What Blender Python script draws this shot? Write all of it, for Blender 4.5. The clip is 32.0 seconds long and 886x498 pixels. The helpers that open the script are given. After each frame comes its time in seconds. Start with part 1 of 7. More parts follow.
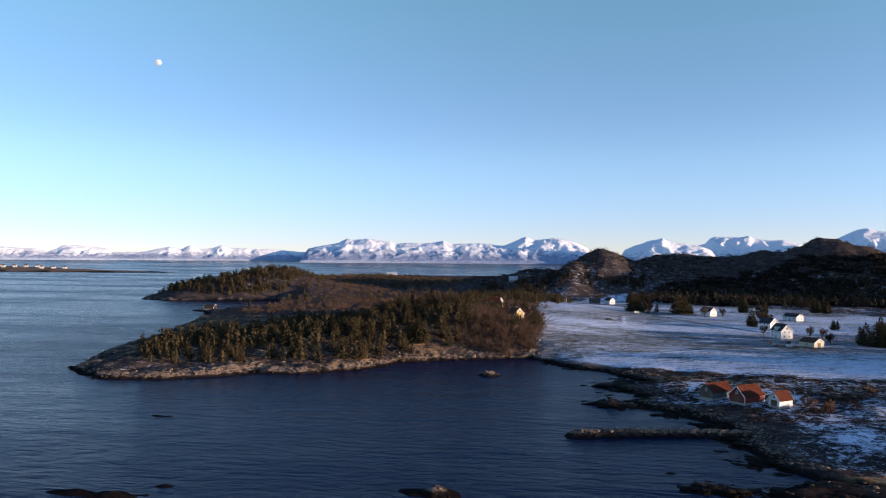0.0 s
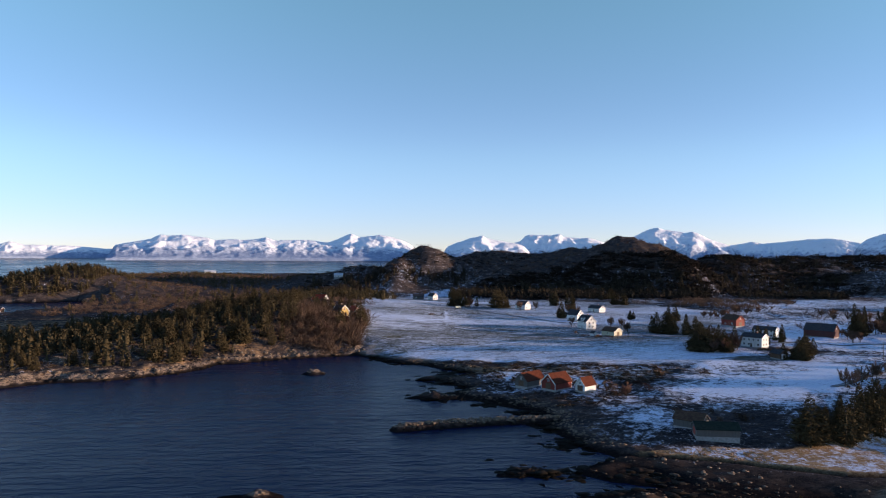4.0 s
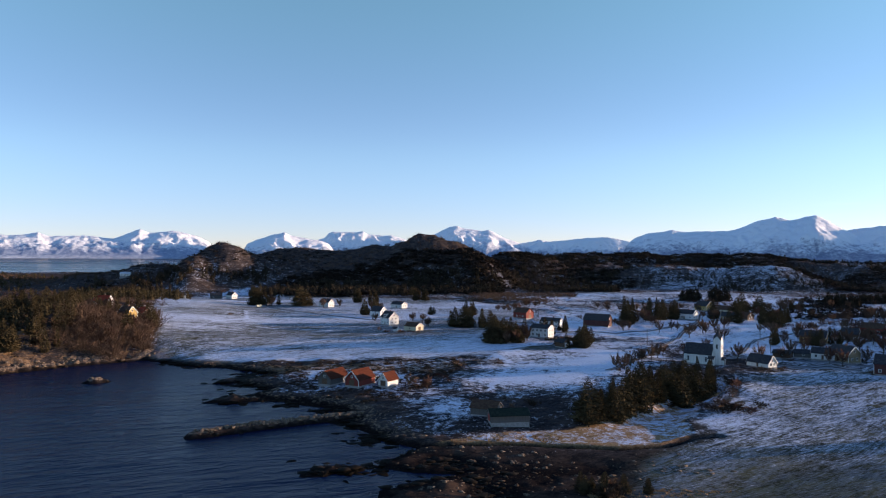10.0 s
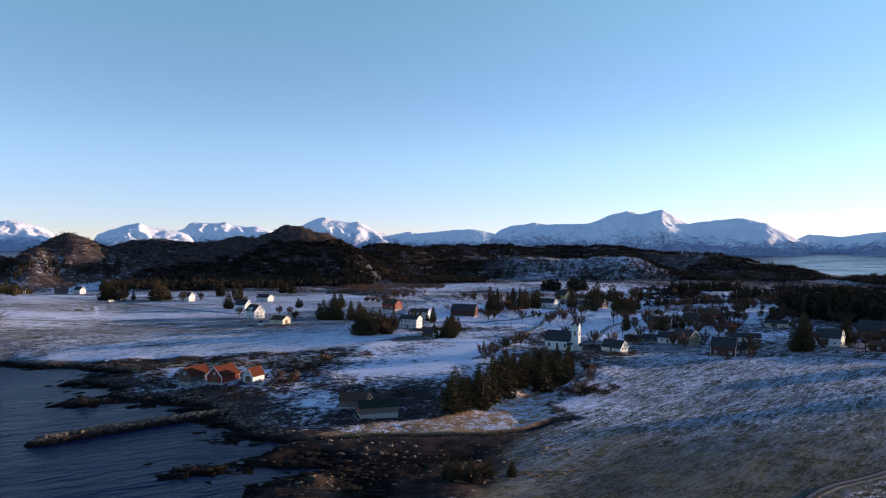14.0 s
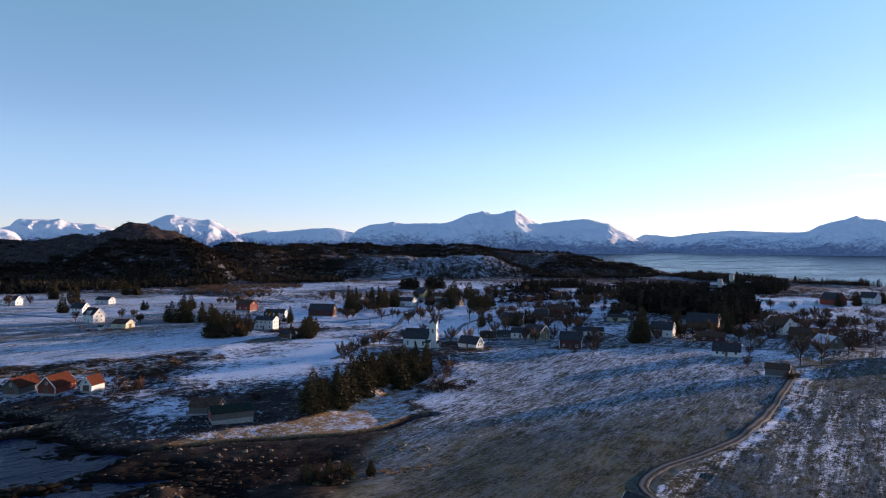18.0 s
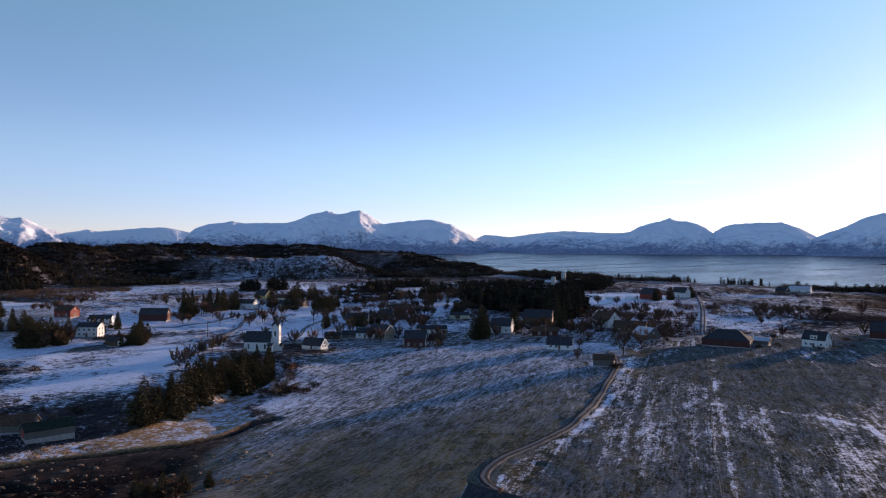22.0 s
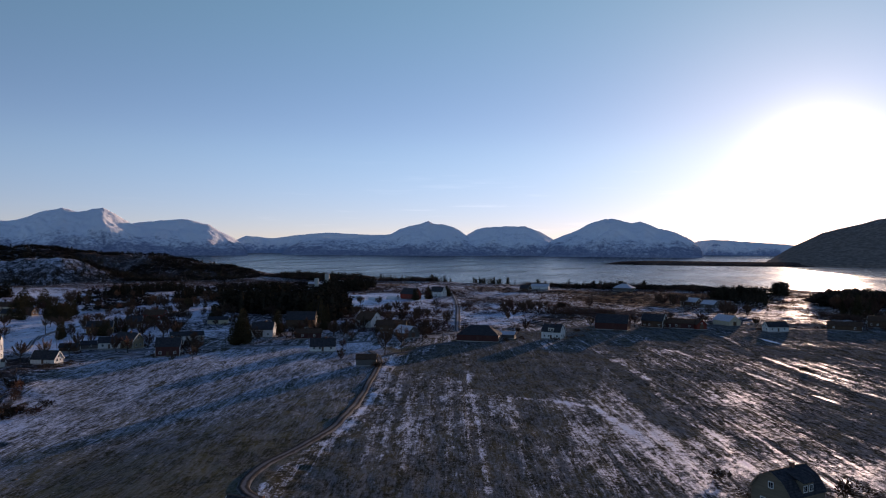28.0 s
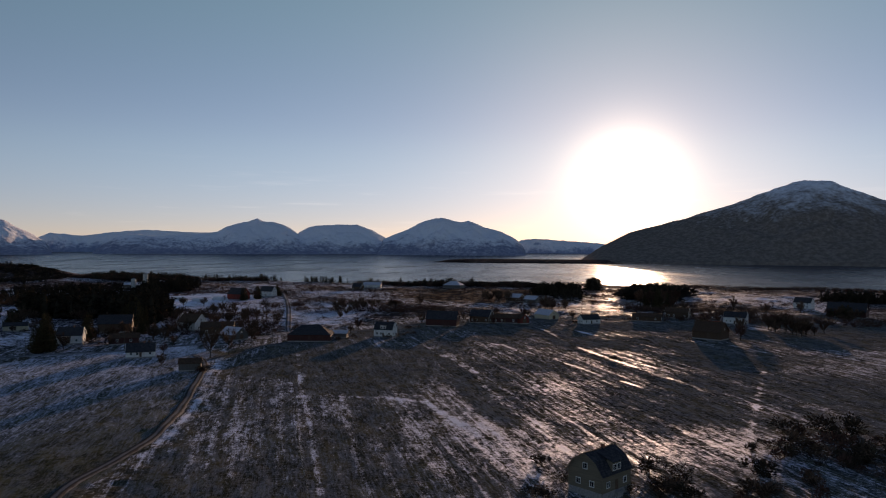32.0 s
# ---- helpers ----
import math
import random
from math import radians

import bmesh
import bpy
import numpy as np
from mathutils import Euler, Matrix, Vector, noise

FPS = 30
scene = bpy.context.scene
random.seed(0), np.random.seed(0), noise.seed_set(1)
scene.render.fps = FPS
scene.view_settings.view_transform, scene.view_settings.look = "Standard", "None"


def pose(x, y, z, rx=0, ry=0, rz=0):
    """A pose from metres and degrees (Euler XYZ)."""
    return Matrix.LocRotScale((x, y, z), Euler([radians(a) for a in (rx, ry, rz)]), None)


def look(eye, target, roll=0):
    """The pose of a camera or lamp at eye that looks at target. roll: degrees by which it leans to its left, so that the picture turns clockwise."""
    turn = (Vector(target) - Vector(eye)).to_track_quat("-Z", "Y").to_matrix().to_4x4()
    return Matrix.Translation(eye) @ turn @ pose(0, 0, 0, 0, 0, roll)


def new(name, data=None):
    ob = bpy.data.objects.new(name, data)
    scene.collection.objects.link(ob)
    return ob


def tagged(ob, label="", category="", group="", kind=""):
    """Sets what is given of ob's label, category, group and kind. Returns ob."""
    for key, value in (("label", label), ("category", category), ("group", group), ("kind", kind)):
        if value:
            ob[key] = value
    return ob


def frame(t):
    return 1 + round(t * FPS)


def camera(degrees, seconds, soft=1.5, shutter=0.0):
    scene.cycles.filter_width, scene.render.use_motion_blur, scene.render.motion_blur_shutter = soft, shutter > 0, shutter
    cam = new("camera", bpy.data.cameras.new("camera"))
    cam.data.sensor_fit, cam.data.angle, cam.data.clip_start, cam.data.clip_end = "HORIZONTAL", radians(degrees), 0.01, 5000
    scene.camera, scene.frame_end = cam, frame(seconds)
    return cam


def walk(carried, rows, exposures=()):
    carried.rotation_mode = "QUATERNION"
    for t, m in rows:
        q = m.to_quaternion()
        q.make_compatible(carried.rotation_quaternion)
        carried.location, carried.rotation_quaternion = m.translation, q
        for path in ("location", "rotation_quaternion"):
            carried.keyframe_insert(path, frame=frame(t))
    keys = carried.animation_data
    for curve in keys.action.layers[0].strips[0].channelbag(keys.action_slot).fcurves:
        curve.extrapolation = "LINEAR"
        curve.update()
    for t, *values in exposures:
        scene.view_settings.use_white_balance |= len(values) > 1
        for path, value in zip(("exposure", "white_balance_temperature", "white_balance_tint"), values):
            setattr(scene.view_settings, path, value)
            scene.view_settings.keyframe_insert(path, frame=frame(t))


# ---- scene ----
# ---- camera: a drone that hovers and turns ----
EYE_HEIGHT = 58.0
cam = camera(64.0, 32.0, soft=1.1)
PATH = [
    (0.0, 90.69, -0.43, 7.66), (0.5, 90.69, -0.43, 4.42), (1.0, 90.69, -0.44, 1.04), (1.5, 90.68, -0.43, -2.03), (2.0, 90.66, -0.41, -3.70),
    (2.5, 90.62, -0.38, -4.51), (4.5, 90.50, -0.34, -7.36), (5.0, 90.49, -0.33, -8.68), (5.5, 90.47, -0.30, -10.23), (6.0, 90.45, -0.28, -11.72),
    (7.0, 90.41, -0.26, -14.28), (8.0, 90.40, -0.25, -16.88), (9.0, 90.38, -0.28, -19.51), (10.0, 90.39, -0.31, -22.15), (11.0, 90.40, -0.31, -24.79),
    (12.0, 90.40, -0.32, -27.45), (12.5, 90.36, -0.31, -28.87), (13.0, 90.17, -0.29, -30.36), (13.5, 89.93, -0.29, -31.60), (15.5, 89.69, -0.31, -36.41),
    (16.0, 89.70, -0.31, -37.98), (17.0, 89.71, -0.32, -40.98), (18.0, 89.75, -0.34, -44.08), (19.0, 89.75, -0.34, -47.20), (20.0, 89.74, -0.30, -50.31),
    (21.0, 89.79, -0.24, -53.43), (22.0, 89.82, -0.22, -56.58), (23.0, 89.85, -0.25, -59.74), (24.0, 89.89, -0.26, -62.89), (25.0, 89.92, -0.25, -66.05),
    (25.5, 89.93, -0.25, -67.62), (27.5, 90.01, -0.27, -73.94), (28.0, 90.02, -0.27, -75.52), (29.0, 90.05, -0.29, -78.72), (30.0, 90.07, -0.28, -81.95),
    (31.0, 90.10, -0.26, -85.31), (31.5, 90.07, -0.26, -87.03), (32.0, 89.95, -0.26, -89.00)]
walk(cam, [(t, pose(0, 0, EYE_HEIGHT, a, b, c)) for t, a, b, c in PATH],
     exposures=[(0, 1.08, 6850, 13), (16, 1.12, 7000, 15), (21, 0.94, 7050, 20), (25, 0.63, 7050, 21), (28, 0.20, 7250, 22), (32, -0.14, 8700, 23)])

# ---- sky and sun ----
SUN_AZ, SUN_EL = 103.6, 5.4
sun_dir = Vector((math.sin(radians(SUN_AZ)) * math.cos(radians(SUN_EL)), math.cos(radians(SUN_AZ)) * math.cos(radians(SUN_EL)), math.sin(radians(SUN_EL))))
world = bpy.data.worlds.new("winter_sky")
scene.world = world
world.use_nodes = True
wt = world.node_tree
wt.nodes.clear()


def wnode(kind, **kw):
    n = wt.nodes.new(kind)
    for k, v in kw.items():
        setattr(n, k, v)
    return n


sky = wnode("ShaderNodeTexSky", sky_type="NISHITA", sun_disc=False, sun_elevation=radians(SUN_EL), sun_rotation=radians(SUN_AZ),
            altitude=50, air_density=0.62, dust_density=0.05, ozone_density=2.4)
SKY_STRENGTH = 0.15
bg = wnode("ShaderNodeBackground")
bg.inputs["Strength"].default_value = SKY_STRENGTH
# the air near the ground is thick: it dims and warms the low sky
up_z = wnode("ShaderNodeSeparateXYZ")
air = wnode("ShaderNodeTexCoord")
wt.links.new(air.outputs["Generated"], up_z.inputs[0])
veil = wnode("ShaderNodeValToRGB")
veil.color_ramp.interpolation = "EASE"
veil.color_ramp.elements[0].position, veil.color_ramp.elements[0].color = 0.0, (0.77, 0.66, 0.83, 1)
veil.color_ramp.elements[1].position, veil.color_ramp.elements[1].color = 0.40, (1.31, 1.36, 1.06, 1)
high = veil.color_ramp.elements.new(0.72)
high.color = (0.86, 0.92, 1.18, 1)
low_air = veil.color_ramp.elements.new(0.15)
low_air.color = (1.10, 1.00, 0.97, 1)
wt.links.new(up_z.outputs[2], veil.inputs[0])
tint = wnode("ShaderNodeMix", data_type="RGBA", blend_type="MULTIPLY")
tint.inputs[0].default_value = 1.0
wt.links.new(sky.outputs[0], tint.inputs[6])
wt.links.new(veil.outputs[0], tint.inputs[7])
wt.links.new(tint.outputs[2], bg.inputs[0])
wout = wnode("ShaderNodeOutputWorld")
# bright air round the sun
co = wnode("ShaderNodeTexCoord")
dot = wnode("ShaderNodeVectorMath", operation="DOT_PRODUCT")
dot.inputs[1].default_value = sun_dir
wt.links.new(co.outputs["Generated"], dot.inputs[0])
pos = wnode("ShaderNodeMath", operation="MAXIMUM")
wt.links.new(dot.outputs["Value"], pos.inputs[0])
pos.inputs[1].default_value = 0.0
glows = None
for power, gain, col in ((2600.0, 6.0, (1.0, 0.96, 0.88, 1)), (520.0, 1.25, (1.0, 0.90, 0.76, 1)), (60.0, 0.19, (1.0, 0.84, 0.66, 1)), (14.0, 0.050, (1.0, 0.80, 0.62, 1))):
    pw = wnode("ShaderNodeMath", operation="POWER")
    wt.links.new(pos.outputs[0], pw.inputs[0])
    pw.inputs[1].default_value = power
    ml = wnode("ShaderNodeMath", operation="MULTIPLY")
    wt.links.new(pw.outputs[0], ml.inputs[0])
    ml.inputs[1].default_value = gain
    b2 = wnode("ShaderNodeBackground")
    b2.inputs["Color"].default_value = col
    wt.links.new(ml.outputs[0], b2.inputs["Strength"])
    add = wnode("ShaderNodeAddShader")
    wt.links.new((glows or bg).outputs[0], add.inputs[0])
    wt.links.new(b2.outputs[0], add.inputs[1])
    glows = add
# thin wisps of cloud low towards the sun
cm = wnode("ShaderNodeMapping")
wt.links.new(co.outputs["Generated"], cm.inputs["Vector"])
cm.inputs["Scale"].default_value = (3.0, 3.0, 46.0)
cn = wnode("ShaderNodeTexNoise")
cn.inputs["Scale"].default_value, cn.inputs["Detail"].default_value, cn.inputs["Roughness"].default_value = 2.2, 6.0, 0.6
wt.links.new(cm.outputs[0], cn.inputs["Vector"])
cr = wnode("ShaderNodeMapRange", interpolation_type="SMOOTHSTEP")
wt.links.new(cn.outputs["Fac"], cr.inputs[0])
for i, v in ((1, 0.55), (2, 0.80), (3, 0.0), (4, 0.10)):
    cr.inputs[i].default_value = v
cb = wnode("ShaderNodeBackground")
cb.inputs["Color"].default_value = (1.0, 0.93, 0.86, 1)
sz2 = wnode("ShaderNodeSeparateXYZ")
wt.links.new(co.outputs["Generated"], sz2.inputs[0])
belt = wnode("ShaderNodeMapRange", interpolation_type="SMOOTHSTEP")
wt.links.new(sz2.outputs[2], belt.inputs[0])
for i, v in ((1, 0.14), (2, 0.05), (3, 0.0), (4, 1.0)):
    belt.inputs[i].default_value = v
near_sun = wnode("ShaderNodeMapRange", interpolation_type="SMOOTHSTEP")
wt.links.new(pos.outputs[0], near_sun.inputs[0])
for i, v in ((1, 0.45), (2, 0.95), (3, 0.0), (4, 1.0)):
    near_sun.inputs[i].default_value = v
m1 = wnode("ShaderNodeMath", operation="MULTIPLY")
wt.links.new(cr.outputs[0], m1.inputs[0])
wt.links.new(belt.outputs[0], m1.inputs[1])
m2 = wnode("ShaderNodeMath", operation="MULTIPLY")
wt.links.new(m1.outputs[0], m2.inputs[0])
wt.links.new(near_sun.outputs[0], m2.inputs[1])
wt.links.new(m2.outputs[0], cb.inputs["Strength"])
add = wnode("ShaderNodeAddShader")
wt.links.new(glows.outputs[0], add.inputs[0])
wt.links.new(cb.outputs[0], add.inputs[1])
glows = add
# pale haze low over the horizon, all the way round
sep = wnode("ShaderNodeSeparateXYZ")
wt.links.new(co.outputs["Generated"], sep.inputs[0])
low = wnode("ShaderNodeMath", operation="SUBTRACT", use_clamp=True)
low.inputs[0].default_value = 1.0
wt.links.new(sep.outputs[2], low.inputs[1])
hp = wnode("ShaderNodeMath", operation="POWER")
wt.links.new(low.outputs[0], hp.inputs[0])
hp.inputs[1].default_value = 9.0
hm = wnode("ShaderNodeMath", operation="MULTIPLY")
wt.links.new(hp.outputs[0], hm.inputs[0])
hm.inputs[1].default_value = 0.07
hb = wnode("ShaderNodeBackground")
hb.inputs["Color"].default_value = (0.93, 0.93, 1.0, 1)
wt.links.new(hm.outputs[0], hb.inputs["Strength"])
add = wnode("ShaderNodeAddShader")
wt.links.new(glows.outputs[0], add.inputs[0])
wt.links.new(hb.outputs[0], add.inputs[1])
wt.links.new(add.outputs[0], wout.inputs[0])

sun = new("sun", bpy.data.lights.new("sun", "SUN"))
sun.data.energy, sun.data.angle, sun.data.color = 3.5, radians(0.5), (1.0, 0.77, 0.60)
sun.matrix_world = look((0, 0, 0), -sun_dir)
# ---- materials ----
class Mat:
    """A small builder of node materials."""

    def __init__(self, name, rough=0.8, metal=0.0, spec=0.3):
        self.m = bpy.data.materials.new(name)
        self.m.use_nodes = True
        self.t = self.m.node_tree
        self.b = self.t.nodes["Principled BSDF"]
        self.b.inputs["Roughness"].default_value = rough
        self.b.inputs["Metallic"].default_value = metal
        self.b.inputs["Specular IOR Level"].default_value = spec

    def n(self, kind, **kw):
        node = self.t.nodes.new(kind)
        for k, v in kw.items():
            setattr(node, k, v)
        return node

    def put(self, socket, v):
        if isinstance(v, bpy.types.NodeSocket):
            self.t.links.new(v, socket)
        elif isinstance(v, (tuple, list)):
            socket.default_value = (*v, 1.0) if len(v) == 3 and len(socket.default_value) == 4 else v
        else:
            socket.default_value = v
        return self

    def set(self, key, v):
        return self.put(self.b.inputs[key], v)

    def coord(self, scale=(1, 1, 1), obj=False, turn=0.0):
        g = self.n("ShaderNodeTexCoord").outputs["Object"] if obj else self.n("ShaderNodeNewGeometry").outputs["Position"]
        mp = self.n("ShaderNodeMapping")
        self.put(mp.inputs["Vector"], g)
        mp.inputs["Scale"].default_value = scale
        mp.inputs["Rotation"].default_value = (0, 0, turn)
        return mp.outputs[0]

    def grain(self, angle, length, across, detail=4.0, rough=0.6, warp=0.4):
        """Noise drawn out along a direction in the plan, in metres."""
        mp = self.n("ShaderNodeMapping", vector_type="TEXTURE")
        self.put(mp.inputs["Vector"], self.n("ShaderNodeNewGeometry").outputs["Position"])
        mp.inputs["Rotation"].default_value, mp.inputs["Scale"].default_value = (0, 0, radians(angle)), (length, across, across)
        return self.noise(1.0, detail, rough, mp.outputs[0], warp)

    def noise(self, scale, detail=3.0, rough=0.55, vec=None, warp=0.0):
        k = self.n("ShaderNodeTexNoise")
        k.inputs["Scale"].default_value, k.inputs["Detail"].default_value, k.inputs["Roughness"].default_value = scale, detail, rough
        k.inputs["Distortion"].default_value = warp
        self.put(k.inputs["Vector"], vec if vec is not None else self.coord())
        return k.outputs["Fac"]

    def ramp(self, fac, a, b, lo=0.0, hi=1.0):
        r = self.n("ShaderNodeMapRange", interpolation_type="SMOOTHSTEP")
        self.put(r.inputs[0], fac)
        for i, v in ((1, a), (2, b), (3, lo), (4, hi)):
            self.put(r.inputs[i], v)
        return r.outputs[0]

    def mix(self, fac, a, b, kind="MIX"):
        x = self.n("ShaderNodeMix", data_type="RGBA", blend_type=kind)
        self.put(x.inputs[0], fac), self.put(x.inputs[6], a), self.put(x.inputs[7], b)
        return x.outputs[2]

    def math(self, op, a, b=0.0):
        x = self.n("ShaderNodeMath", operation=op)
        self.put(x.inputs[0], a), self.put(x.inputs[1], b)
        return x.outputs[0]

    def attr(self, name):
        return self.n("ShaderNodeAttribute", attribute_name=name).outputs["Fac"]

    def bump(self, height, dist=0.1, strength=1.0):
        x = self.n("ShaderNodeBump")
        x.inputs["Distance"].default_value, x.inputs["Strength"].default_value = dist, strength
        self.put(x.inputs["Height"], height)
        return self.set("Normal", x.outputs[0])

    def up(self):
        s = self.n("ShaderNodeSeparateXYZ")
        self.put(s.inputs[0], self.n("ShaderNodeNewGeometry").outputs["Normal"])
        return s.outputs[2]

    def height(self):
        s = self.n("ShaderNodeSeparateXYZ")
        self.put(s.inputs[0], self.n("ShaderNodeNewGeometry").outputs["Position"])
        return s.outputs[2]

    def rand(self):
        return self.n("ShaderNodeObjectInfo").outputs["Random"]




def ground_material():
    k = Mat("winter_ground", 0.95, spec=0.03)
    tiny = k.noise(3.4, 4, 0.7)
    tuft = k.noise(1.1, 6, 0.7, None, 0.3)
    fine = k.math("ADD", k.math("MULTIPLY", tuft, 0.55), k.math("MULTIPLY", tiny, 0.45))
    clump = k.noise(0.40, 5, 0.66, None, 0.5)
    mid = k.noise(0.11, 5, 0.6)
    big = k.noise(0.018, 4, 0.55)
    rows = k.grain(14, 4.2, 0.6, 5, 0.7, 0.5)
    wheel = k.grain(14, 150, 2.6, 3, 0.6, 0.05)
    drift = k.grain(12, 15, 3.6, 5, 0.68, 1.0)

    def off(v, gain):
        return k.math("MULTIPLY", k.math("SUBTRACT", v, 0.5), gain)

    def total(*vs):
        out = vs[0]
        for v in vs[1:]:
            out = k.math("ADD", out, v)
        return out
    heath = k.mix(k.ramp(total(mid, off(clump, 0.8)), 0.36, 0.66), (0.024, 0.019, 0.018), (0.078, 0.052, 0.040))
    heath = k.mix(k.ramp(fine, 0.46, 0.68, 0, 0.7), heath, (0.120, 0.083, 0.056))
    green = k.mix(k.ramp(total(mid, off(clump, 0.6)), 0.36, 0.66), (0.044, 0.042, 0.024), (0.105, 0.096, 0.050))
    green = k.mix(k.ramp(total(fine, off(rows, 0.5)), 0.44, 0.68, 0, 0.75), green, (0.150, 0.122, 0.072))
    green = k.mix(k.ramp(total(fine, off(clump, 0.4)), 0.48, 0.32, 0, 0.6), green, (0.018, 0.016, 0.012))
    straw = k.mix(k.ramp(fine, 0.34, 0.66), (0.15, 0.080, 0.040), (0.52, 0.31, 0.14))
    crack = k.ramp(k.noise(0.55, 6, 0.75, k.coord((1, 1, 2.6)), 1.2), 0.40, 0.58)
    rock = k.mix(crack, (0.030, 0.023, 0.019), (0.29, 0.205, 0.145))
    weed = k.mix(k.ramp(fine, 0.46, 0.72), (0.008, 0.007, 0.008), (0.046, 0.031, 0.021))
    c = k.mix(k.attr("green"), heath, green)
    c = k.mix(k.ramp(total(k.attr("straw"), off(mid, 0.9), off(clump, 0.8)), 0.35, 0.65), c, straw)
    c = k.mix(k.ramp(total(k.attr("rock"), off(mid, 1.0)), 0.4, 0.6), c, rock)
    # weed, and the shade painted along the creek
    c = k.mix(k.attr("weed"), c, weed)
    # thin, wind-blown snow: along the furrows on the fields, in hollows between the heather elsewhere
    tilled = total(off(rows, 0.56), off(wheel, 0.66), off(drift, 0.50), off(clump, 0.62), off(fine, 1.0))
    sward = total(off(rows, 0.60), off(drift, 0.55), off(clump, 0.30), off(fine, 1.0))
    kind = k.n("ShaderNodeMix")
    k.put(kind.inputs[0], k.ramp(k.attr("green"), 0.78, 0.92)), k.put(kind.inputs[2], tilled), k.put(kind.inputs[3], sward)
    lined = kind.outputs[0]
    loose = total(off(clump, 1.15), off(mid, 0.65), off(big, 0.5), off(fine, 1.1))
    pick = k.n("ShaderNodeMix")
    k.put(pick.inputs[0], k.ramp(k.attr("green"), 0.3, 0.7)), k.put(pick.inputs[2], loose), k.put(pick.inputs[3], lined)
    deep = k.ramp(total(pick.outputs[0], k.attr("snow")), 0.33, 0.62)
    deep = k.math("MULTIPLY", deep, k.ramp(k.attr("snow"), 0.0, 0.12))
    rime = k.math("MULTIPLY", k.attr("frost"), k.ramp(total(fine, off(rows, 0.7), off(drift, 0.6)), 0.36, 0.66))
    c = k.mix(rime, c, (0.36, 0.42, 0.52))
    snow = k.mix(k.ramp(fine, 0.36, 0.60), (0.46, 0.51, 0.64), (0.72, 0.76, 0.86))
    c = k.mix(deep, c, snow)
    k.set("Base Color", c)
    k.set("Roughness", k.mix(k.attr("weed"), k.mix(deep, (0.95, 0.95, 0.95), (0.50, 0.50, 0.50)), (0.72, 0.72, 0.72)))
    relief = total(k.math("MULTIPLY", fine, 0.36), k.math("MULTIPLY", clump, 0.30), k.math("MULTIPLY", k.math("MULTIPLY", crack, k.attr("rock")), 1.6), k.math("MULTIPLY", deep, 0.12))
    k.bump(relief, 0.5, 0.42)
    k.set("Specular IOR Level", k.math("MULTIPLY", deep, 0.09))
    return k.m


def water_material():
    k = Mat("sea_water", 0.12, spec=0.27)
    k.set("IOR", 1.15)
    k.set("Base Color", k.mix(k.noise(0.004, 3), (0.002, 0.009, 0.034), (0.004, 0.013, 0.048)))
    fine = k.noise(0.22, 4, 0.6, k.coord((0.45, 1.5, 1), turn=0.5), 0.4)
    swell = k.noise(0.035, 3, 0.5, k.coord((0.5, 1.4, 1), turn=0.35), 0.6)
    k.set("Roughness", k.ramp(k.noise(0.006, 4, 0.6, k.coord((0.4, 1.2, 1), turn=0.3)), 0.35, 0.65, 0.16, 0.30))
    k.bump(k.math("ADD", k.math("MULTIPLY", fine, 0.5), swell), 1.3, 0.95)
    return k.m


def mountain_material(name, rock_a, rock_b, line=0.35, spread=0.3, snow=(0.86, 0.87, 0.89)):
    """Snow over rock: 'tall' runs from 0 at the foot to 1 at the crest."""
    k = Mat(name, 0.9, spec=0.0)
    n1 = k.noise(0.012, 7, 0.68)
    n2 = k.noise(0.05, 5, 0.65)
    rock = k.mix(k.ramp(n2, 0.35, 0.7), rock_a, rock_b)
    steep = k.ramp(k.up(), 0.25, 0.75)
    v = k.math("ADD", k.attr("tall"), k.math("ADD", k.math("MULTIPLY", k.math("SUBTRACT", n1, 0.5), 0.95), k.math("ADD", k.math("MULTIPLY", k.math("SUBTRACT", steep, 0.5), 0.45), k.math("MULTIPLY", k.math("SUBTRACT", n2, 0.5), 0.6))))
    k.set("Base Color", k.mix(k.ramp(v, line - spread, line + spread), rock, snow))
    k.bump(k.math("ADD", n1, k.math("MULTIPLY", n2, 0.4)), 12.0, 0.6)
    return k.m


M_GROUND = ground_material()
M_WATER = water_material()
# rock paled and blued: distance haze is mixed into these two colours
M_FAR = mountain_material("far_hazed_snow_mountain", (0.25, 0.31, 0.43), (0.38, 0.44, 0.56), 0.57, 0.18)
M_MID = mountain_material("hazed_snow_mountain", (0.24, 0.26, 0.34), (0.40, 0.42, 0.50), 0.50, 0.18)
M_BIG = mountain_material("near_mountain_heath", (0.20, 0.15, 0.12), (0.33, 0.26, 0.21), 1.00, 0.30)
# ---- the land: one sheet, shaped by its coast, hills and hollows ----
def vnoise(x, y, seed=0):
    """Smooth value noise on numpy arrays, 0 to 1."""
    xi, yi = np.floor(x), np.floor(y)
    fx, fy = x - xi, y - yi
    fx, fy = fx * fx * (3 - 2 * fx), fy * fy * (3 - 2 * fy)

    def cell(a, b):
        s = np.sin(a * 127.1 + b * 311.7 + seed * 74.7) * 43758.5453
        return s - np.floor(s)
    a, b, c, d = cell(xi, yi), cell(xi + 1, yi), cell(xi, yi + 1), cell(xi + 1, yi + 1)
    return (a * (1 - fx) + b * fx) * (1 - fy) + (c * (1 - fx) + d * fx) * fy


def fbm(x, y, size, octaves=4, seed=0):
    total, amp, norm = 0.0, 1.0, 0.0
    for i in range(octaves):
        total = total + amp * vnoise(x / size + 17.3 * i, y / size - 9.1 * i, seed + i)
        norm += amp
        amp, size = amp * 0.5, size * 0.5
    return total / norm


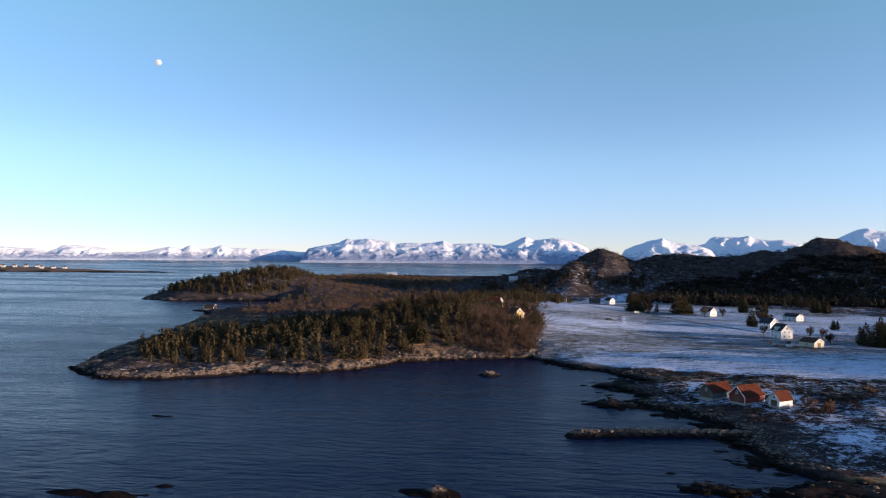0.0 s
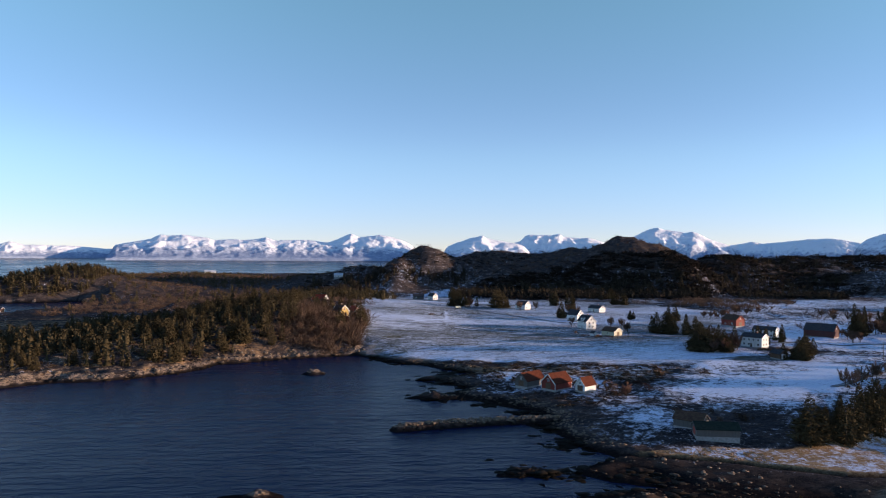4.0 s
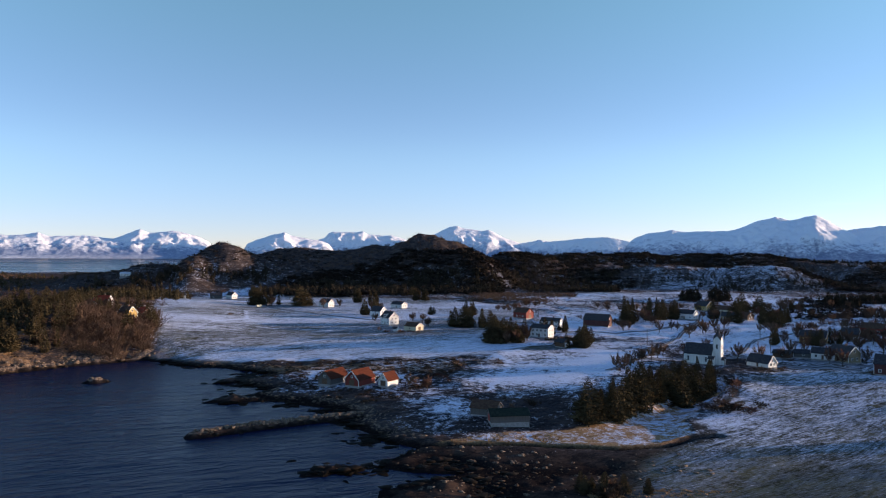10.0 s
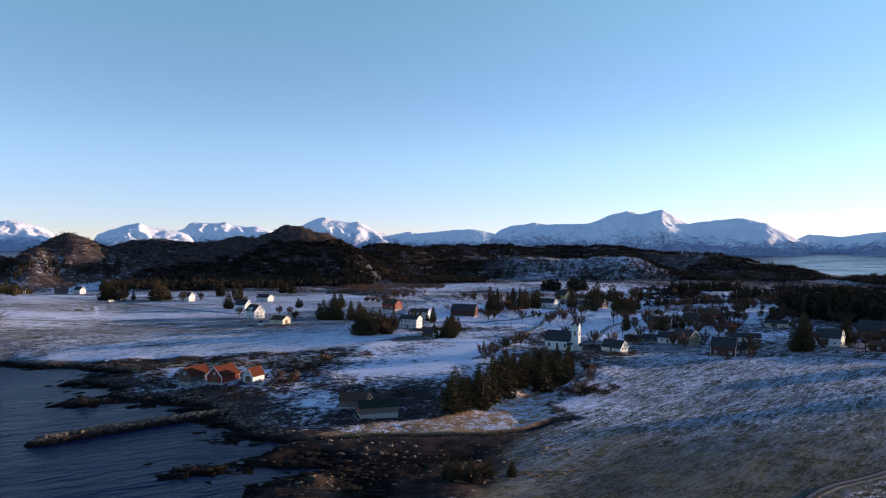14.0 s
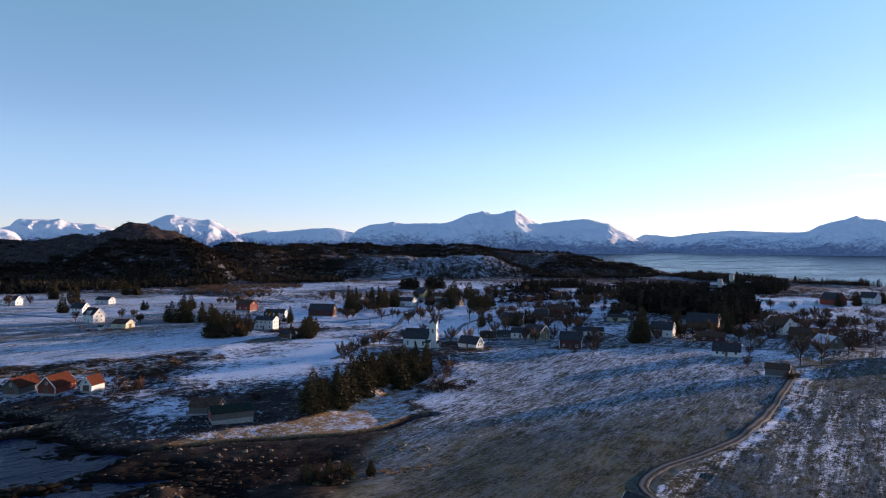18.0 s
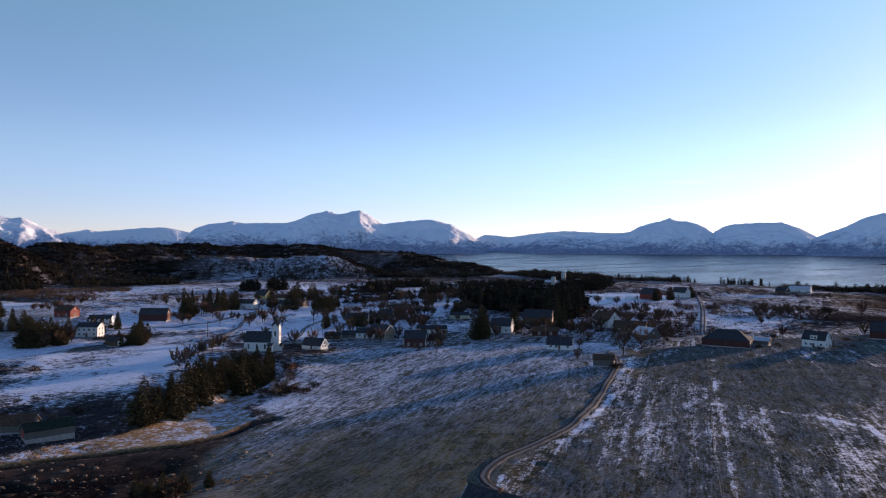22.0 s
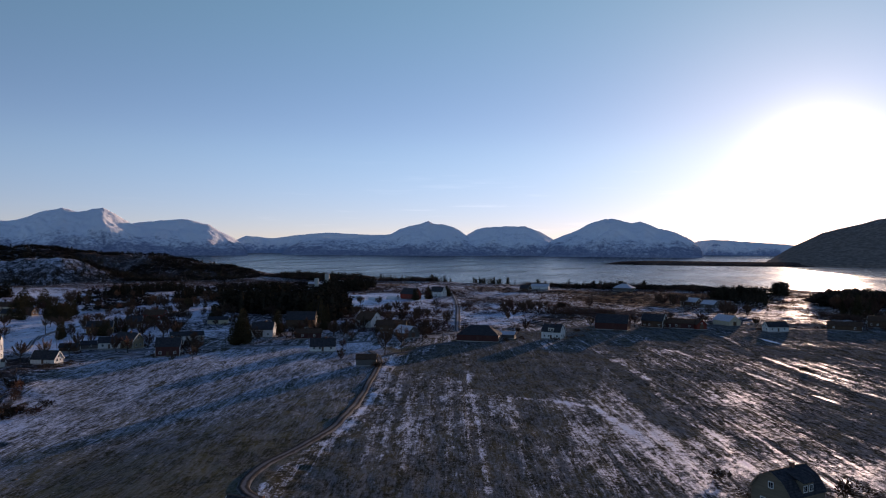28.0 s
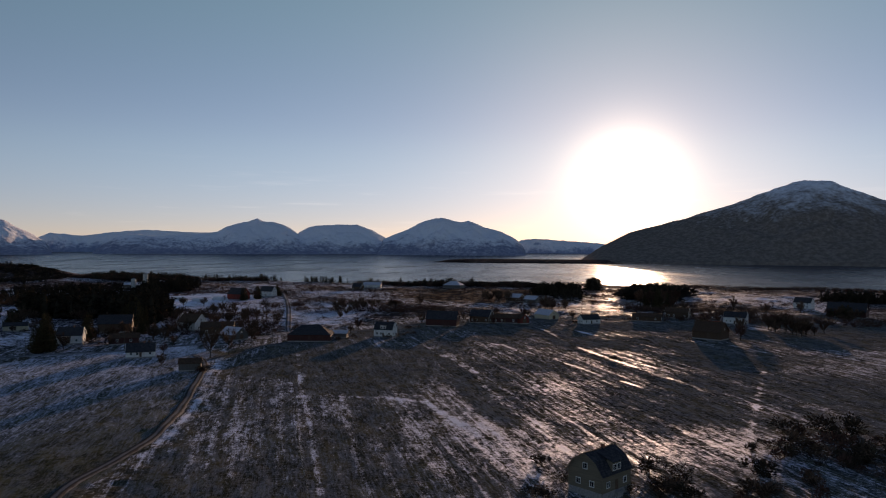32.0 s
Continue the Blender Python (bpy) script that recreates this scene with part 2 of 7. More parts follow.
def outline(pts, x, y):
    """Signed distance to a closed outline, positive inside."""
    d2 = np.full(x.shape, 1e18)
    inside = np.zeros(x.shape, bool)
    for (ax, ay), (bx, by) in zip(pts, pts[1:] + pts[:1]):
        ex, ey = bx - ax, by - ay
        t = np.clip(((x - ax) * ex + (y - ay) * ey) / (ex * ex + ey * ey + 1e-9), 0, 1)
        d2 = np.minimum(d2, (x - ax - t * ex) ** 2 + (y - ay - t * ey) ** 2)
        if ay != by:
            inside ^= ((ay > y) != (by > y)) & (x < (bx - ax) * (y - ay) / (by - ay) + ax)
    return np.where(inside, 1, -1) * np.sqrt(d2)


def along(pts, x, y):
    """Distance to an open line."""
    d2 = np.full(x.shape, 1e18)
    for (ax, ay), (bx, by) in zip(pts, pts[1:]):
        ex, ey = bx - ax, by - ay
        t = np.clip(((x - ax) * ex + (y - ay) * ey) / (ex * ex + ey * ey + 1e-9), 0, 1)
        d2 = np.minimum(d2, (x - ax - t * ex) ** 2 + (y - ay - t * ey) ** 2)
    return np.sqrt(d2)


def smooth(a, b, v):
    t = np.clip((v - a) / (b - a), 0, 1)
    return t * t * (3 - 2 * t)


COAST_WEST = [(-238, 333), (-206, 307), (-172, 313), (-140, 336), (-108, 337), (-90, 355), (-74, 380), (-36, 404), (-2, 416), (8, 392), (30, 374),
              (54, 346), (34, 330), (45, 308), (30, 287), (48, 279), (63, 262), (66, 246), (62, 230), (67, 210), (74, 199), (64, 191), (58, 186),
              (66, 177), (78, 169), (64, 168), (53, 168), (46, 150), (30, 110), (8, 60), (-25, 0), (-70, -120), (-100, -600)]
COAST_EAST = [(-60, -1500), (600, -1700), (1000, -1100), (979, -565), (1062, -386), (1113, -196), (1099, -38), (1097, 77), (1133, 200), (1202, 345), (1288, 495),
              (1393, 679), (1611, 1007), (1900, 1500), (1500, 2100), (900, 2250), (300, 2150), (-150, 2100), (-480, 2150)]
COAST_NORTH = [(-760, 1900), (-640, 1300), (-583, 1064), (-524, 880), (-467, 852), (-399, 870), (-334, 895), (-300, 790), (-345, 694), (-318, 646), (-285, 531), (-262, 425)]
COAST = COAST_WEST + COAST_EAST + COAST_NORTH
SKERRIES = [(-344, 706, 20, 8, 2.2), (-318, 703, 22, 8, 2.0), (-27, 173, 11, 4, 1.6), (46, 186, 14, 4.5, 1.5), (-23, 350, 7, 3.5, 2.4), (-35, 329, 4, 2, 0.8), (-133, 241, 5, 1.6, 0.5), (-91, 168, 4, 2, 0.9),
            (-105, 160, 12, 3, 0.9), (28, 288, 10, 3, 1.0), (33, 330, 9, 3, 1.0), (64, 160, 14, 5, 1.6), (88, 176, 16, 6, 1.3), (72, 184, 8, 3, 1.0)]
PIER = [(12, 236), (30, 240), (50, 243), (68, 245)]
CREEK = [(70, 200), (79, 195), (98, 188), (112, 180), (125, 171), (139, 168), (152, 171), (160, 169)]
WHITE_FIELD = [(0, 404), (30, 380), (86, 356), (160, 330), (205, 345), (230, 420), (300, 520), (330, 640), (250, 760), (120, 860), (20, 850), (2, 760), (0, 571), (1, 471)]
MEADOW = [(118, 262), (152, 236), (196, 262), (240, 300), (262, 350), (214, 372), (160, 325)]
GREEN_FIELD = [(112, 146), (124, 160), (141, 165), (161, 166), (166, 186), (178, 194), (194, 204), (214, 214), (270, 240), (330, 175), (372, 140), (330, 110), (290, 100), (240, 90), (197, 80), (163, 78), (136, 76), (110, 40), (60, 30), (40, 80)]
TILLED = [(130, 70), (165, 76), (200, 78), (242, 87), (292, 98), (420, 90), (470, 40), (520, -60), (540, -180), (560, -330), (300, -300), (170, -150), (120, -60), (110, 30)]
VILLAGE = [(200, 380), (330, 640), (420, 800), (700, 800), (900, 500), (760, 200), (620, 40), (470, 60), (372, 140), (270, 245), (262, 350)]
EAST_MOOR = [(600, 40), (760, 200), (900, 400), (1080, 330), (940, 60), (930, -300), (820, -420), (560, -330), (520, -60)]
REED_BANK = [(80, 197), (98, 190), (112, 182), (125, 173), (139, 170), (155, 175), (163, 188), (177, 198), (192, 208), (210, 217), (228, 230), (200, 224), (186, 219), (165, 210), (147, 202), (135, 197), (121, 195), (104, 199)]
BOGLAND = [(60, 262), (70, 215), (96, 208), (150, 205), (156, 232), (118, 262), (160, 325), (90, 352), (40, 372)]
LOWLAND = [(70, 150), (70, 215), (100, 216), (150, 216), (185, 226), (215, 222), (236, 190), (205, 148), (140, 122), (90, 122)]
FARMLAND = [(170, 190), (214, 218), (262, 245), (300, 280), (400, 200), (420, 110), (520, 30), (600, -320), (300, -420), (120, -150), (90, 0), (60, 60), (100, 140)]
SNOW_STRIPS = [([(101, 224), (118, 246), (149, 288), (160, 307), (162, 332)], 2.4), ([(20, 470), (40, 520), (64, 540), (70, 600)], 1.6), ([(24, 540), (60, 500), (110, 470)], 1.6), ([(60, 410), (100, 430), (140, 440)], 1.6), ([(244, 54), (243, 24), (236, 10), (202, -4)], 2.2), ([(364, 82), (248, 53), (149, 28)], 1.4),
               ([(140, 77), (155, 80), (197, 79), (240, 87)], 2.0), ([(380, -20), (330, -44), (260, -70)], 1.8), ([(470, -60), (400, -90), (300, -130), (190, -78)], 1.8), ([(262, 128), (285, 112), (300, 118)], 1.5),
               ([(364, 13), (289, -9), (251, -12), (205, -25), (181, -28)], 2.4), ([(460, -53), (363, -64), (319, -74), (303, -81), (251, -92)], 1.8), ([(450, -72), (394, -86), (351, -98), (339, -113)], 1.6), ([(256, 35), (246, 11)], 1.4), ([(268, 62), (251, 58)], 1.6)]
BARE_STRIPS = [([(364, 19), (289, -3), (251, -5), (205, -17)], 3.0), ([(460, -47), (363, -58), (319, -68), (256, -84)], 2.5), ([(330, 60), (300, 40), (270, 30)], 8.0), ([(400, -110), (330, -130)], 9.0)]
# hills: azimuth, distance, height of the top, radius across, radius along
HILLS = [(5.0, 1130, 75, 48, 80), (2.6, 1060, 50, 26, 60), (0.0, 1100, 40, 60, 80), (-3.0, 1150, 26, 80, 80), (9.5, 1180, 62, 70, 110), (13.5, 1210, 63, 80, 120),
         (17.0, 1190, 68, 60, 110), (20.6, 1150, 84, 52, 90), (22.5, 1160, 76, 70, 110), (24.5, 1050, 54, 45, 70), (28.0, 1280, 58, 90, 130), (33.0, 1400, 57, 100, 150),
         (37.5, 1470, 56, 110, 160), (42.0, 1500, 55, 110, 160), (46.0, 1510, 55, 90, 170), (50.0, 1500, 47, 90, 160), (53.5, 1480, 42, 80, 150), (57.0, 1450, 26, 90, 130),
         (40.0, 1230, 40, 120, 70), (46.5, 1220, 42, 70, 60)]
HEADLAND = [(-78, 472, 14, 36, 52), (-40, 470, 5, 20, 50), (-150, 390, 5, 60, 40), (-420, 960, 12, 90, 60), (-368, 990, 20, 60, 70), (-380, 1400, 10, 160, 200), (-30, 640, 5, 120, 90)]


def land(x, y):
    """Height of the ground over the sea."""
    x, y = np.asarray(x, float), np.asarray(y, float)
    r = np.hypot(x, y)
    jag = 7.0 * np.minimum(1, r / 400)
    wx = x + jag * (fbm(x, y, 26, 3, 3) - 0.5) * 2
    wy = y + jag * (fbm(x, y, 26, 3, 8) - 0.5) * 2
    d = outline(COAST, wx, wy)
    inland = np.maximum(d, 0)
    h = 1.6 * (1 - np.exp(-inland / 7)) + 3.2 * (1 - np.exp(-inland / 45)) + 3.5 * (1 - np.exp(-inland / 260))
    rough = fbm(x, y, 14, 4, 20) - 0.5
    wild = np.ones(x.shape)
    for f in (WHITE_FIELD, MEADOW, GREEN_FIELD, TILLED):
        wild = np.minimum(wild, 1 - smooth(-6, 14, outline(f, x, y)))
    h = h + (rough * 2.2 + (fbm(x, y, 60, 3, 31) - 0.5) * 4.0) * smooth(2, 40, inland) * (0.15 + 0.85 * wild)
    h = h + (rough * 1.6 + 1.3 * (fbm(x, y, 5.0, 3, 24) - 0.5)) * (1 - smooth(10, 40, inland)) * smooth(0, 3, inland) * wild
    # stepped ledges of bare rock along the headland shore
    ledge = 1 - np.abs(2 * fbm(x * 0.5 + y * 0.4, y * 1.1 - x * 0.5, 7.0, 4, 61) - 1)
    ledge = np.floor(ledge * 5) / 5 + 0.3 * (ledge - np.floor(ledge * 5) / 5)
    h = h + 4.2 * (ledge - 0.55) * smooth(0.5, 4, inland) * (1 - smooth(9, 18, inland)) * smooth(20, -20, x)
    rise = np.zeros(x.shape)
    for az, dist, top, across, deep in HILLS:
        a = math.radians(az)
        u, v = x * math.cos(a) - y * math.sin(a), x * math.sin(a) + y * math.cos(a) - dist
        rise = rise + (top * np.exp(-0.5 * ((u / across) ** 2 + (v / deep) ** 2))) ** 5
    h = np.maximum(h, 0) + np.maximum(rise ** 0.2 - 8.0, 0) * (0.90 + 0.20 * fbm(x, y, 45, 4, 50)) * smooth(0, 60, inland) + (5.0 * rough + 5.0 * (fbm(x, y, 30, 4, 27) - 0.5)) * smooth(10, 40, rise ** 0.2)
    for hx, hy, top, ax, ay in HEADLAND:
        h = h + top * np.exp(-0.5 * (((x - hx) / ax) ** 2 + ((y - hy) / ay) ** 2)) * smooth(0, 40, inland)
    h = h + 4.5 * smooth(90, 5, x) * smooth(-90, -20, x) * smooth(405, 445, y) * smooth(820, 700, y)
    low = smooth(-5, 25, outline(GREEN_FIELD, x, y)) * smooth(104, 140, y)
    h = h * (1 - low) + low * (1.9 + 5.4 * smooth(125, 330, x))
    basin = smooth(0, 22, outline(LOWLAND, x, y))
    h = h * (1 - basin) + basin * (1.7 + 0.024 * np.maximum(x - 110, 0) + 0.5 * rough)
    # tussocks and plough lines on the open fields
    u, v = x * 0.970 + y * 0.242, y * 0.970 - x * 0.242
    open_field = (1 - wild) * smooth(1500, 600, r)
    h = h + open_field * ((fbm(u / 5, v, 2.6, 3, 40) - 0.5) * (0.12 + 0.16 * smooth(110, 60, y)))
    # low tidal flat by the near shore, and the boathouse ness
    flat = smooth(0, 25, outline([(50, 140), (48, 200), (76, 202), (120, 168), (150, 152), (100, 138), (70, 120)], x, y))
    h = h * (1 - flat) + flat * (0.35 + 2.2 * (fbm(x, y, 11, 4, 70) - 0.45))
    ness = smooth(0, 20, outline(BOGLAND, x, y))
    h = h * (1 - 0.55 * ness) + ness * (0.9 + 1.6 * fbm(x, y, 22, 3, 77))
    bank = smooth(-2, 6, outline(REED_BANK, x, y))
    h = h * (1 - bank) + bank * (1.5 + 0.5 * rough)
    h = h - np.clip(h - 0.15, 0, 1.5) * np.exp(-(along(CREEK, x, y) / 1.7) ** 4)
    h = np.where(d > 0, h, np.maximum(d * 0.22, -6))
    for sx, sy, ax, ay, top in SKERRIES:
        q = ((x - sx) / ax) ** 2 + ((y - sy) / ay) ** 2
        h = np.maximum(h, (top + 2.0 * rough + 2.0 * (fbm(x, y, 6, 4, 33) - 0.5)) * np.exp(-q) * 1.5 - 0.62 * top)
    h = np.maximum(h, 2.1 * np.exp(-(along(PIER, x, y) / 3.0) ** 4) - 0.5 + rough * 0.6 * (along(PIER, x, y) < 5))
    # low island and spit far off
    h = np.maximum(h, 17 * np.exp(-(((x + 1900) / 400) ** 2 + ((y - 2300) / 90) ** 2)) - 1)
    h = np.maximum(h, 16 * np.exp(-(along([(3000, 0), (2950, -280), (2900, -600)], x, y) / 70) ** 2) - 1)
    return h


def ground_at(x, y):
    return float(land(np.array([x], float), np.array([y], float))[0])


def cover(x, y, h):
    """What grows or lies on the ground: snow, green, straw, rock, weed (also the creek's painted shade), each 0 to 1.
    """
    d = outline(COAST, x, y)
    snow = np.full(x.shape, 0.30)
    green = np.zeros(x.shape)
    straw = np.full(x.shape, 0.12)
    frost = np.full(x.shape, 0.06)
    big = fbm(x, y, 120, 3, 90)

    def blend(v, to, m):
        return v * (1 - m) + to * m
    far = smooth(900, 1300, np.hypot(x, y))
    snow = blend(snow, 0.20 + 0.12 * (x > 560) + 0.6 * (big - 0.5), far)
    snow = blend(snow, 0.49 + 0.6 * (big - 0.5), smooth(0, 40, outline(VILLAGE, x, y)))
    snow = blend(snow, 0.36 + 0.6 * (big - 0.5), smooth(0, 40, outline(EAST_MOOR, x, y)))
    straw = blend(straw, 0.46, smooth(0, 40, outline(EAST_MOOR, x, y)))
    snow = blend(snow, 0.16, smooth(0, 40, outline([(-300, 600), (-40, 560), (20, 640), (40, 860), (-20, 1000), (-200, 1900), (-640, 1700), (-560, 900)], x, y)))
    snow = blend(snow, 0.62, smooth(-5, 15, outline([(50, 850), (180, 815), (200, 930), (130, 985), (60, 950)], x, y)))
    fl = smooth(-10, 20, outline(FARMLAND, x, y))
    snow, green, frost = blend(snow, 0.40, fl), blend(green, 0.6, fl), blend(frost, 0.12, fl)
    for f, s, g, fr in ((WHITE_FIELD, 0.46 + 0.5 * (fbm(x, y * 2.2, 90, 3, 97) - 0.5), 0.95, 0.55), (MEADOW, 0.60 + 0.5 * (fbm(x, y, 24, 3, 94) - 0.5), 0.35, 0.35), (GREEN_FIELD, 0.20 + 0.38 * (fbm(x, y, 60, 3, 98) - 0.5), 1.0, 0.10), (TILLED, 0.255 + 0.56 * (fbm(x, y, 38, 3, 99) - 0.5), 0.74, 0.30)):
        m = smooth(-14, 12, outline(f, x, y) + 16 * (fbm(x, y, 14, 3, 92) - 0.5)) if f is MEADOW else smooth(-2, 4, outline(f, x, y))
        snow, green, straw, frost = blend(snow, s, m), blend(green, g, m), blend(straw, 0.05, m), blend(frost, fr, m)
    gf = smooth(-2, 4, outline(GREEN_FIELD, x, y))
    top = smooth(95, 265, x * 0.75 + y * 0.65 - 60 + 50 * (fbm(x, y, 50, 3, 93) - 0.5))
    top = np.maximum(top, smooth(125, 195, y - 0.25 * (x - 170)))
    snow = snow + gf * (0.27 * top - 0.04)
    frost = frost + gf * (0.08 + 0.82 * top)
    bog = smooth(0, 14, outline(BOGLAND, x, y))
    snow, straw = blend(snow, (0.33 + 0.6 * (fbm(x, y, 30, 3, 91) - 0.45)) * (0.30 + 0.70 * smooth(8, 30, d)), bog), blend(straw, 0.34 * smooth(255, 330, y) + 0.16, bog)
    for lx, ly, la, lb in ((203, 343, 20, 9), (326, 119, 18, 7), (340, 108, 14, 6), (312, 128, 12, 5)):
        lawn = np.exp(-(((x - lx) / la) ** 2 + ((y - ly) / lb) ** 2) ** 2)
        snow, green = blend(snow, 0.18, lawn), blend(green, 0.9, lawn)
    for line, wide in SNOW_STRIPS:
        snow = snow + 0.56 * (fbm(x, y, 7, 3, 95) - 0.2) * np.exp(-(along(line, x, y) / (wide * 0.7)) ** 2)
    for line, wide in BARE_STRIPS:
        snow = snow - 0.22 * np.exp(-(along(line, x, y) / wide) ** 2)
    bank = smooth(-3, 2, outline(REED_BANK, x, y))
    snow, straw, green = blend(snow, 0.44 + 0.04 * smooth(110, 150, x), bank), blend(straw, 0.95, bank), blend(green, 0.0, bank)
    frost = blend(frost, 0.04, bank)
    head = smooth(0, 20, outline([(-250, 320), (-100, 330), (0, 410), (10, 520), (-60, 600), (-320, 640)], x, y))
    snow, straw = blend(snow, 0.18, head), blend(straw, 0.42, head)
    rock = (1 - smooth(3, 10, d)) * smooth(0.5, 1.6, h) * (1 - bank) * (0.42 + 0.58 * smooth(30, -10, x))
    weed = (1 - smooth(0.7, 1.5, h)) * (1 - bank)
    # the creek's shaded bank is painted weed-dark, together with its bed
    creek_bed_shade = np.exp(-(along(CREEK, x, y) / 2.3) ** 4)
    weed = np.maximum(weed, 0.95 * creek_bed_shade)
    flat = smooth(-4, 12, outline([(46, 120), (44, 205), (76, 206), (98, 188), (125, 170), (152, 166), (118, 146), (96, 120)], x, y))
    snow, weed = snow * (1 - 0.88 * flat) * (1 - creek_bed_shade), np.maximum(weed, 0.55 * flat * fbm(x, y, 9, 3, 96))
    frost = frost * (1 - flat)
    hillside = np.exp(-(((x - 830) / 210) ** 2 + ((y - 850) / 150) ** 2)) * (0.6 + 0.8 * fbm(x, y, 50, 3, 81))
    snow = np.maximum(snow, 0.31 * hillside) * smooth(0.7, 1.3, h) * smooth(3, 12, d)
    steep = 0.9 * smooth(25, 70, h)
    rock = np.maximum(rock, steep * 0.10)
    straw = np.maximum(straw, steep * 0.16)
    snow = snow * (1 - 0.6 * steep * (x < 560))
    return dict(snow=snow, green=green, straw=straw, rock=rock, weed=weed, frost=frost * smooth(0.9, 1.6, h))


def sheet(name, x, y, z, material, attrs=None):
    """A mesh over a grid of columns and rows given by 2D arrays."""
    rows, cols = x.shape
    me = bpy.data.meshes.new(name)
    me.vertices.add(rows * cols)
    me.vertices.foreach_set("co", np.stack([x, y, z], -1).astype(np.float32).ravel())
    i = np.arange((rows - 1) * cols).reshape(rows - 1, cols)[:, :-1]
    quads = np.stack([i, i + 1, i + 1 + cols, i + cols], -1).reshape(-1, 4)
    me.loops.add(quads.size)
    me.loops.foreach_set("vertex_index", quads.ravel().astype(np.int32))
    me.polygons.add(len(quads))
    me.polygons.foreach_set("loop_start", np.arange(0, quads.size, 4, dtype=np.int32))
    me.polygons.foreach_set("use_smooth", np.ones(len(quads), bool))
    me.update(calc_edges=True)
    for k, v in (attrs or {}).items():
        me.attributes.new(k, "FLOAT", "POINT").data.foreach_set("value", np.asarray(v, np.float32).ravel())
    me.materials.append(material)
    return me


def polar(az, r):
    a, rr = np.meshgrid(np.radians(az), r)
    return rr * np.sin(a), rr * np.cos(a)


fine_az = np.arange(-42, 126, 0.14)
az_all = np.concatenate([fine_az, np.arange(126, 318.1, 2.0)])
az_all[-1] = 318.0
r_all = np.concatenate([[0.01, 4, 8, 13, 19, 26, 34, 43, 53, 64, 76, 89, 103, 117], 130 * np.exp(np.arange(0, 1.93, 0.0054)), 900 * np.exp(np.arange(0, 1.04, 0.0085)), np.linspace(2560, 4950, 30)])
gx, gy = polar(az_all, r_all)
gz = land(gx, gy)
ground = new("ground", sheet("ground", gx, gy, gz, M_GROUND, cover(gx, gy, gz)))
tagged(ground, "snow-dusted coastal fields, heath and rocky shore", "ground", kind="structure")

# the sea, which lifts a little far out to where the horizon stands
sx, sy = polar(np.arange(0, 361, 3.0), np.concatenate([[0.5], np.geomspace(60, 4980, 50)]))
sz = 30.0 * smooth(2600, 4980, np.hypot(sx, sy)) ** 1.3
sea = new("water", sheet("water", sx, sy, sz, M_WATER))
tagged(sea, "dark blue rippled sea", "sea", kind="structure")

# ---- far mountains ----
def mountain(name, label, crest, near, deep, material, foot=-0.45, seed=0, relief=0.5, step=0.09, grit=1.0):
    """A massif whose crest is given by (azimuth, angle of height); it rises from near to near + deep metres off."""
    az = np.arange(crest[0][0], crest[-1][0] + step / 2, step)
    line = np.interp(az, [c[0] for c in crest], [c[1] for c in crest])
    soft = np.convolve(np.pad(line, 3, mode="edge"), np.hanning(9)[1:-1] / np.hanning(9)[1:-1].sum(), "same")[3:-3]
    line = 0.85 * line + 0.15 * soft
    s = np.concatenate([np.linspace(0, 1, 46), [1.04, 1.10, 1.2, 1.4]])
    A, S = np.meshgrid(az, s)
    R = near + deep * S
    x, y = R * np.sin(np.radians(A)), R * np.cos(np.radians(A))
    crest_r = near + deep
    top = EYE_HEIGHT + crest_r * np.tan(np.radians(line))
    base = EYE_HEIGHT + near * math.tan(math.radians(foot))
    span = np.maximum(top - base, 2)
    t = np.minimum(S, 1.0)
    k = deep * 0.45
    spur = 1 - np.abs(2 * fbm(crest_r * np.radians(A) + 120 * fbm(x, y, 150, 2, seed + 3), S * deep * 0.30, 120, 5, seed + 20) - 1)
    line_rough = (fbm(az * 9.0, az * 0.0, 4.0, 5, seed + 30) - 0.5) * 0.07 * grit
    top = top + crest_r * np.radians(line_rough) * smooth(0.0, 0.8, line - foot)
    span = np.maximum(top - base, 2)
    ridged = 1 - np.abs(2 * fbm(x + 400 * fbm(x, y, k * 2, 2, seed), y, k, 5, seed + 5) - 1)
    body = t ** 1.15 + relief * (1.2 * (ridged - 0.6) + 0.6 * (spur - 0.6)) * (t * (1 - t) * 2.2)
    gully = (fbm(x, y, 60, 4, seed + 9) - 0.5) * 0.16 * grit
    z = base + span[None, :] * np.clip(body, 0, 0.985 if relief else 1) + span[None, :] * gully * np.sin(np.pi * t) + span[None, :] * 0.03 * grit * (fbm(x, y, 35, 3, seed + 12) - 0.5) * t
    z = np.where(S >= 1, base + span[None, :] * (1 + 0.03 * (fbm(x, y, 35, 3, seed + 12) - 0.5)) * np.clip(1 - (S - 1) * 2.4, 0, 1), z)
    z[0, :] = base - 12
    ob = new(name, sheet(name, x, y, z, material, dict(tall=(z - base) / max(float(span.max()), 1.0))))
    return tagged(ob, label, "mountain", "mountains across the water", kind="")


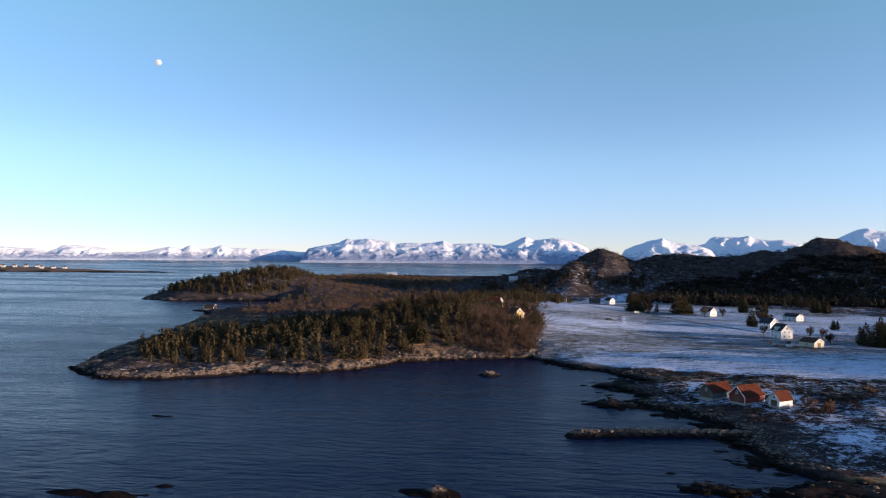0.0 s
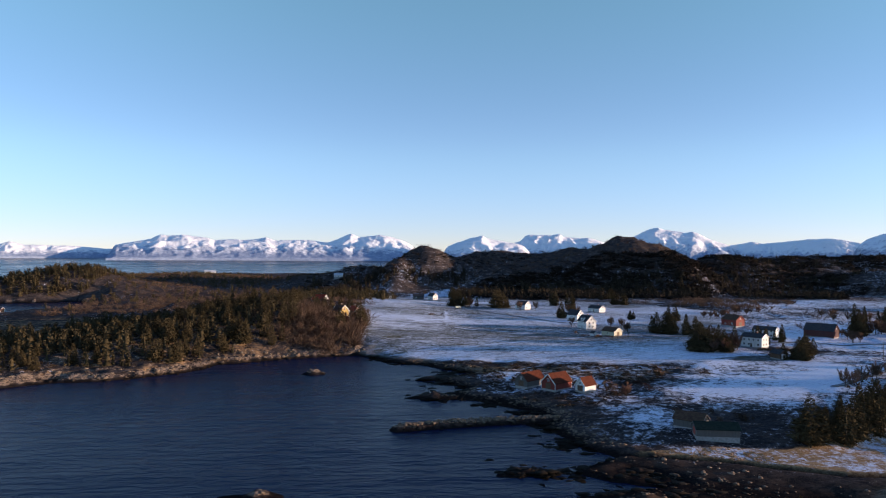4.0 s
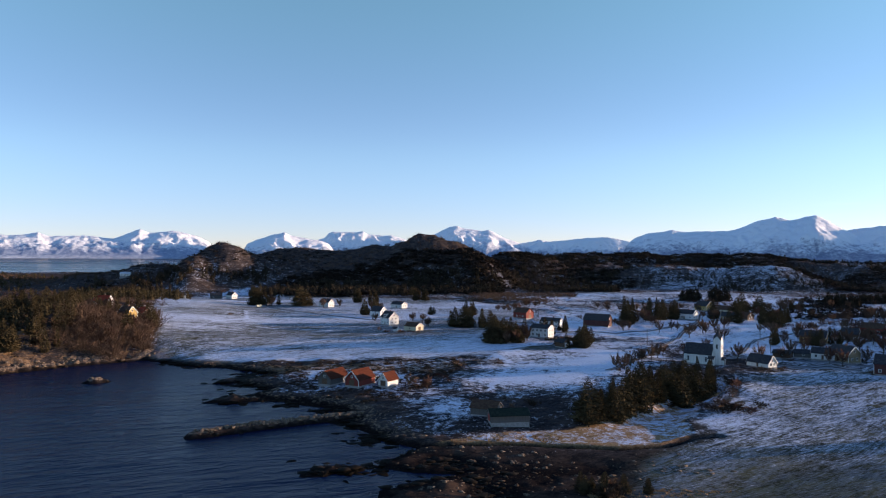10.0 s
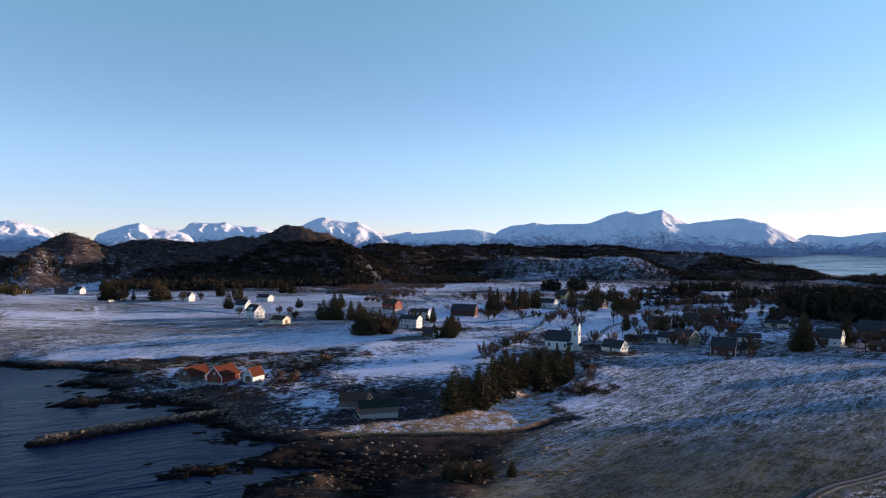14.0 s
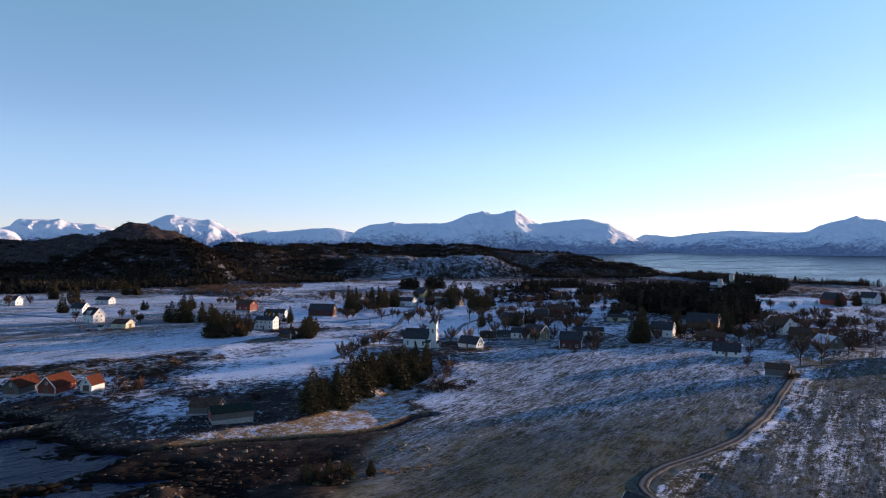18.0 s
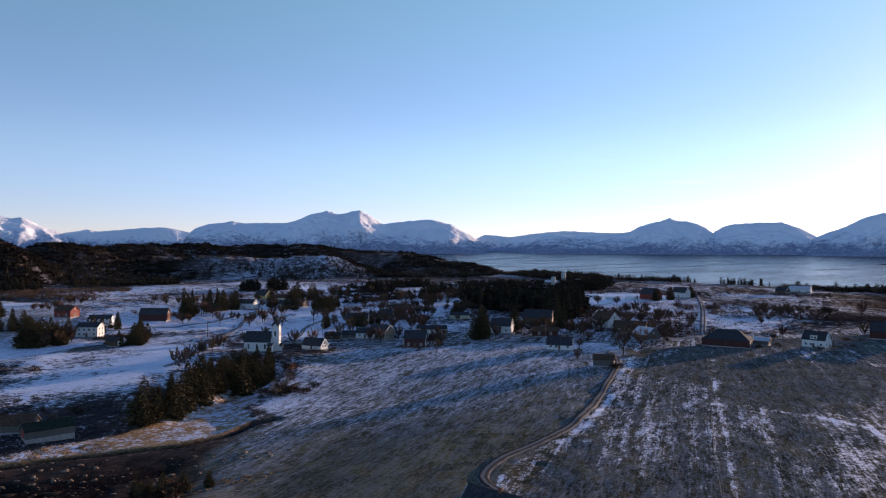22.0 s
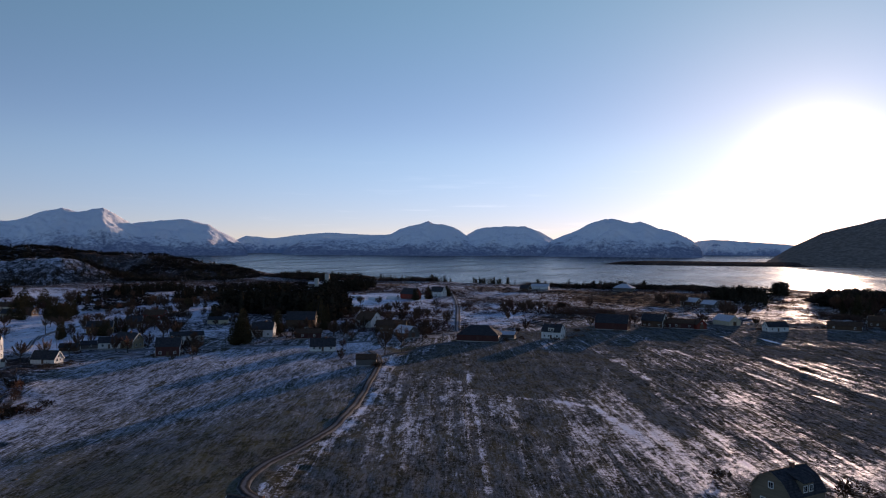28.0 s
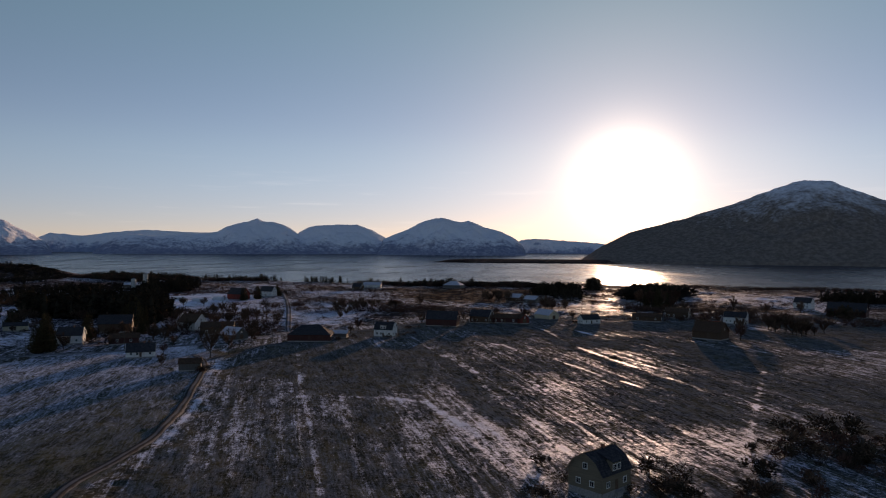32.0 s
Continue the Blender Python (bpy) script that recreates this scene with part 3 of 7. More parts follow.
SNOWY = "distant snow-covered mountain across the water"
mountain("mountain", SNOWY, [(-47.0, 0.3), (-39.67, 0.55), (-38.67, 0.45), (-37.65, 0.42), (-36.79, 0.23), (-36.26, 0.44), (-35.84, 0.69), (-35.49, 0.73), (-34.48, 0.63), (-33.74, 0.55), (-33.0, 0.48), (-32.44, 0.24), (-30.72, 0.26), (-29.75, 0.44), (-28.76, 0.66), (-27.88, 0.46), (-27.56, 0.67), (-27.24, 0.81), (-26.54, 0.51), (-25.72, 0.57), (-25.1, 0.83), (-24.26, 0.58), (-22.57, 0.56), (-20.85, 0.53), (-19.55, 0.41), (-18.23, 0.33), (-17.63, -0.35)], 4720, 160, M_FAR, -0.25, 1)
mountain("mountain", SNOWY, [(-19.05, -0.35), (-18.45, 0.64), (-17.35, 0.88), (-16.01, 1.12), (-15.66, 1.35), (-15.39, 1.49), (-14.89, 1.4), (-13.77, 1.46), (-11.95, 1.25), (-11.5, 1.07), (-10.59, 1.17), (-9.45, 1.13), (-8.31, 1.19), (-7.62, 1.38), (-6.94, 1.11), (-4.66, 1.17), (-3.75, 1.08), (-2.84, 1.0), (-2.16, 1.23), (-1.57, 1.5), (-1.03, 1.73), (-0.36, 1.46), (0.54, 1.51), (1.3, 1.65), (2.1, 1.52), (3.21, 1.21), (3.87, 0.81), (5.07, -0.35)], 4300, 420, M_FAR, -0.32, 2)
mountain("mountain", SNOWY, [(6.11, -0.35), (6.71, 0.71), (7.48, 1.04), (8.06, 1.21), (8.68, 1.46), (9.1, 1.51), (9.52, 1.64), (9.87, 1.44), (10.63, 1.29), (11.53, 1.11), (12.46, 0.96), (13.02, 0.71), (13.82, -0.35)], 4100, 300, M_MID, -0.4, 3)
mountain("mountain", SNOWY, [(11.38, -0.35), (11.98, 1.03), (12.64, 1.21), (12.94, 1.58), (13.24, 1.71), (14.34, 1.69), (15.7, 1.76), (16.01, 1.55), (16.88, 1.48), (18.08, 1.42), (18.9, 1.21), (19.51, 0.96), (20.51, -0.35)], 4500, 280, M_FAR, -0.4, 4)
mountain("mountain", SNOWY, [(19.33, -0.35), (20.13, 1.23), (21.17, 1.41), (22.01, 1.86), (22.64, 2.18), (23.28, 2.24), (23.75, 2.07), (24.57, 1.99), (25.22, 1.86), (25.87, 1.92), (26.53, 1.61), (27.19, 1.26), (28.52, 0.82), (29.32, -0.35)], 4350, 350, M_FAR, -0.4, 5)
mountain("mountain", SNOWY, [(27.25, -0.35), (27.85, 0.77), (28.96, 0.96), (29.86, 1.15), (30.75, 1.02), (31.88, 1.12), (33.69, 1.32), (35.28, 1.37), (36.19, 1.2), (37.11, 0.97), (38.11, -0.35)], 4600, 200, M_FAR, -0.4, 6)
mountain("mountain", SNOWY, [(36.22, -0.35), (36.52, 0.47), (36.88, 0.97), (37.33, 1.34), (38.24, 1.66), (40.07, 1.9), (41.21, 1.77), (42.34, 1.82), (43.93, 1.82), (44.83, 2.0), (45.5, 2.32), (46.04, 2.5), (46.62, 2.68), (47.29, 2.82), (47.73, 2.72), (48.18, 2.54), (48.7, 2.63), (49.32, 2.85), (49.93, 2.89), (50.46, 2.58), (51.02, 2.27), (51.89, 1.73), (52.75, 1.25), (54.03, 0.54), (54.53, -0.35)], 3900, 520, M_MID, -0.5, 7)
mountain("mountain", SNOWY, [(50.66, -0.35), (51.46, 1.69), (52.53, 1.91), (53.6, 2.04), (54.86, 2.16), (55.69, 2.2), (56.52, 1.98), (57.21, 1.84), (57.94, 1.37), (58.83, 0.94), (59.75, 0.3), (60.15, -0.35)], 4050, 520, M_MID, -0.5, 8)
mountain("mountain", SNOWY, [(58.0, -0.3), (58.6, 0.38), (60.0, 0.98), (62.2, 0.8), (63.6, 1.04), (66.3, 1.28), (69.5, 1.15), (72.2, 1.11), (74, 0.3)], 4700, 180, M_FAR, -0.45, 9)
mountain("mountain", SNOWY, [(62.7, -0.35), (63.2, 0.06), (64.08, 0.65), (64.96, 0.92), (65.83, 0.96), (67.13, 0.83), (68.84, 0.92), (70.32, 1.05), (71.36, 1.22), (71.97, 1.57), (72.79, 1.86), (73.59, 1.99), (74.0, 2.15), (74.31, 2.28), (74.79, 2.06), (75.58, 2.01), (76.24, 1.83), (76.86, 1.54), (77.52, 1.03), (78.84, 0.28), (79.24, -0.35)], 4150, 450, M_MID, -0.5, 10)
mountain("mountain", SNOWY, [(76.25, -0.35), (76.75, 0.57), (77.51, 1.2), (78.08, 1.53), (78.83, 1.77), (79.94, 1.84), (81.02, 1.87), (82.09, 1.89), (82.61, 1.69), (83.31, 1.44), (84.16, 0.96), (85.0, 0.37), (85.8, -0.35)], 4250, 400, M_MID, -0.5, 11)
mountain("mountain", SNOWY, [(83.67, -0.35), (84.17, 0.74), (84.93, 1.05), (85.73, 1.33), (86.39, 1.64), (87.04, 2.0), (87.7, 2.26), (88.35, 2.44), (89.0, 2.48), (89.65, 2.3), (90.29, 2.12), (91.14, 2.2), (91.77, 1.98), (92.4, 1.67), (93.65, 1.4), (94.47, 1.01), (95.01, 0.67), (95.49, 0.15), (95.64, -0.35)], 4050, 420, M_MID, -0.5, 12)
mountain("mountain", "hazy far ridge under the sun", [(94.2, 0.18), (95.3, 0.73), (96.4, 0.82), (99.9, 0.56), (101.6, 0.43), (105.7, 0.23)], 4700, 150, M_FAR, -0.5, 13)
mountain("mountain", "dark heath-covered mountain with thin snow near its top", [(99.9, -0.9), (101.6, 0.21), (103.7, 1.3), (107.7, 2.34), (111.5, 3.52), (115.0, 4.81), (116.4, 5.02), (117.6, 4.9), (121.0, 3.41), (128, 2.0), (140, 0.5)], 2900, 700, M_BIG, -1.05, 14, 0.25, grit=0.25)
# ---- materials of buildings, plants and stones ----
def boards(name, col, worn=0.25, upright=True, rough=0.75):
    k = Mat(name, rough)
    v = k.coord((6.5, 6.5, 0.25) if upright else (0.3, 0.3, 6.5), obj=True)
    line = k.noise(1.0, 2, 0.5, v)
    stain = k.noise(0.5, 5, 0.65, k.coord((1, 1, 0.5), obj=True))
    dark = tuple(c * 0.62 for c in col)
    c = k.mix(k.ramp(line, 0.35, 0.65, 0, 0.55), col, dark)
    c = k.mix(k.ramp(stain, 0.5, 0.8, 0, worn), c, (0.16, 0.14, 0.12))
    k.set("Base Color", c)
    k.bump(line, 0.03, 0.7)
    return k.m


def roofing(name, col, col2, rough=0.75, spec=0.04):
    k = Mat(name, rough, spec=spec)
    w = k.n("ShaderNodeTexWave", wave_type="BANDS", bands_direction="Y")
    w.inputs["Scale"].default_value, w.inputs["Distortion"].default_value = 1.1, 0.6
    k.put(w.inputs["Vector"], k.coord((1, 1, 1), obj=True))
    spots = k.noise(1.3, 5, 0.7, k.coord(obj=True))
    c = k.mix(k.ramp(spots, 0.35, 0.7), col, col2)
    c = k.mix(k.ramp(w.outputs["Fac"], 0.0, 0.25, 0.45, 0), c, tuple(v * 0.5 for v in col))
    k.set("Base Color", c)
    k.bump(w.outputs["Fac"], 0.05, 0.8)
    return k.m


def plain(name, col, rough=0.7, vary=0.3, size=2.0, metal=0.0):
    k = Mat(name, rough, metal)
    n = k.noise(size, 5, 0.65, k.coord(obj=True))
    k.set("Base Color", k.mix(k.ramp(n, 0.3, 0.7), tuple(c * (1 - vary) for c in col), tuple(min(1, c * (1 + vary * 0.5)) for c in col)))
    k.bump(n, 0.03, 0.5)
    return k.m


W_WHITE = boards("white_painted_boards", (0.72, 0.71, 0.68), 0.15)
W_CREAM = boards("cream_painted_boards", (0.60, 0.53, 0.38), 0.15)
W_YELLOW = boards("yellow_painted_boards", (0.55, 0.36, 0.11), 0.2)
W_RED = boards("red_painted_boards", (0.23, 0.040, 0.026), 0.25)
W_DARKRED = boards("dark_red_boards", (0.085, 0.026, 0.022), 0.25)
W_BROWN = boards("brown_stained_boards", (0.11, 0.060, 0.036), 0.25)
W_GREY = boards("weathered_grey_boards", (0.125, 0.112, 0.105), 0.45)
W_PINK = boards("pale_red_boards", (0.45, 0.20, 0.14), 0.2)
W_BEIGE = boards("beige_painted_boards", (0.21, 0.165, 0.115), 0.2, False)
W_OCHRE = boards("ochre_grey_boards", (0.30, 0.25, 0.16), 0.2, False)
R_DARK = roofing("dark_slate_roofing", (0.035, 0.036, 0.042), (0.075, 0.074, 0.078))
R_GREY = roofing("grey_fibre_roofing", (0.044, 0.044, 0.050), (0.082, 0.079, 0.078))
R_ORANGE = roofing("orange_tile_roofing", (0.075, 0.022, 0.013), (0.13, 0.040, 0.022))
R_RED = roofing("red_tile_roofing", (0.25, 0.035, 0.022), (0.36, 0.07, 0.035))
R_GREEN = roofing("dull_green_roofing", (0.016, 0.026, 0.020), (0.034, 0.046, 0.034))
R_RUST = roofing("rusty_brown_roofing", (0.075, 0.042, 0.030), (0.14, 0.085, 0.055))
R_SNOW = roofing("frosted_roofing", (0.45, 0.47, 0.52), (0.65, 0.67, 0.72))
M_STONE = plain("grey_foundation", (0.30, 0.29, 0.28))
M_TRIM = plain("white_trim", (0.76, 0.75, 0.72), 0.6, 0.1)
M_REDTRIM = plain("red_door_paint", (0.33, 0.05, 0.035), 0.6, 0.2)
M_DOOR = plain("brown_door", (0.13, 0.075, 0.045), 0.6)
M_BRICK = plain("chimney_brick", (0.22, 0.10, 0.07), 0.85, 0.4, 8)
M_METAL = plain("dull_metal", (0.35, 0.36, 0.38), 0.45, 0.2, 3, 0.8)
M_POLE = plain("tarred_pole_wood", (0.10, 0.075, 0.055), 0.85, 0.4, 4)
M_CONCRETE = plain("pale_concrete", (0.50, 0.49, 0.46), 0.8, 0.2, 0.6)
M_PLASTIC = plain("pale_tunnel_film", (0.50, 0.53, 0.56), 0.35, 0.1)


def glass_material():
    k = Mat("window_glass", 0.06, spec=0.6)
    k.set("Base Color", (0.015, 0.018, 0.022))
    return k.m


M_GLASS = glass_material()


# ---- mesh helpers ----
def box(bm, x0, y0, z0, x1, y1, z1):
    v = [bm.verts.new(p) for p in ((x0, y0, z0), (x1, y0, z0), (x1, y1, z0), (x0, y1, z0), (x0, y0, z1), (x1, y0, z1), (x1, y1, z1), (x0, y1, z1))]
    for f in ((3, 2, 1, 0), (4, 5, 6, 7), (0, 1, 5, 4), (1, 2, 6, 5), (2, 3, 7, 6), (3, 0, 4, 7)):
        bm.faces.new([v[i] for i in f])
    return bm


def boxed(*b):
    return box(bmesh.new(), *b)


def prism(profile, x0, x1):
    """A closed outline in y and z, drawn out along x."""
    bm = bmesh.new()
    a = [bm.verts.new((x0, y, z)) for y, z in profile]
    b = [bm.verts.new((x1, y, z)) for y, z in profile]
    bm.faces.new(a[::-1]), bm.faces.new(b)
    for i in range(len(profile)):
        j = (i + 1) % len(profile)
        bm.faces.new((a[i], a[j], b[j], b[i]))
    bmesh.ops.recalc_face_normals(bm, faces=bm.faces)
    return bm


def mesh_of(name, bm, material, smooth_faces=False):
    me = bpy.data.meshes.new(name)
    bm.to_mesh(me)
    bm.free()
    me.materials.append(material)
    if smooth_faces:
        me.polygons.foreach_set("use_smooth", np.ones(len(me.polygons), bool))
    return me


def child(name, me, parent, m=None, label=""):
    ob = new(name, me)
    ob.parent = parent
    if m is not None:
        ob.matrix_basis = m
    return tagged(ob, label)


def part(name, bm, material, parent, label="", m=None):
    return child(name, mesh_of(name, bm, material), parent, m, label)


def thing(name, m, label, category, group="", kind=""):
    ob = new(name)
    ob.empty_display_size = 0.5
    ob.matrix_basis = m
    return tagged(ob, label, category, group, kind)


def window_meshes(w, h, trim):
    bm = bmesh.new()
    t = 0.12
    box(bm, -w / 2 - t, -0.06, -h / 2 - t, -w / 2, 0.03, h / 2 + t)
    box(bm, w / 2, -0.06, -h / 2 - t, w / 2 + t, 0.03, h / 2 + t)
    box(bm, -w / 2, -0.06, h / 2, w / 2, 0.03, h / 2 + t)
    box(bm, -w / 2, -0.08, -h / 2 - t, w / 2, 0.03, -h / 2)
    box(bm, -0.03, -0.05, -h / 2, 0.03, 0.02, h / 2)
    return mesh_of("window", bm, trim), mesh_of("pane", boxed(-w / 2, -0.02, -h / 2, w / 2, 0.02, h / 2), M_GLASS)


WIN = {("s", "w"): window_meshes(0.95, 1.1, M_TRIM), ("l", "w"): window_meshes(1.7, 1.35, M_TRIM), ("t", "w"): window_meshes(0.9, 2.2, M_TRIM), ("m", "w"): window_meshes(0.7, 0.8, M_TRIM)}


def add_window(home, kind, x, y, z, turn):
    frame_me, pane_me = WIN[(kind, "w")]
    wdw = child("window", frame_me, home, pose(x, y, z, 0, 0, turn))
    child("pane", pane_me, wdw)


def slab(p, q, x0, x1, thick):
    """A sloping board from (y, z) point p to q, its outer face on top."""
    d = Vector((q[0] - p[0], q[1] - p[1])).normalized()
    n = Vector((-d[1], d[0]))
    if n[1] < 0:
        n = -n
    a, b = Vector(p), Vector(q)
    return prism([tuple(a), tuple(b), tuple(b + n * thick), tuple(a + n * thick)], x0, x1)


SITES, LANES = [], []


def house(x, y, yaw, L, W, eave, rise, wall, roof, label, category="house", name="house", storeys=1, wins=3, chimney=True, gambrel=False, hip=False,
          door=True, gate="", trim=None, group="village buildings", base=0.5, ends=2, dormer=False, lift=0.0, gate_mat=None):
    """A gabled, hipped or mansard building; the ridge runs along its own x axis."""
    SITES.append((x, y, L))
    trim = trim or (wall if category in ("barn", "outbuilding", "shed", "hut") else M_TRIM)
    c, s = math.cos(radians(yaw)), math.sin(radians(yaw))
    zs = [ground_at(x + c * u - s * v, y + s * u + c * v) for u in (-L / 2, 0, L / 2) for v in (-W / 2, W / 2)]
    z = float(np.mean(zs)) * 0.5 + max(zs) * 0.5 + lift
    home = thing(name, pose(x, y, z, 0, 0, yaw), label, category, group)
    deep = z - min(zs) + 0.8
    part("foundation", boxed(-L / 2 - 0.04, -W / 2 - 0.04, -deep, L / 2 + 0.04, W / 2 + 0.04, base), M_STONE, home)
    top = eave + rise
    over = 0.45
    if hip:
        part("wall", boxed(-L / 2, -W / 2, base, L / 2, W / 2, eave), wall, home)
        bm = bmesh.new()
        o, r = over, max(L / 2 - W / 2, 0.3)
        lo = [bm.verts.new(p) for p in ((-L / 2 - o, -W / 2 - o, eave - 0.1), (L / 2 + o, -W / 2 - o, eave - 0.1), (L / 2 + o, W / 2 + o, eave - 0.1), (-L / 2 - o, W / 2 + o, eave - 0.1))]
        hi = [bm.verts.new((-r, 0, top)), bm.verts.new((r, 0, top))]
        for f in ((lo[0], lo[1], hi[1], hi[0]), (lo[2], lo[3], hi[0], hi[1]), (lo[1], lo[2], hi[1]), (lo[3], lo[0], hi[0]), (lo[3], lo[2], lo[1], lo[0])):
            bm.faces.new(f)
        part("roof", bm, roof, home)
    else:
        half = [(W / 2, eave), (W * 0.30, eave + rise * 0.62), (0, top)] if gambrel else [(W / 2, eave), (0, top)]
        prof = [(-W / 2, base), (W / 2, base)] + half + [(-py, pz) for py, pz in half[-2::-1]]
        part("wall", prism(prof, -L / 2, L / 2), wall, home)
        for sgn in (-1, 1):
            for i in range(len(half) - 1):
                (y0, z0), (y1, z1) = half[i], half[i + 1]
                if i == 0:
                    k = over / math.hypot(y1 - y0, z1 - z0)
                    y0, z0 = y0 - (y1 - y0) * k, z0 - (z1 - z0) * k
                part("roof_slope", slab((sgn * y0, z0 + 0.02), (sgn * y1, z1 + 0.02), -L / 2 - 0.4, L / 2 + 0.4, 0.16), roof, home)
                for e in (-1, 1):
                    part("barge_board", slab((sgn * y0, z0 - 0.20), (sgn * y1, z1 - 0.20), e * (L / 2 + 0.42), e * (L / 2 + 0.47), 0.36), trim, home)
        part("ridge_cap", boxed(-L / 2 - 0.4, -0.14, top + 0.12, L / 2 + 0.4, 0.14, top + 0.24), roof, home)
    for ex in (-1, 1):
        for ey in (-1, 1):
            part("corner_board", boxed(ex * L / 2 - 0.09, ey * W / 2 - 0.09, base, ex * L / 2 + 0.09, ey * W / 2 + 0.09, eave - 0.05), trim, home)
    kind = "s"
    for st in range(storeys):
        zz = base + 1.5 + st * 2.6
        if zz + 0.7 > eave + 0.2:
            break
        for i in range(wins):
            u = (i + 0.5) / wins * (L - 1.2) - (L - 1.2) / 2
            for sgn in (-1, 1):
                if door and st == 0 and sgn == -1 and i == wins // 2:
                    continue
                add_window(home, kind, u, sgn * (W / 2 + 0.03), zz, 0 if sgn < 0 else 180)
        if not gate:
            for j in range(ends):
                v = (j + 0.5) / ends * (W - 1.6) - (W - 1.6) / 2
                for sgn in (-1, 1):
                    add_window(home, "s", sgn * (L / 2 + 0.03), v, zz, 90 if sgn > 0 else -90)
    if ends and not hip and rise > 2.2:
        for sgn in (-1, 1):
            add_window(home, "m" if gate else "s", sgn * (L / 2 + 0.03), 0, eave + rise * 0.32, 90 if sgn > 0 else -90)
    if door:
        part("door", boxed(-0.5, -W / 2 - 0.06, base, 0.5, -W / 2 + 0.02, base + 2.05), M_DOOR, home)
        part("door_step", boxed(-0.9, -W / 2 - 1.0, -deep, 0.9, -W / 2 - 0.06, base - 0.12), M_STONE, home)
    if gate:
        gm = gate_mat or M_DOOR
        for sgn in ((1,) if gate == "right" else (-1,) if gate == "left" else (-1, 1)):
            for leaf in (-1, 1):
                part("gate_leaf", boxed(min(sgn * (L / 2 - 0.02), sgn * (L / 2 + 0.07)), min(0.03 * leaf, 1.3 * leaf), base, max(sgn * (L / 2 - 0.02), sgn * (L / 2 + 0.07)), max(0.03 * leaf, 1.3 * leaf), base + min(2.6, eave - base - 0.1)), gm, home)
    if chimney:
        ch = part("chimney", boxed(L * 0.12 - 0.35, -0.35, top - 0.5, L * 0.12 + 0.35, 0.35, top + 0.95), M_BRICK, home)
        part("chimney_cap", boxed(L * 0.12 - 0.43, -0.43, top + 0.95, L * 0.12 + 0.43, 0.43, top + 1.07), M_STONE, ch)
    if dormer:
        dw = 3.2
        dz = eave + rise * 0.62
        part("dormer_wall", prism([(-W / 2 - 0.02, eave - 0.1), (0, eave - 0.1), (0, dz), (-W / 2 - 0.02, dz)], -dw / 2, dw / 2), wall, home)
        part("dormer_roof", slab((-W / 2 - 0.5, dz - 0.1), (0, top - 0.1), -dw / 2 - 0.3, dw / 2 + 0.3, 0.15), roof, home)
        add_window(home, "s", -0.8, -W / 2 - 0.06, eave + rise * 0.28, 0)
        add_window(home, "s", 0.8, -W / 2 - 0.06, eave + rise * 0.28, 0)
    return home


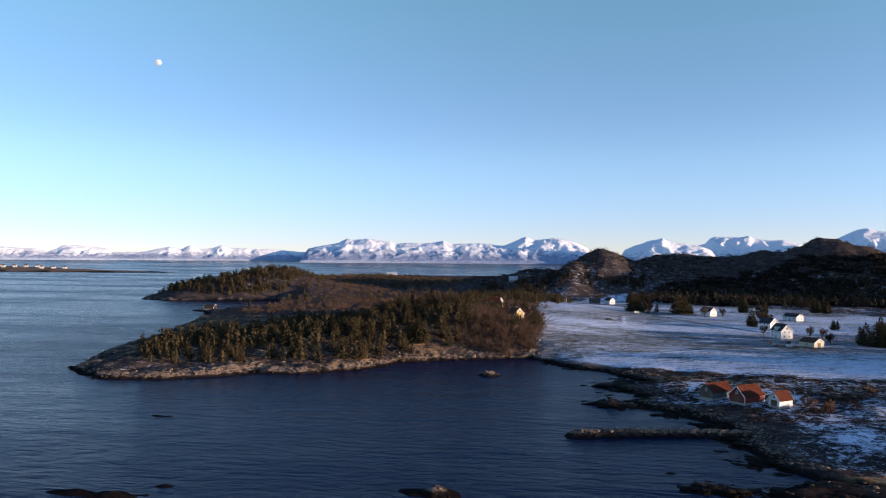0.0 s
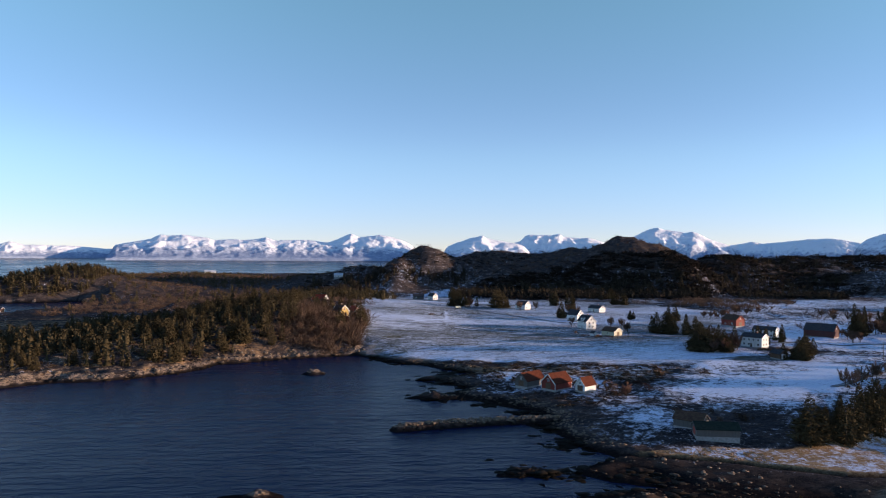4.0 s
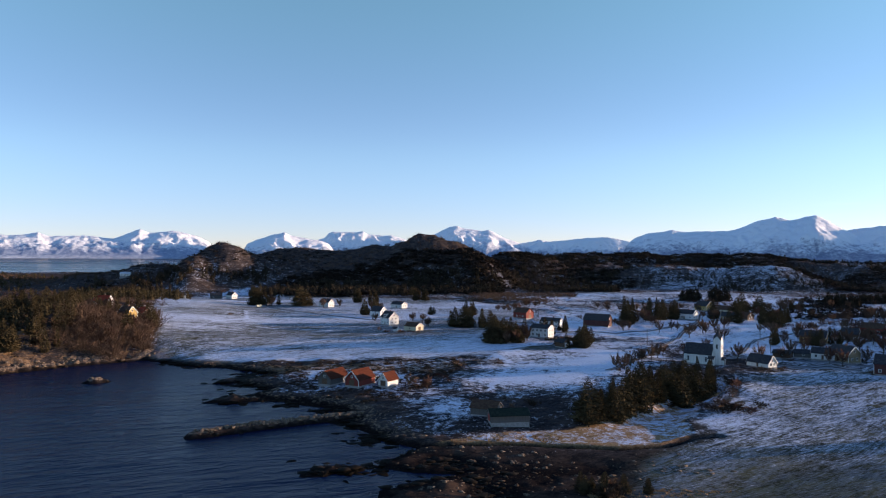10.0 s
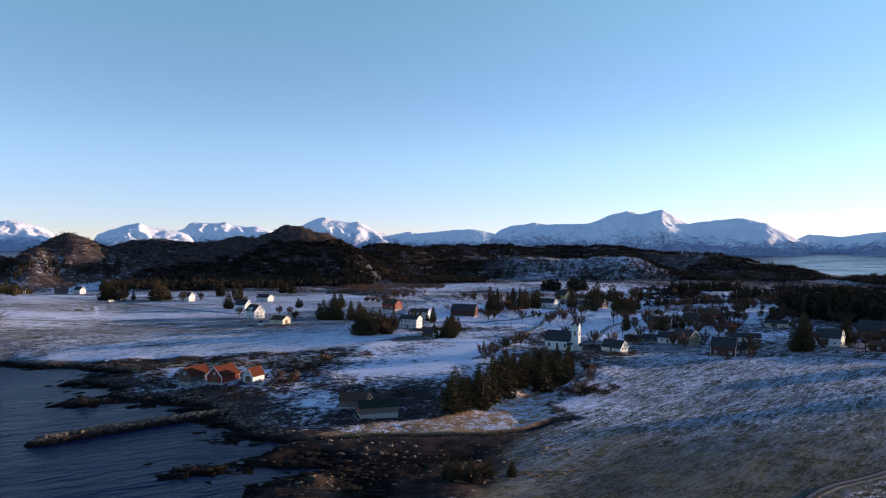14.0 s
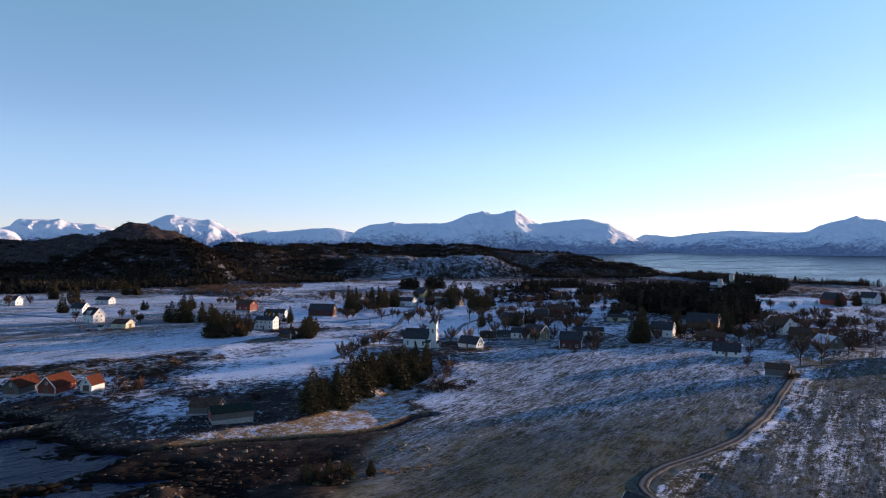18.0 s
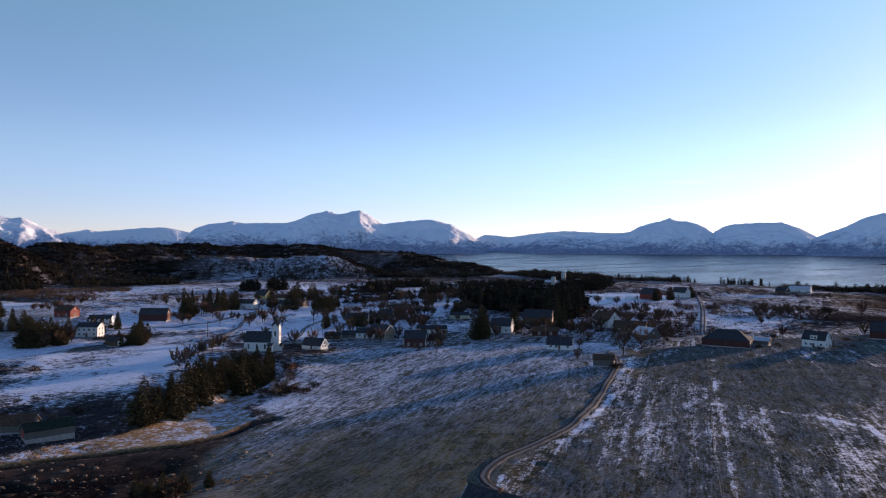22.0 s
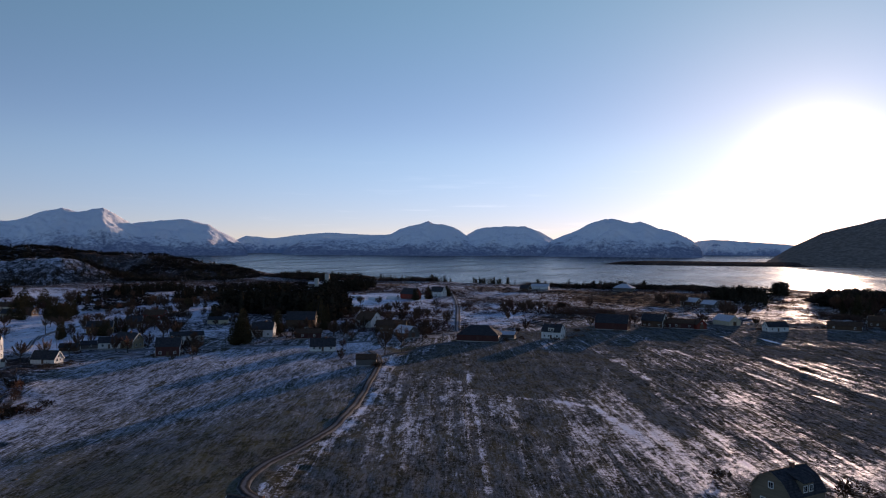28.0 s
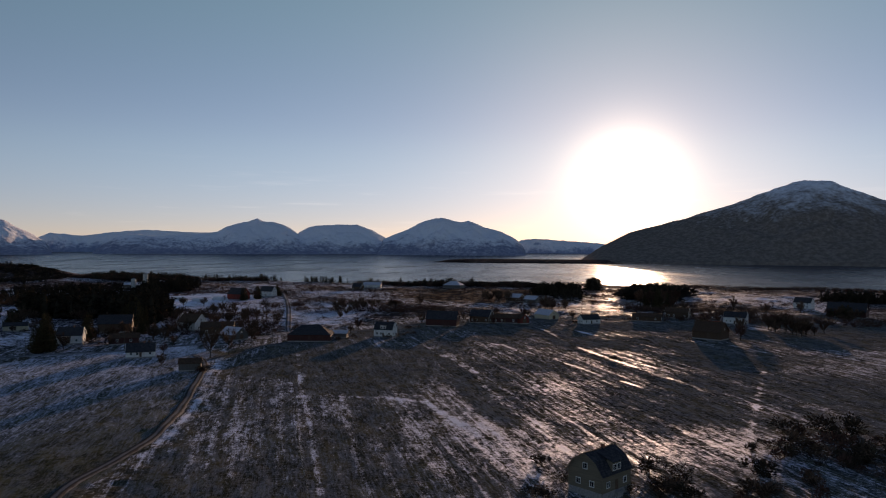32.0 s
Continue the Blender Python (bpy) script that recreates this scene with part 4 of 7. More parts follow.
def church(x, y, yaw):
    z = ground_at(x, y) + 0.3
    ob = thing("church", pose(x, y, z, 0, 0, yaw), "small white wooden church with a dark spired tower", "church")
    L, W, eave, top = 12.6, 7.8, 4.9, 9.4
    part("foundation", boxed(-L / 2, -W / 2 - 0.05, -2.5, L / 2 + 3.6, W / 2 + 0.05, 0.5), M_STONE, ob)
    part("nave_wall", prism([(-W / 2, 0.5), (W / 2, 0.5), (W / 2, eave), (0, top), (-W / 2, eave)], -L / 2, L / 2), W_WHITE, ob)
    for s in (-1, 1):
        k = 0.45 / math.hypot(W / 2, top - eave)
        part("roof_slope", slab((s * W / 2 * (1 + k), eave - (top - eave) * k), (0, top), -L / 2 - 0.35, L / 2 + 0.1, 0.2), R_DARK, ob)
        for i in range(3):
            add_window(ob, "t", -4.3 + 4.0 * i, s * (W / 2 + 0.03), 2.6, 0 if s < 0 else 180)
        part("corner_board", boxed(-L / 2 - 0.1, s * W / 2 - 0.1, 0.5, -L / 2 + 0.1, s * W / 2 + 0.1, eave), M_TRIM, ob)
    # tower at the west end
    tx, tw, th = L / 2 + 1.7, 1.75, 11.4
    tower = part("tower", boxed(tx - tw, -tw, 0.5, tx + tw, tw, th), W_WHITE, ob)
    bm = bmesh.new()
    for a, b, c, d in (((-tw, -tw), (tw, -tw), 0, -1), ((tw, -tw), (tw, tw), 1, 0), ((tw, tw), (-tw, tw), 0, 1), ((-tw, tw), (-tw, -tw), -1, 0)):
        bm.faces.new([bm.verts.new((tx + a[0], a[1], th)), bm.verts.new((tx + b[0], b[1], th)), bm.verts.new((tx + c * tw, d * tw, th + 2.0)), ][:3])
    part("tower_gable", bm, W_WHITE, tower)
    bm = bmesh.new()
    tip = bm.verts.new((tx, 0, th + 6.4))
    ring = []
    for i in range(8):
        a = radians(45 * i)
        r, zz = (1.42 * tw, th + 0.1) if i % 2 else (1.02 * tw, th + 2.1)
        ring.append(bm.verts.new((tx + r * math.cos(a), r * math.sin(a), zz)))
    mid = [bm.verts.new((tx + 0.62 * math.cos(radians(45 * i)), 0.62 * math.sin(radians(45 * i)), th + 3.4)) for i in range(8)]
    for i in range(8):
        j = (i + 1) % 8
        bm.faces.new((ring[i], ring[j], mid[j], mid[i]))
        bm.faces.new((mid[i], mid[j], tip))
    part("spire", bm, R_DARK, tower, "dark pointed spire")
    part("cross", box(boxed(tx - 0.04, -0.04, th + 6.3, tx + 0.04, 0.04, th + 7.5), tx - 0.04, -0.35, th + 6.95, tx + 0.04, 0.35, th + 7.05), M_METAL, tower)
    for s in (-1, 1):
        add_window(ob, "t", tx, s * (tw + 0.03), 8.6, 0 if s < 0 else 180)
        part("corner_board", boxed(tx + tw - 0.1, s * tw - 0.1, 0.5, tx + tw + 0.1, s * tw + 0.1, th), M_TRIM, ob)
    add_window(ob, "t", tx + tw + 0.03, 0, 8.6, 90)
    add_window(ob, "s", tx + tw + 0.03, 0, 5.2, 90)
    part("porch", prism([(-1.3, 0.3), (1.3, 0.3), (1.3, 2.7), (0, 3.7), (-1.3, 2.7)], tx + tw, tx + tw + 1.3), W_WHITE, ob)
    for s in (-1, 1):
        part("porch_roof", slab((s * 1.6, 2.5), (0, 3.75), tx + tw, tx + tw + 1.6, 0.12), R_DARK, ob)
    part("door", boxed(tx + tw + 1.28, -0.7, 0.3, tx + tw + 1.36, 0.7, 2.5), M_DOOR, ob)
    part("sacristy", prism([(-W / 2 - 1.9, 0.3), (-W / 2 + 0.1, 0.3), (-W / 2 + 0.1, 4.2), (-W / 2 - 1.9, 3.2)], L / 2 - 1.2, L / 2 + 1.4), W_WHITE, ob)
    part("sacristy_roof", slab((-W / 2 - 2.2, 3.1), (-W / 2 + 0.1, 4.3), L / 2 - 1.4, L / 2 + 1.6, 0.12), R_DARK, ob)
    return ob
# ---- plants ----
def leafy(name, dark, light, rough=0.85):
    k = Mat(name, rough, spec=0.0)
    tint = k.n("ShaderNodeNewGeometry").outputs["Random Per Island"]
    c = k.mix(k.ramp(tint, 0.0, 1.0), dark, light)
    c = k.mix(k.ramp(k.rand(), 0.0, 1.0, 0, 0.45), c, tuple(v * 0.6 for v in dark))
    k.set("Base Color", c)
    return k.m


M_NEEDLE = leafy("spruce_needles", (0.056, 0.044, 0.025), (0.104, 0.077, 0.040))
M_NEEDLE_FAR = leafy("far_spruce_needles", (0.030, 0.025, 0.018), (0.064, 0.048, 0.032))
M_TWIG = leafy("bare_brown_twigs", (0.090, 0.058, 0.042), (0.21, 0.135, 0.094))
M_TWIG_RED = leafy("reddish_bare_twigs", (0.075, 0.042, 0.034), (0.17, 0.096, 0.070))
M_HEATH = leafy("dark_scrub", (0.038, 0.029, 0.022), (0.105, 0.072, 0.048))
M_UNDER = leafy("dark_undergrowth", (0.028, 0.023, 0.020), (0.060, 0.045, 0.036))
M_REED = leafy("dry_reed_straw", (0.27, 0.155, 0.080), (0.50, 0.33, 0.17))
M_BARK = plain("dark_bark", (0.065, 0.048, 0.036), 0.9, 0.4, 5)


class Soup:
    """Collects loose triangles and quads for one mesh."""

    def __init__(self):
        self.v, self.f = [], []

    def tri(self, a, b, c):
        i = len(self.v)
        self.v += [a, b, c]
        self.f.append((i, i + 1, i + 2))

    def poly(self, pts, faces):
        i = len(self.v)
        self.v += pts
        self.f += [tuple(i + j for j in f) for f in faces]

    def mesh(self, name, material):
        me = bpy.data.meshes.new(name)
        me.from_pydata([tuple(p) for p in self.v], [], self.f)
        me.materials.append(material)
        return me


def tube(soup, a, b, ra, rb, n=5):
    a, b = Vector(a), Vector(b)
    d = (b - a).normalized()
    u = d.orthogonal().normalized()
    w = d.cross(u)
    pts = [tuple(a + (u * math.cos(6.2832 * i / n) + w * math.sin(6.2832 * i / n)) * ra) for i in range(n)]
    pts += [tuple(b + (u * math.cos(6.2832 * i / n) + w * math.sin(6.2832 * i / n)) * rb) for i in range(n)]
    soup.poly(pts, [(i, (i + 1) % n, n + (i + 1) % n, n + i) for i in range(n)])


def bough(soup, root, ang, length, drop, width, rnd):
    """One drooping spruce bough: a thick, tapered, bent blade with side sprays."""
    ca, sa = math.cos(ang), math.sin(ang)
    r = Vector(root)
    mid = r + Vector((ca * length * 0.55, sa * length * 0.55, -drop * 0.35))
    tip = r + Vector((ca * length, sa * length, -drop))
    side = Vector((-sa, ca, 0)) * width
    up = Vector((0, 0, width * 0.7))
    pts = [r, mid + side, mid - side, mid + up, mid - up * 0.9, tip]
    soup.poly([tuple(p) for p in pts], [(0, 1, 3), (0, 3, 2), (0, 4, 1), (0, 2, 4), (5, 3, 1), (5, 2, 3), (5, 1, 4), (5, 4, 2)])
    for sgn in (-1, 1):
        q = r + (mid - r) * rnd.uniform(0.6, 1.2)
        e = q + side * sgn * rnd.uniform(1.6, 2.4) + Vector((ca, sa, 0)) * length * 0.28 - Vector((0, 0, drop * 0.3))
        soup.tri(tuple(q + up * 0.3), tuple(q - up * 0.5 + Vector((ca, sa, 0)) * 0.15 * length), tuple(e))


def conifer_meshes(seed, h=9.0, spread=0.22, whorls=15, bare=0.06):
    """A trunk, and a ragged crown: boughs in uneven whorls with many short sprays of needles round them."""
    rnd = random.Random(seed)
    trunk = Soup()
    tube(trunk, (0, 0, -0.8), (0, 0, h * 0.5), 0.022 * h, 0.014 * h)
    tube(trunk, (0, 0, h * 0.5), (0, 0, h * 0.97), 0.014 * h, 0.004 * h)
    crown = Soup()
    lean, p1, p2 = rnd.uniform(0, 6.28), rnd.uniform(0, 6.28), rnd.uniform(0, 6.28)

    def girth(f, a):
        lobes = 0.90 + 0.14 * math.sin(2 * a + 9 * f + p1) + 0.12 * math.sin(3 * a - 14 * f + p2)
        return spread * 1.15 * h * (1 - f) ** 0.85 * min(1.0, 0.55 + 2.6 * f) * lobes + 0.015 * h
    for i in range(whorls):
        f = min(max((i + rnd.uniform(-0.3, 0.3)) / (whorls - 1), 0), 1)
        z = h * (bare + (0.97 - bare) * f)
        a0 = rnd.uniform(0, 6.28)
        n = max(4, round(8 - 4 * f))
        for j in range(n):
            a = a0 + 6.283 * j / n + rnd.uniform(-0.3, 0.3)
            ln = girth(f, a) * rnd.uniform(0.7, 1.0)
            bough(crown, (0, 0, z), a, ln, ln * rnd.uniform(0.0, 0.35) - 0.3 * ln * f, ln * rnd.uniform(0.18, 0.28) + 0.04, rnd)
    for i in range(760):
        f = rnd.random() ** 1.25 * 0.98
        a = rnd.uniform(0, 6.283)
        r = girth(f, a) * rnd.uniform(0.55, 1.08)
        p = Vector((r * math.cos(a), r * math.sin(a), h * (bare + (0.985 - bare) * f) + rnd.uniform(-0.03, 0.03) * h))
        d = Vector((math.cos(a) + rnd.gauss(0, 0.5), math.sin(a) + rnd.gauss(0, 0.5), rnd.gauss(0.35, 0.5) + 0.8 * f)).normalized()
        s = rnd.uniform(0.040, 0.080) * h * (1.1 - 0.5 * f)
        w = d.cross(Vector((rnd.gauss(0, 1), rnd.gauss(0, 1), rnd.gauss(0, 1)))).normalized() * s * 0.30
        crown.tri(tuple(p - w), tuple(p + w), tuple(p + d * s))
    return trunk.mesh("trunk", M_BARK), crown.mesh("crown", M_NEEDLE)


def bare_tree_meshes(seed, h=7.0, material=None, twigs=1300):
    """A leafless tree: a leader and a fan of upward-bent limbs, with thin twigs all along them."""
    rnd = random.Random(seed)
    wood, twig = Soup(), Soup()
    top = Vector((rnd.gauss(0, 0.03), rnd.gauss(0, 0.03), 0.92)) * h
    tube(wood, (0, 0, -0.5), tuple(top * 0.45), 0.024 * h, 0.013 * h, 6)
    tube(wood, tuple(top * 0.45), tuple(top), 0.013 * h, 0.003 * h, 4)
    limbs = [(top * 0.5, top * 0.8, top)]
    for k in range(13):
        ang, lift = 2.4 * k + rnd.uniform(-0.4, 0.4), rnd.uniform(0.16, 0.52)
        out, ln = Vector((math.cos(ang), math.sin(ang), 0)), h * rnd.uniform(0.34, 0.54) * (1.15 - 0.8 * lift)
        a = top * lift
        b = a + (out * rnd.uniform(0.6, 0.95) + Vector((0, 0, 0.7))) * ln * 0.6
        c = b + (out * rnd.uniform(0.2, 0.6) + Vector((0, 0, 1.0))) * ln * 0.6
        tube(wood, tuple(a), tuple(b), 0.010 * h, 0.006 * h, 4)
        tube(wood, tuple(b), tuple(c), 0.006 * h, 0.002 * h, 3)
        limbs.append((a, b, c))
    for i in range(twigs):
        a, b, c = limbs[rnd.randrange(len(limbs))]
        u = rnd.uniform(0.35, 2.0)
        p, d = (a.lerp(b, u), b - a) if u < 1 else (b.lerp(c, u - 1), c - b)
        nd = (d.normalized() * 0.8 + Vector((rnd.gauss(0, 0.5), rnd.gauss(0, 0.5), rnd.gauss(0.2, 0.35)))).normalized()
        t = p + nd * rnd.uniform(0.08, 0.20) * h
        w = nd.orthogonal().normalized() * rnd.uniform(0.004, 0.009) * h
        twig.tri(tuple(p - w), tuple(p + w), tuple(t))
    return wood.mesh("trunk", M_BARK), twig.mesh("crown", material or M_TWIG)


def shrub_mesh(seed, h=2.0, material=None, n=260):
    """Many small upright leaves and twigs in uneven clumps."""
    rnd = random.Random(seed)
    s = Soup()
    clumps = [(rnd.gauss(0, 0.42) * h, rnd.gauss(0, 0.42) * h, rnd.uniform(0.25, 0.62) * h, rnd.uniform(0.24, 0.45) * h) for _ in range(6)]
    for i in range(n):
        cx, cy, cz, r = rnd.choice(clumps)
        d = Vector((rnd.gauss(0, 1), rnd.gauss(0, 1), rnd.gauss(0.2, 0.9))).normalized()
        p = Vector((cx, cy, cz)) + d * r * rnd.uniform(0.3, 1.0)
        p.z = max(p.z, -0.1)
        q = p + (d + Vector((0, 0, 0.5))).normalized() * rnd.uniform(0.10, 0.26) * h
        w = d.orthogonal().normalized() * rnd.uniform(0.03, 0.07) * h
        s.tri(tuple(p - w), tuple(p + w), tuple(q))
    for cx, cy, cz, r in clumps:
        tube(s, (cx * 0.3, cy * 0.3, -0.3), (cx, cy, cz), 0.02 * h, 0.01 * h, 4)
    return s.mesh("foliage", material or M_HEATH)


class Grove:
    """Kinds of trees, each built once; plant() sets a copy."""

    def __init__(self, name, category, label, meshes, group):
        self.kinds = []
        for trunk_me, crown_me in meshes:
            ob = thing(name, pose(0, 0, 0), label, category, group)
            child("trunk", trunk_me, ob)
            child("crown", crown_me, ob)
            self.kinds.append([ob, False])

    def plant(self, x, y, scale, turn, which, wide=1.0, sink=0.0):
        kind = self.kinds[which % len(self.kinds)]
        m = pose(x, y, ground_at(x, y) - sink, 0, 0, turn) @ Matrix.Diagonal((scale * wide, scale * wide, scale, 1))
        if not kind[1]:
            kind[0].matrix_basis = m
            kind[1] = True
            return kind[0]
        src = kind[0]
        made = src.copy()
        scene.collection.objects.link(made)
        made.matrix_basis = m
        for o in src.children:
            c = o.copy()
            scene.collection.objects.link(c)
            c.parent = made
        return made


def inside_points(poly, n, rnd, gap=3.0):
    """Scattered places in an outline, no two nearer than gap."""
    xs, ys = [p[0] for p in poly], [p[1] for p in poly]
    got, cells = [], {}
    for _ in range(n * 12):
        if len(got) >= n:
            break
        x, y = rnd.uniform(min(xs), max(xs)), rnd.uniform(min(ys), max(ys))
        if outline(poly, np.array([x]), np.array([y]))[0] < 0:
            continue
        c = (int(x // gap), int(y // gap))
        if any((x - px) ** 2 + (y - py) ** 2 < gap * gap for i in (-1, 0, 1) for j in (-1, 0, 1) for px, py in cells.get((c[0] + i, c[1] + j), ())):
            continue
        cells.setdefault(c, []).append((x, y))
        got.append((x, y))
    return got


def scatter(poly, n, rnd):
    """n places in an outline, fast, for woods that nobody could count."""
    xs, ys = [p[0] for p in poly], [p[1] for p in poly]
    g = np.random.RandomState(rnd)
    x, y = g.uniform(min(xs), max(xs), n * 6), g.uniform(min(ys), max(ys), n * 6)
    ok = outline(poly, x, y) > 0
    return x[ok][:n], y[ok][:n]


def spruce_template(rs, n=60):
    """A ragged conifer for far woods, 1 high: a dark core with sprays of needles, some narrow, some broad."""
    v, f = [], []
    broad, blunt = rs.uniform(0.20, 0.32), rs.uniform(0.62, 0.95)
    p1, p2 = rs.uniform(0, 6.28, 2)

    def girth(q, a):
        return broad * (1 - q) ** blunt * (0.8 + 0.25 * math.sin(2 * a + 8 * q + p1) + 0.15 * math.sin(3 * a - 11 * q + p2)) + 0.012
    for t in range(3):
        z0, i = 0.04 + 0.28 * t, len(v)
        v += [(girth(z0, k * 1.257) * 0.5 * math.cos(k * 1.257 + t), girth(z0, k * 1.257) * 0.5 * math.sin(k * 1.257 + t), z0) for k in range(5)] + [(0, 0, min(z0 + 0.46, 0.94))]
        f += [(i + k, i + (k + 1) % 5, i + 5) for k in range(5)]
    for _ in range(n):
        q, a = rs.uniform(0, 1) ** 1.2 * 0.95, rs.uniform(0, 6.283)
        r = girth(q, a) * rs.uniform(0.7, 1.1)
        p = np.array([r * math.cos(a), r * math.sin(a), 0.05 + 0.93 * q])
        d = np.array([math.cos(a) + rs.normal(0, 0.4), math.sin(a) + rs.normal(0, 0.4), rs.normal(0.4, 0.4) + 0.7 * q])
        d = d / np.linalg.norm(d) * rs.uniform(0.07, 0.15) * (1.15 - 0.6 * q)
        w = np.cross(d, rs.normal(0, 1, 3))
        w = w / np.linalg.norm(w) * rs.uniform(0.03, 0.055)
        i = len(v)
        v += [tuple(p - w), tuple(p + w), tuple(p + d)]
        f.append((i, i + 1, i + 2))
    return np.array(v), np.array(f)


def tuft_template(rs, n=34, flat=0.75):
    """A loose clump of twigs and leaves for far scrub, 1 high."""
    v, f = [], []
    for k in range(n):
        d = rs.normal(0, 1, 3)
        d[2] = abs(d[2]) * 0.9
        d /= np.linalg.norm(d)
        p = d * rs.uniform(0.15, 0.5) * np.array([1.0, 1.0, flat]) + np.array([0, 0, 0.25])
        q = p + d * rs.uniform(0.15, 0.38)
        w = np.cross(d, rs.normal(0, 1, 3))
        w = w / np.linalg.norm(w) * rs.uniform(0.06, 0.13)
        i = len(v)
        v += [p - w, p + w, q]
        f.append((i, i + 1, i + 2))
    return np.array(v), np.array(f)


def twig_template(rs, n=110):
    """A leafless birch or willow for thickets, 1 high: thin twigs that fan upward from a few stems."""
    v, f = [], []
    stems = [(rs.normal(0, 0.10), rs.normal(0, 0.10)) for _ in range(4)]
    for k in range(n):
        sx_, sy_ = stems[k % 4]
        lean = np.array([sx_ * 2.6 + rs.normal(0, 0.36), sy_ * 2.6 + rs.normal(0, 0.36), 1.0])
        lean /= np.linalg.norm(lean)
        t0 = rs.uniform(0.0, 0.62) if k > 6 else 0.0
        p = np.array([sx_, sy_, 0.0]) + lean * t0
        q = p + (lean + rs.normal(0, 0.22, 3)) * (rs.uniform(0.18, 0.42) if k > 6 else 0.75)
        w = np.cross(q - p, rs.normal(0, 1, 3))
        w = w / np.linalg.norm(w) * rs.uniform(0.005, 0.013)
        i = len(v)
        v += [p - w, p + w, q]
        f.append((i, i + 1, i + 2))
    return np.array(v), np.array(f)


def stone_template(rs):
    t = (1 + 5 ** 0.5) / 2
    v = np.array([(-1, t, 0), (1, t, 0), (-1, -t, 0), (1, -t, 0), (0, -1, t), (0, 1, t), (0, -1, -t), (0, 1, -t), (t, 0, -1), (t, 0, 1), (-t, 0, -1), (-t, 0, 1)]) / 1.9
    f = np.array([(0, 11, 5), (0, 5, 1), (0, 1, 7), (0, 7, 10), (0, 10, 11), (1, 5, 9), (5, 11, 4), (11, 10, 2), (10, 7, 6), (7, 1, 8), (3, 9, 4), (3, 4, 2), (3, 2, 6), (3, 6, 8), (3, 8, 9), (4, 9, 5), (2, 4, 11), (6, 2, 10), (8, 6, 7), (9, 8, 1)])
    v = v * rs.uniform(0.65, 1.3, (12, 1)) * np.array([1.25, rs.uniform(0.6, 1.1), rs.uniform(0.3, 0.7)])
    return v, f


def strewn(name, label, category, templates, x, y, z, size, material, seed, wide=None):
    """Many small pieces in one mesh, for what nobody could count."""
    rs = np.random.RandomState(seed)
    vs, fs, base = [], [], 0
    n = len(x)
    pick = rs.randint(0, len(templates), n)
    turn = rs.uniform(0, 6.283, n)
    wide = np.ones(n) if wide is None else wide
    for k, (tv, tf) in enumerate(templates):
        idx = np.where(pick == k)[0]
        if not len(idx):
            continue
        c, s = np.cos(turn[idx])[:, None], np.sin(turn[idx])[:, None]
        sw = (size[idx] * wide[idx])[:, None]
        px = (tv[None, :, 0] * c - tv[None, :, 1] * s) * sw + x[idx][:, None]
        py = (tv[None, :, 0] * s + tv[None, :, 1] * c) * sw + y[idx][:, None]
        pz = tv[None, :, 2] * size[idx][:, None] + z[idx][:, None]
        vs.append(np.stack([px, py, pz], -1).reshape(-1, 3))
        fs.append((tf[None] + (np.arange(len(idx)) * len(tv))[:, None, None] + base).reshape(-1, 3))
        base += len(idx) * len(tv)
    v, f = np.concatenate(vs), np.concatenate(fs)
    me = bpy.data.meshes.new(name)
    me.vertices.add(len(v))
    me.vertices.foreach_set("co", v.astype(np.float32).ravel())
    me.loops.add(f.size)
    me.loops.foreach_set("vertex_index", f.ravel().astype(np.int32))
    me.polygons.add(len(f))
    me.polygons.foreach_set("loop_start", np.arange(0, f.size, 3, dtype=np.int32))
    me.update(calc_edges=True)
    me.materials.append(material)
    return tagged(new(name, me), label, category, kind="stuff")
# ---- buildings ----
def bearing(az, turn=0.0):
    """Yaw of a ridge that runs across the line of sight at that azimuth, its right end turned nearer by turn."""
    return -az - turn


church(237, 262, bearing(42.5, 18))
house(165, 540, bearing(17, 40), 10, 8, 5.2, 3.6, W_WHITE, R_DARK, "white two-storey wooden house with a dark roof", storeys=2)
house(158, 490, bearing(18, 55), 11, 8, 5.6, 4.0, W_WHITE, R_GREY, "white farmhouse with a lit gable and grey roof", storeys=2, dormer=True)
house(161, 447, bearing(19.5, 38), 10, 8, 3.4, 2.2, W_CREAM, R_RUST, "cream garage with a rust-brown roof", "garage", "garage", wins=1, chimney=False, gate="right", door=False)
house(149, 448, bearing(18, 40), 3, 2.6, 2.1, 0.9, W_WHITE, R_GREY, "tiny white garden shed", "shed", "shed", wins=0, chimney=False, door=False, ends=0, base=0.2)
house(209, 620, bearing(18.7, 40), 13, 8, 3.6, 2.4, W_WHITE, R_DARK, "low white house with a dark roof", wins=3)
house(271, 496, bearing(28.7, 40), 13, 9, 4.8, 3.2, W_RED, R_RUST, "weathered red barn with a brown roof", "barn", "barn", wins=2, chimney=False, gate="right", door=False)
house(294, 428, bearing(34.7, 20), 18, 9.5, 4.6, 4.0, W_DARKRED, R_GREY, "dark red barn with a grey roof", "barn", "barn", wins=0, chimney=False, gate="left", door=False)
house(224, 386, bearing(30.2, 25), 12, 8.5, 6.0, 2.0, W_WHITE, R_GREY, "white two-storey house with a low grey roof", storeys=2, wins=4)
house(251, 420, bearing(31, 15), 13, 8, 5.2, 1.9, W_WHITE, R_GREY, "white house with a shallow grey roof", storeys=2, wins=4)
house(211, 341, bearing(32, 50), 7, 4.5, 3.0, 1.8, W_BROWN, R_DARK, "dark brown shed with a pale gable", "shed", "shed", wins=0, chimney=False, gate="right", door=False, gate_mat=M_TRIM)
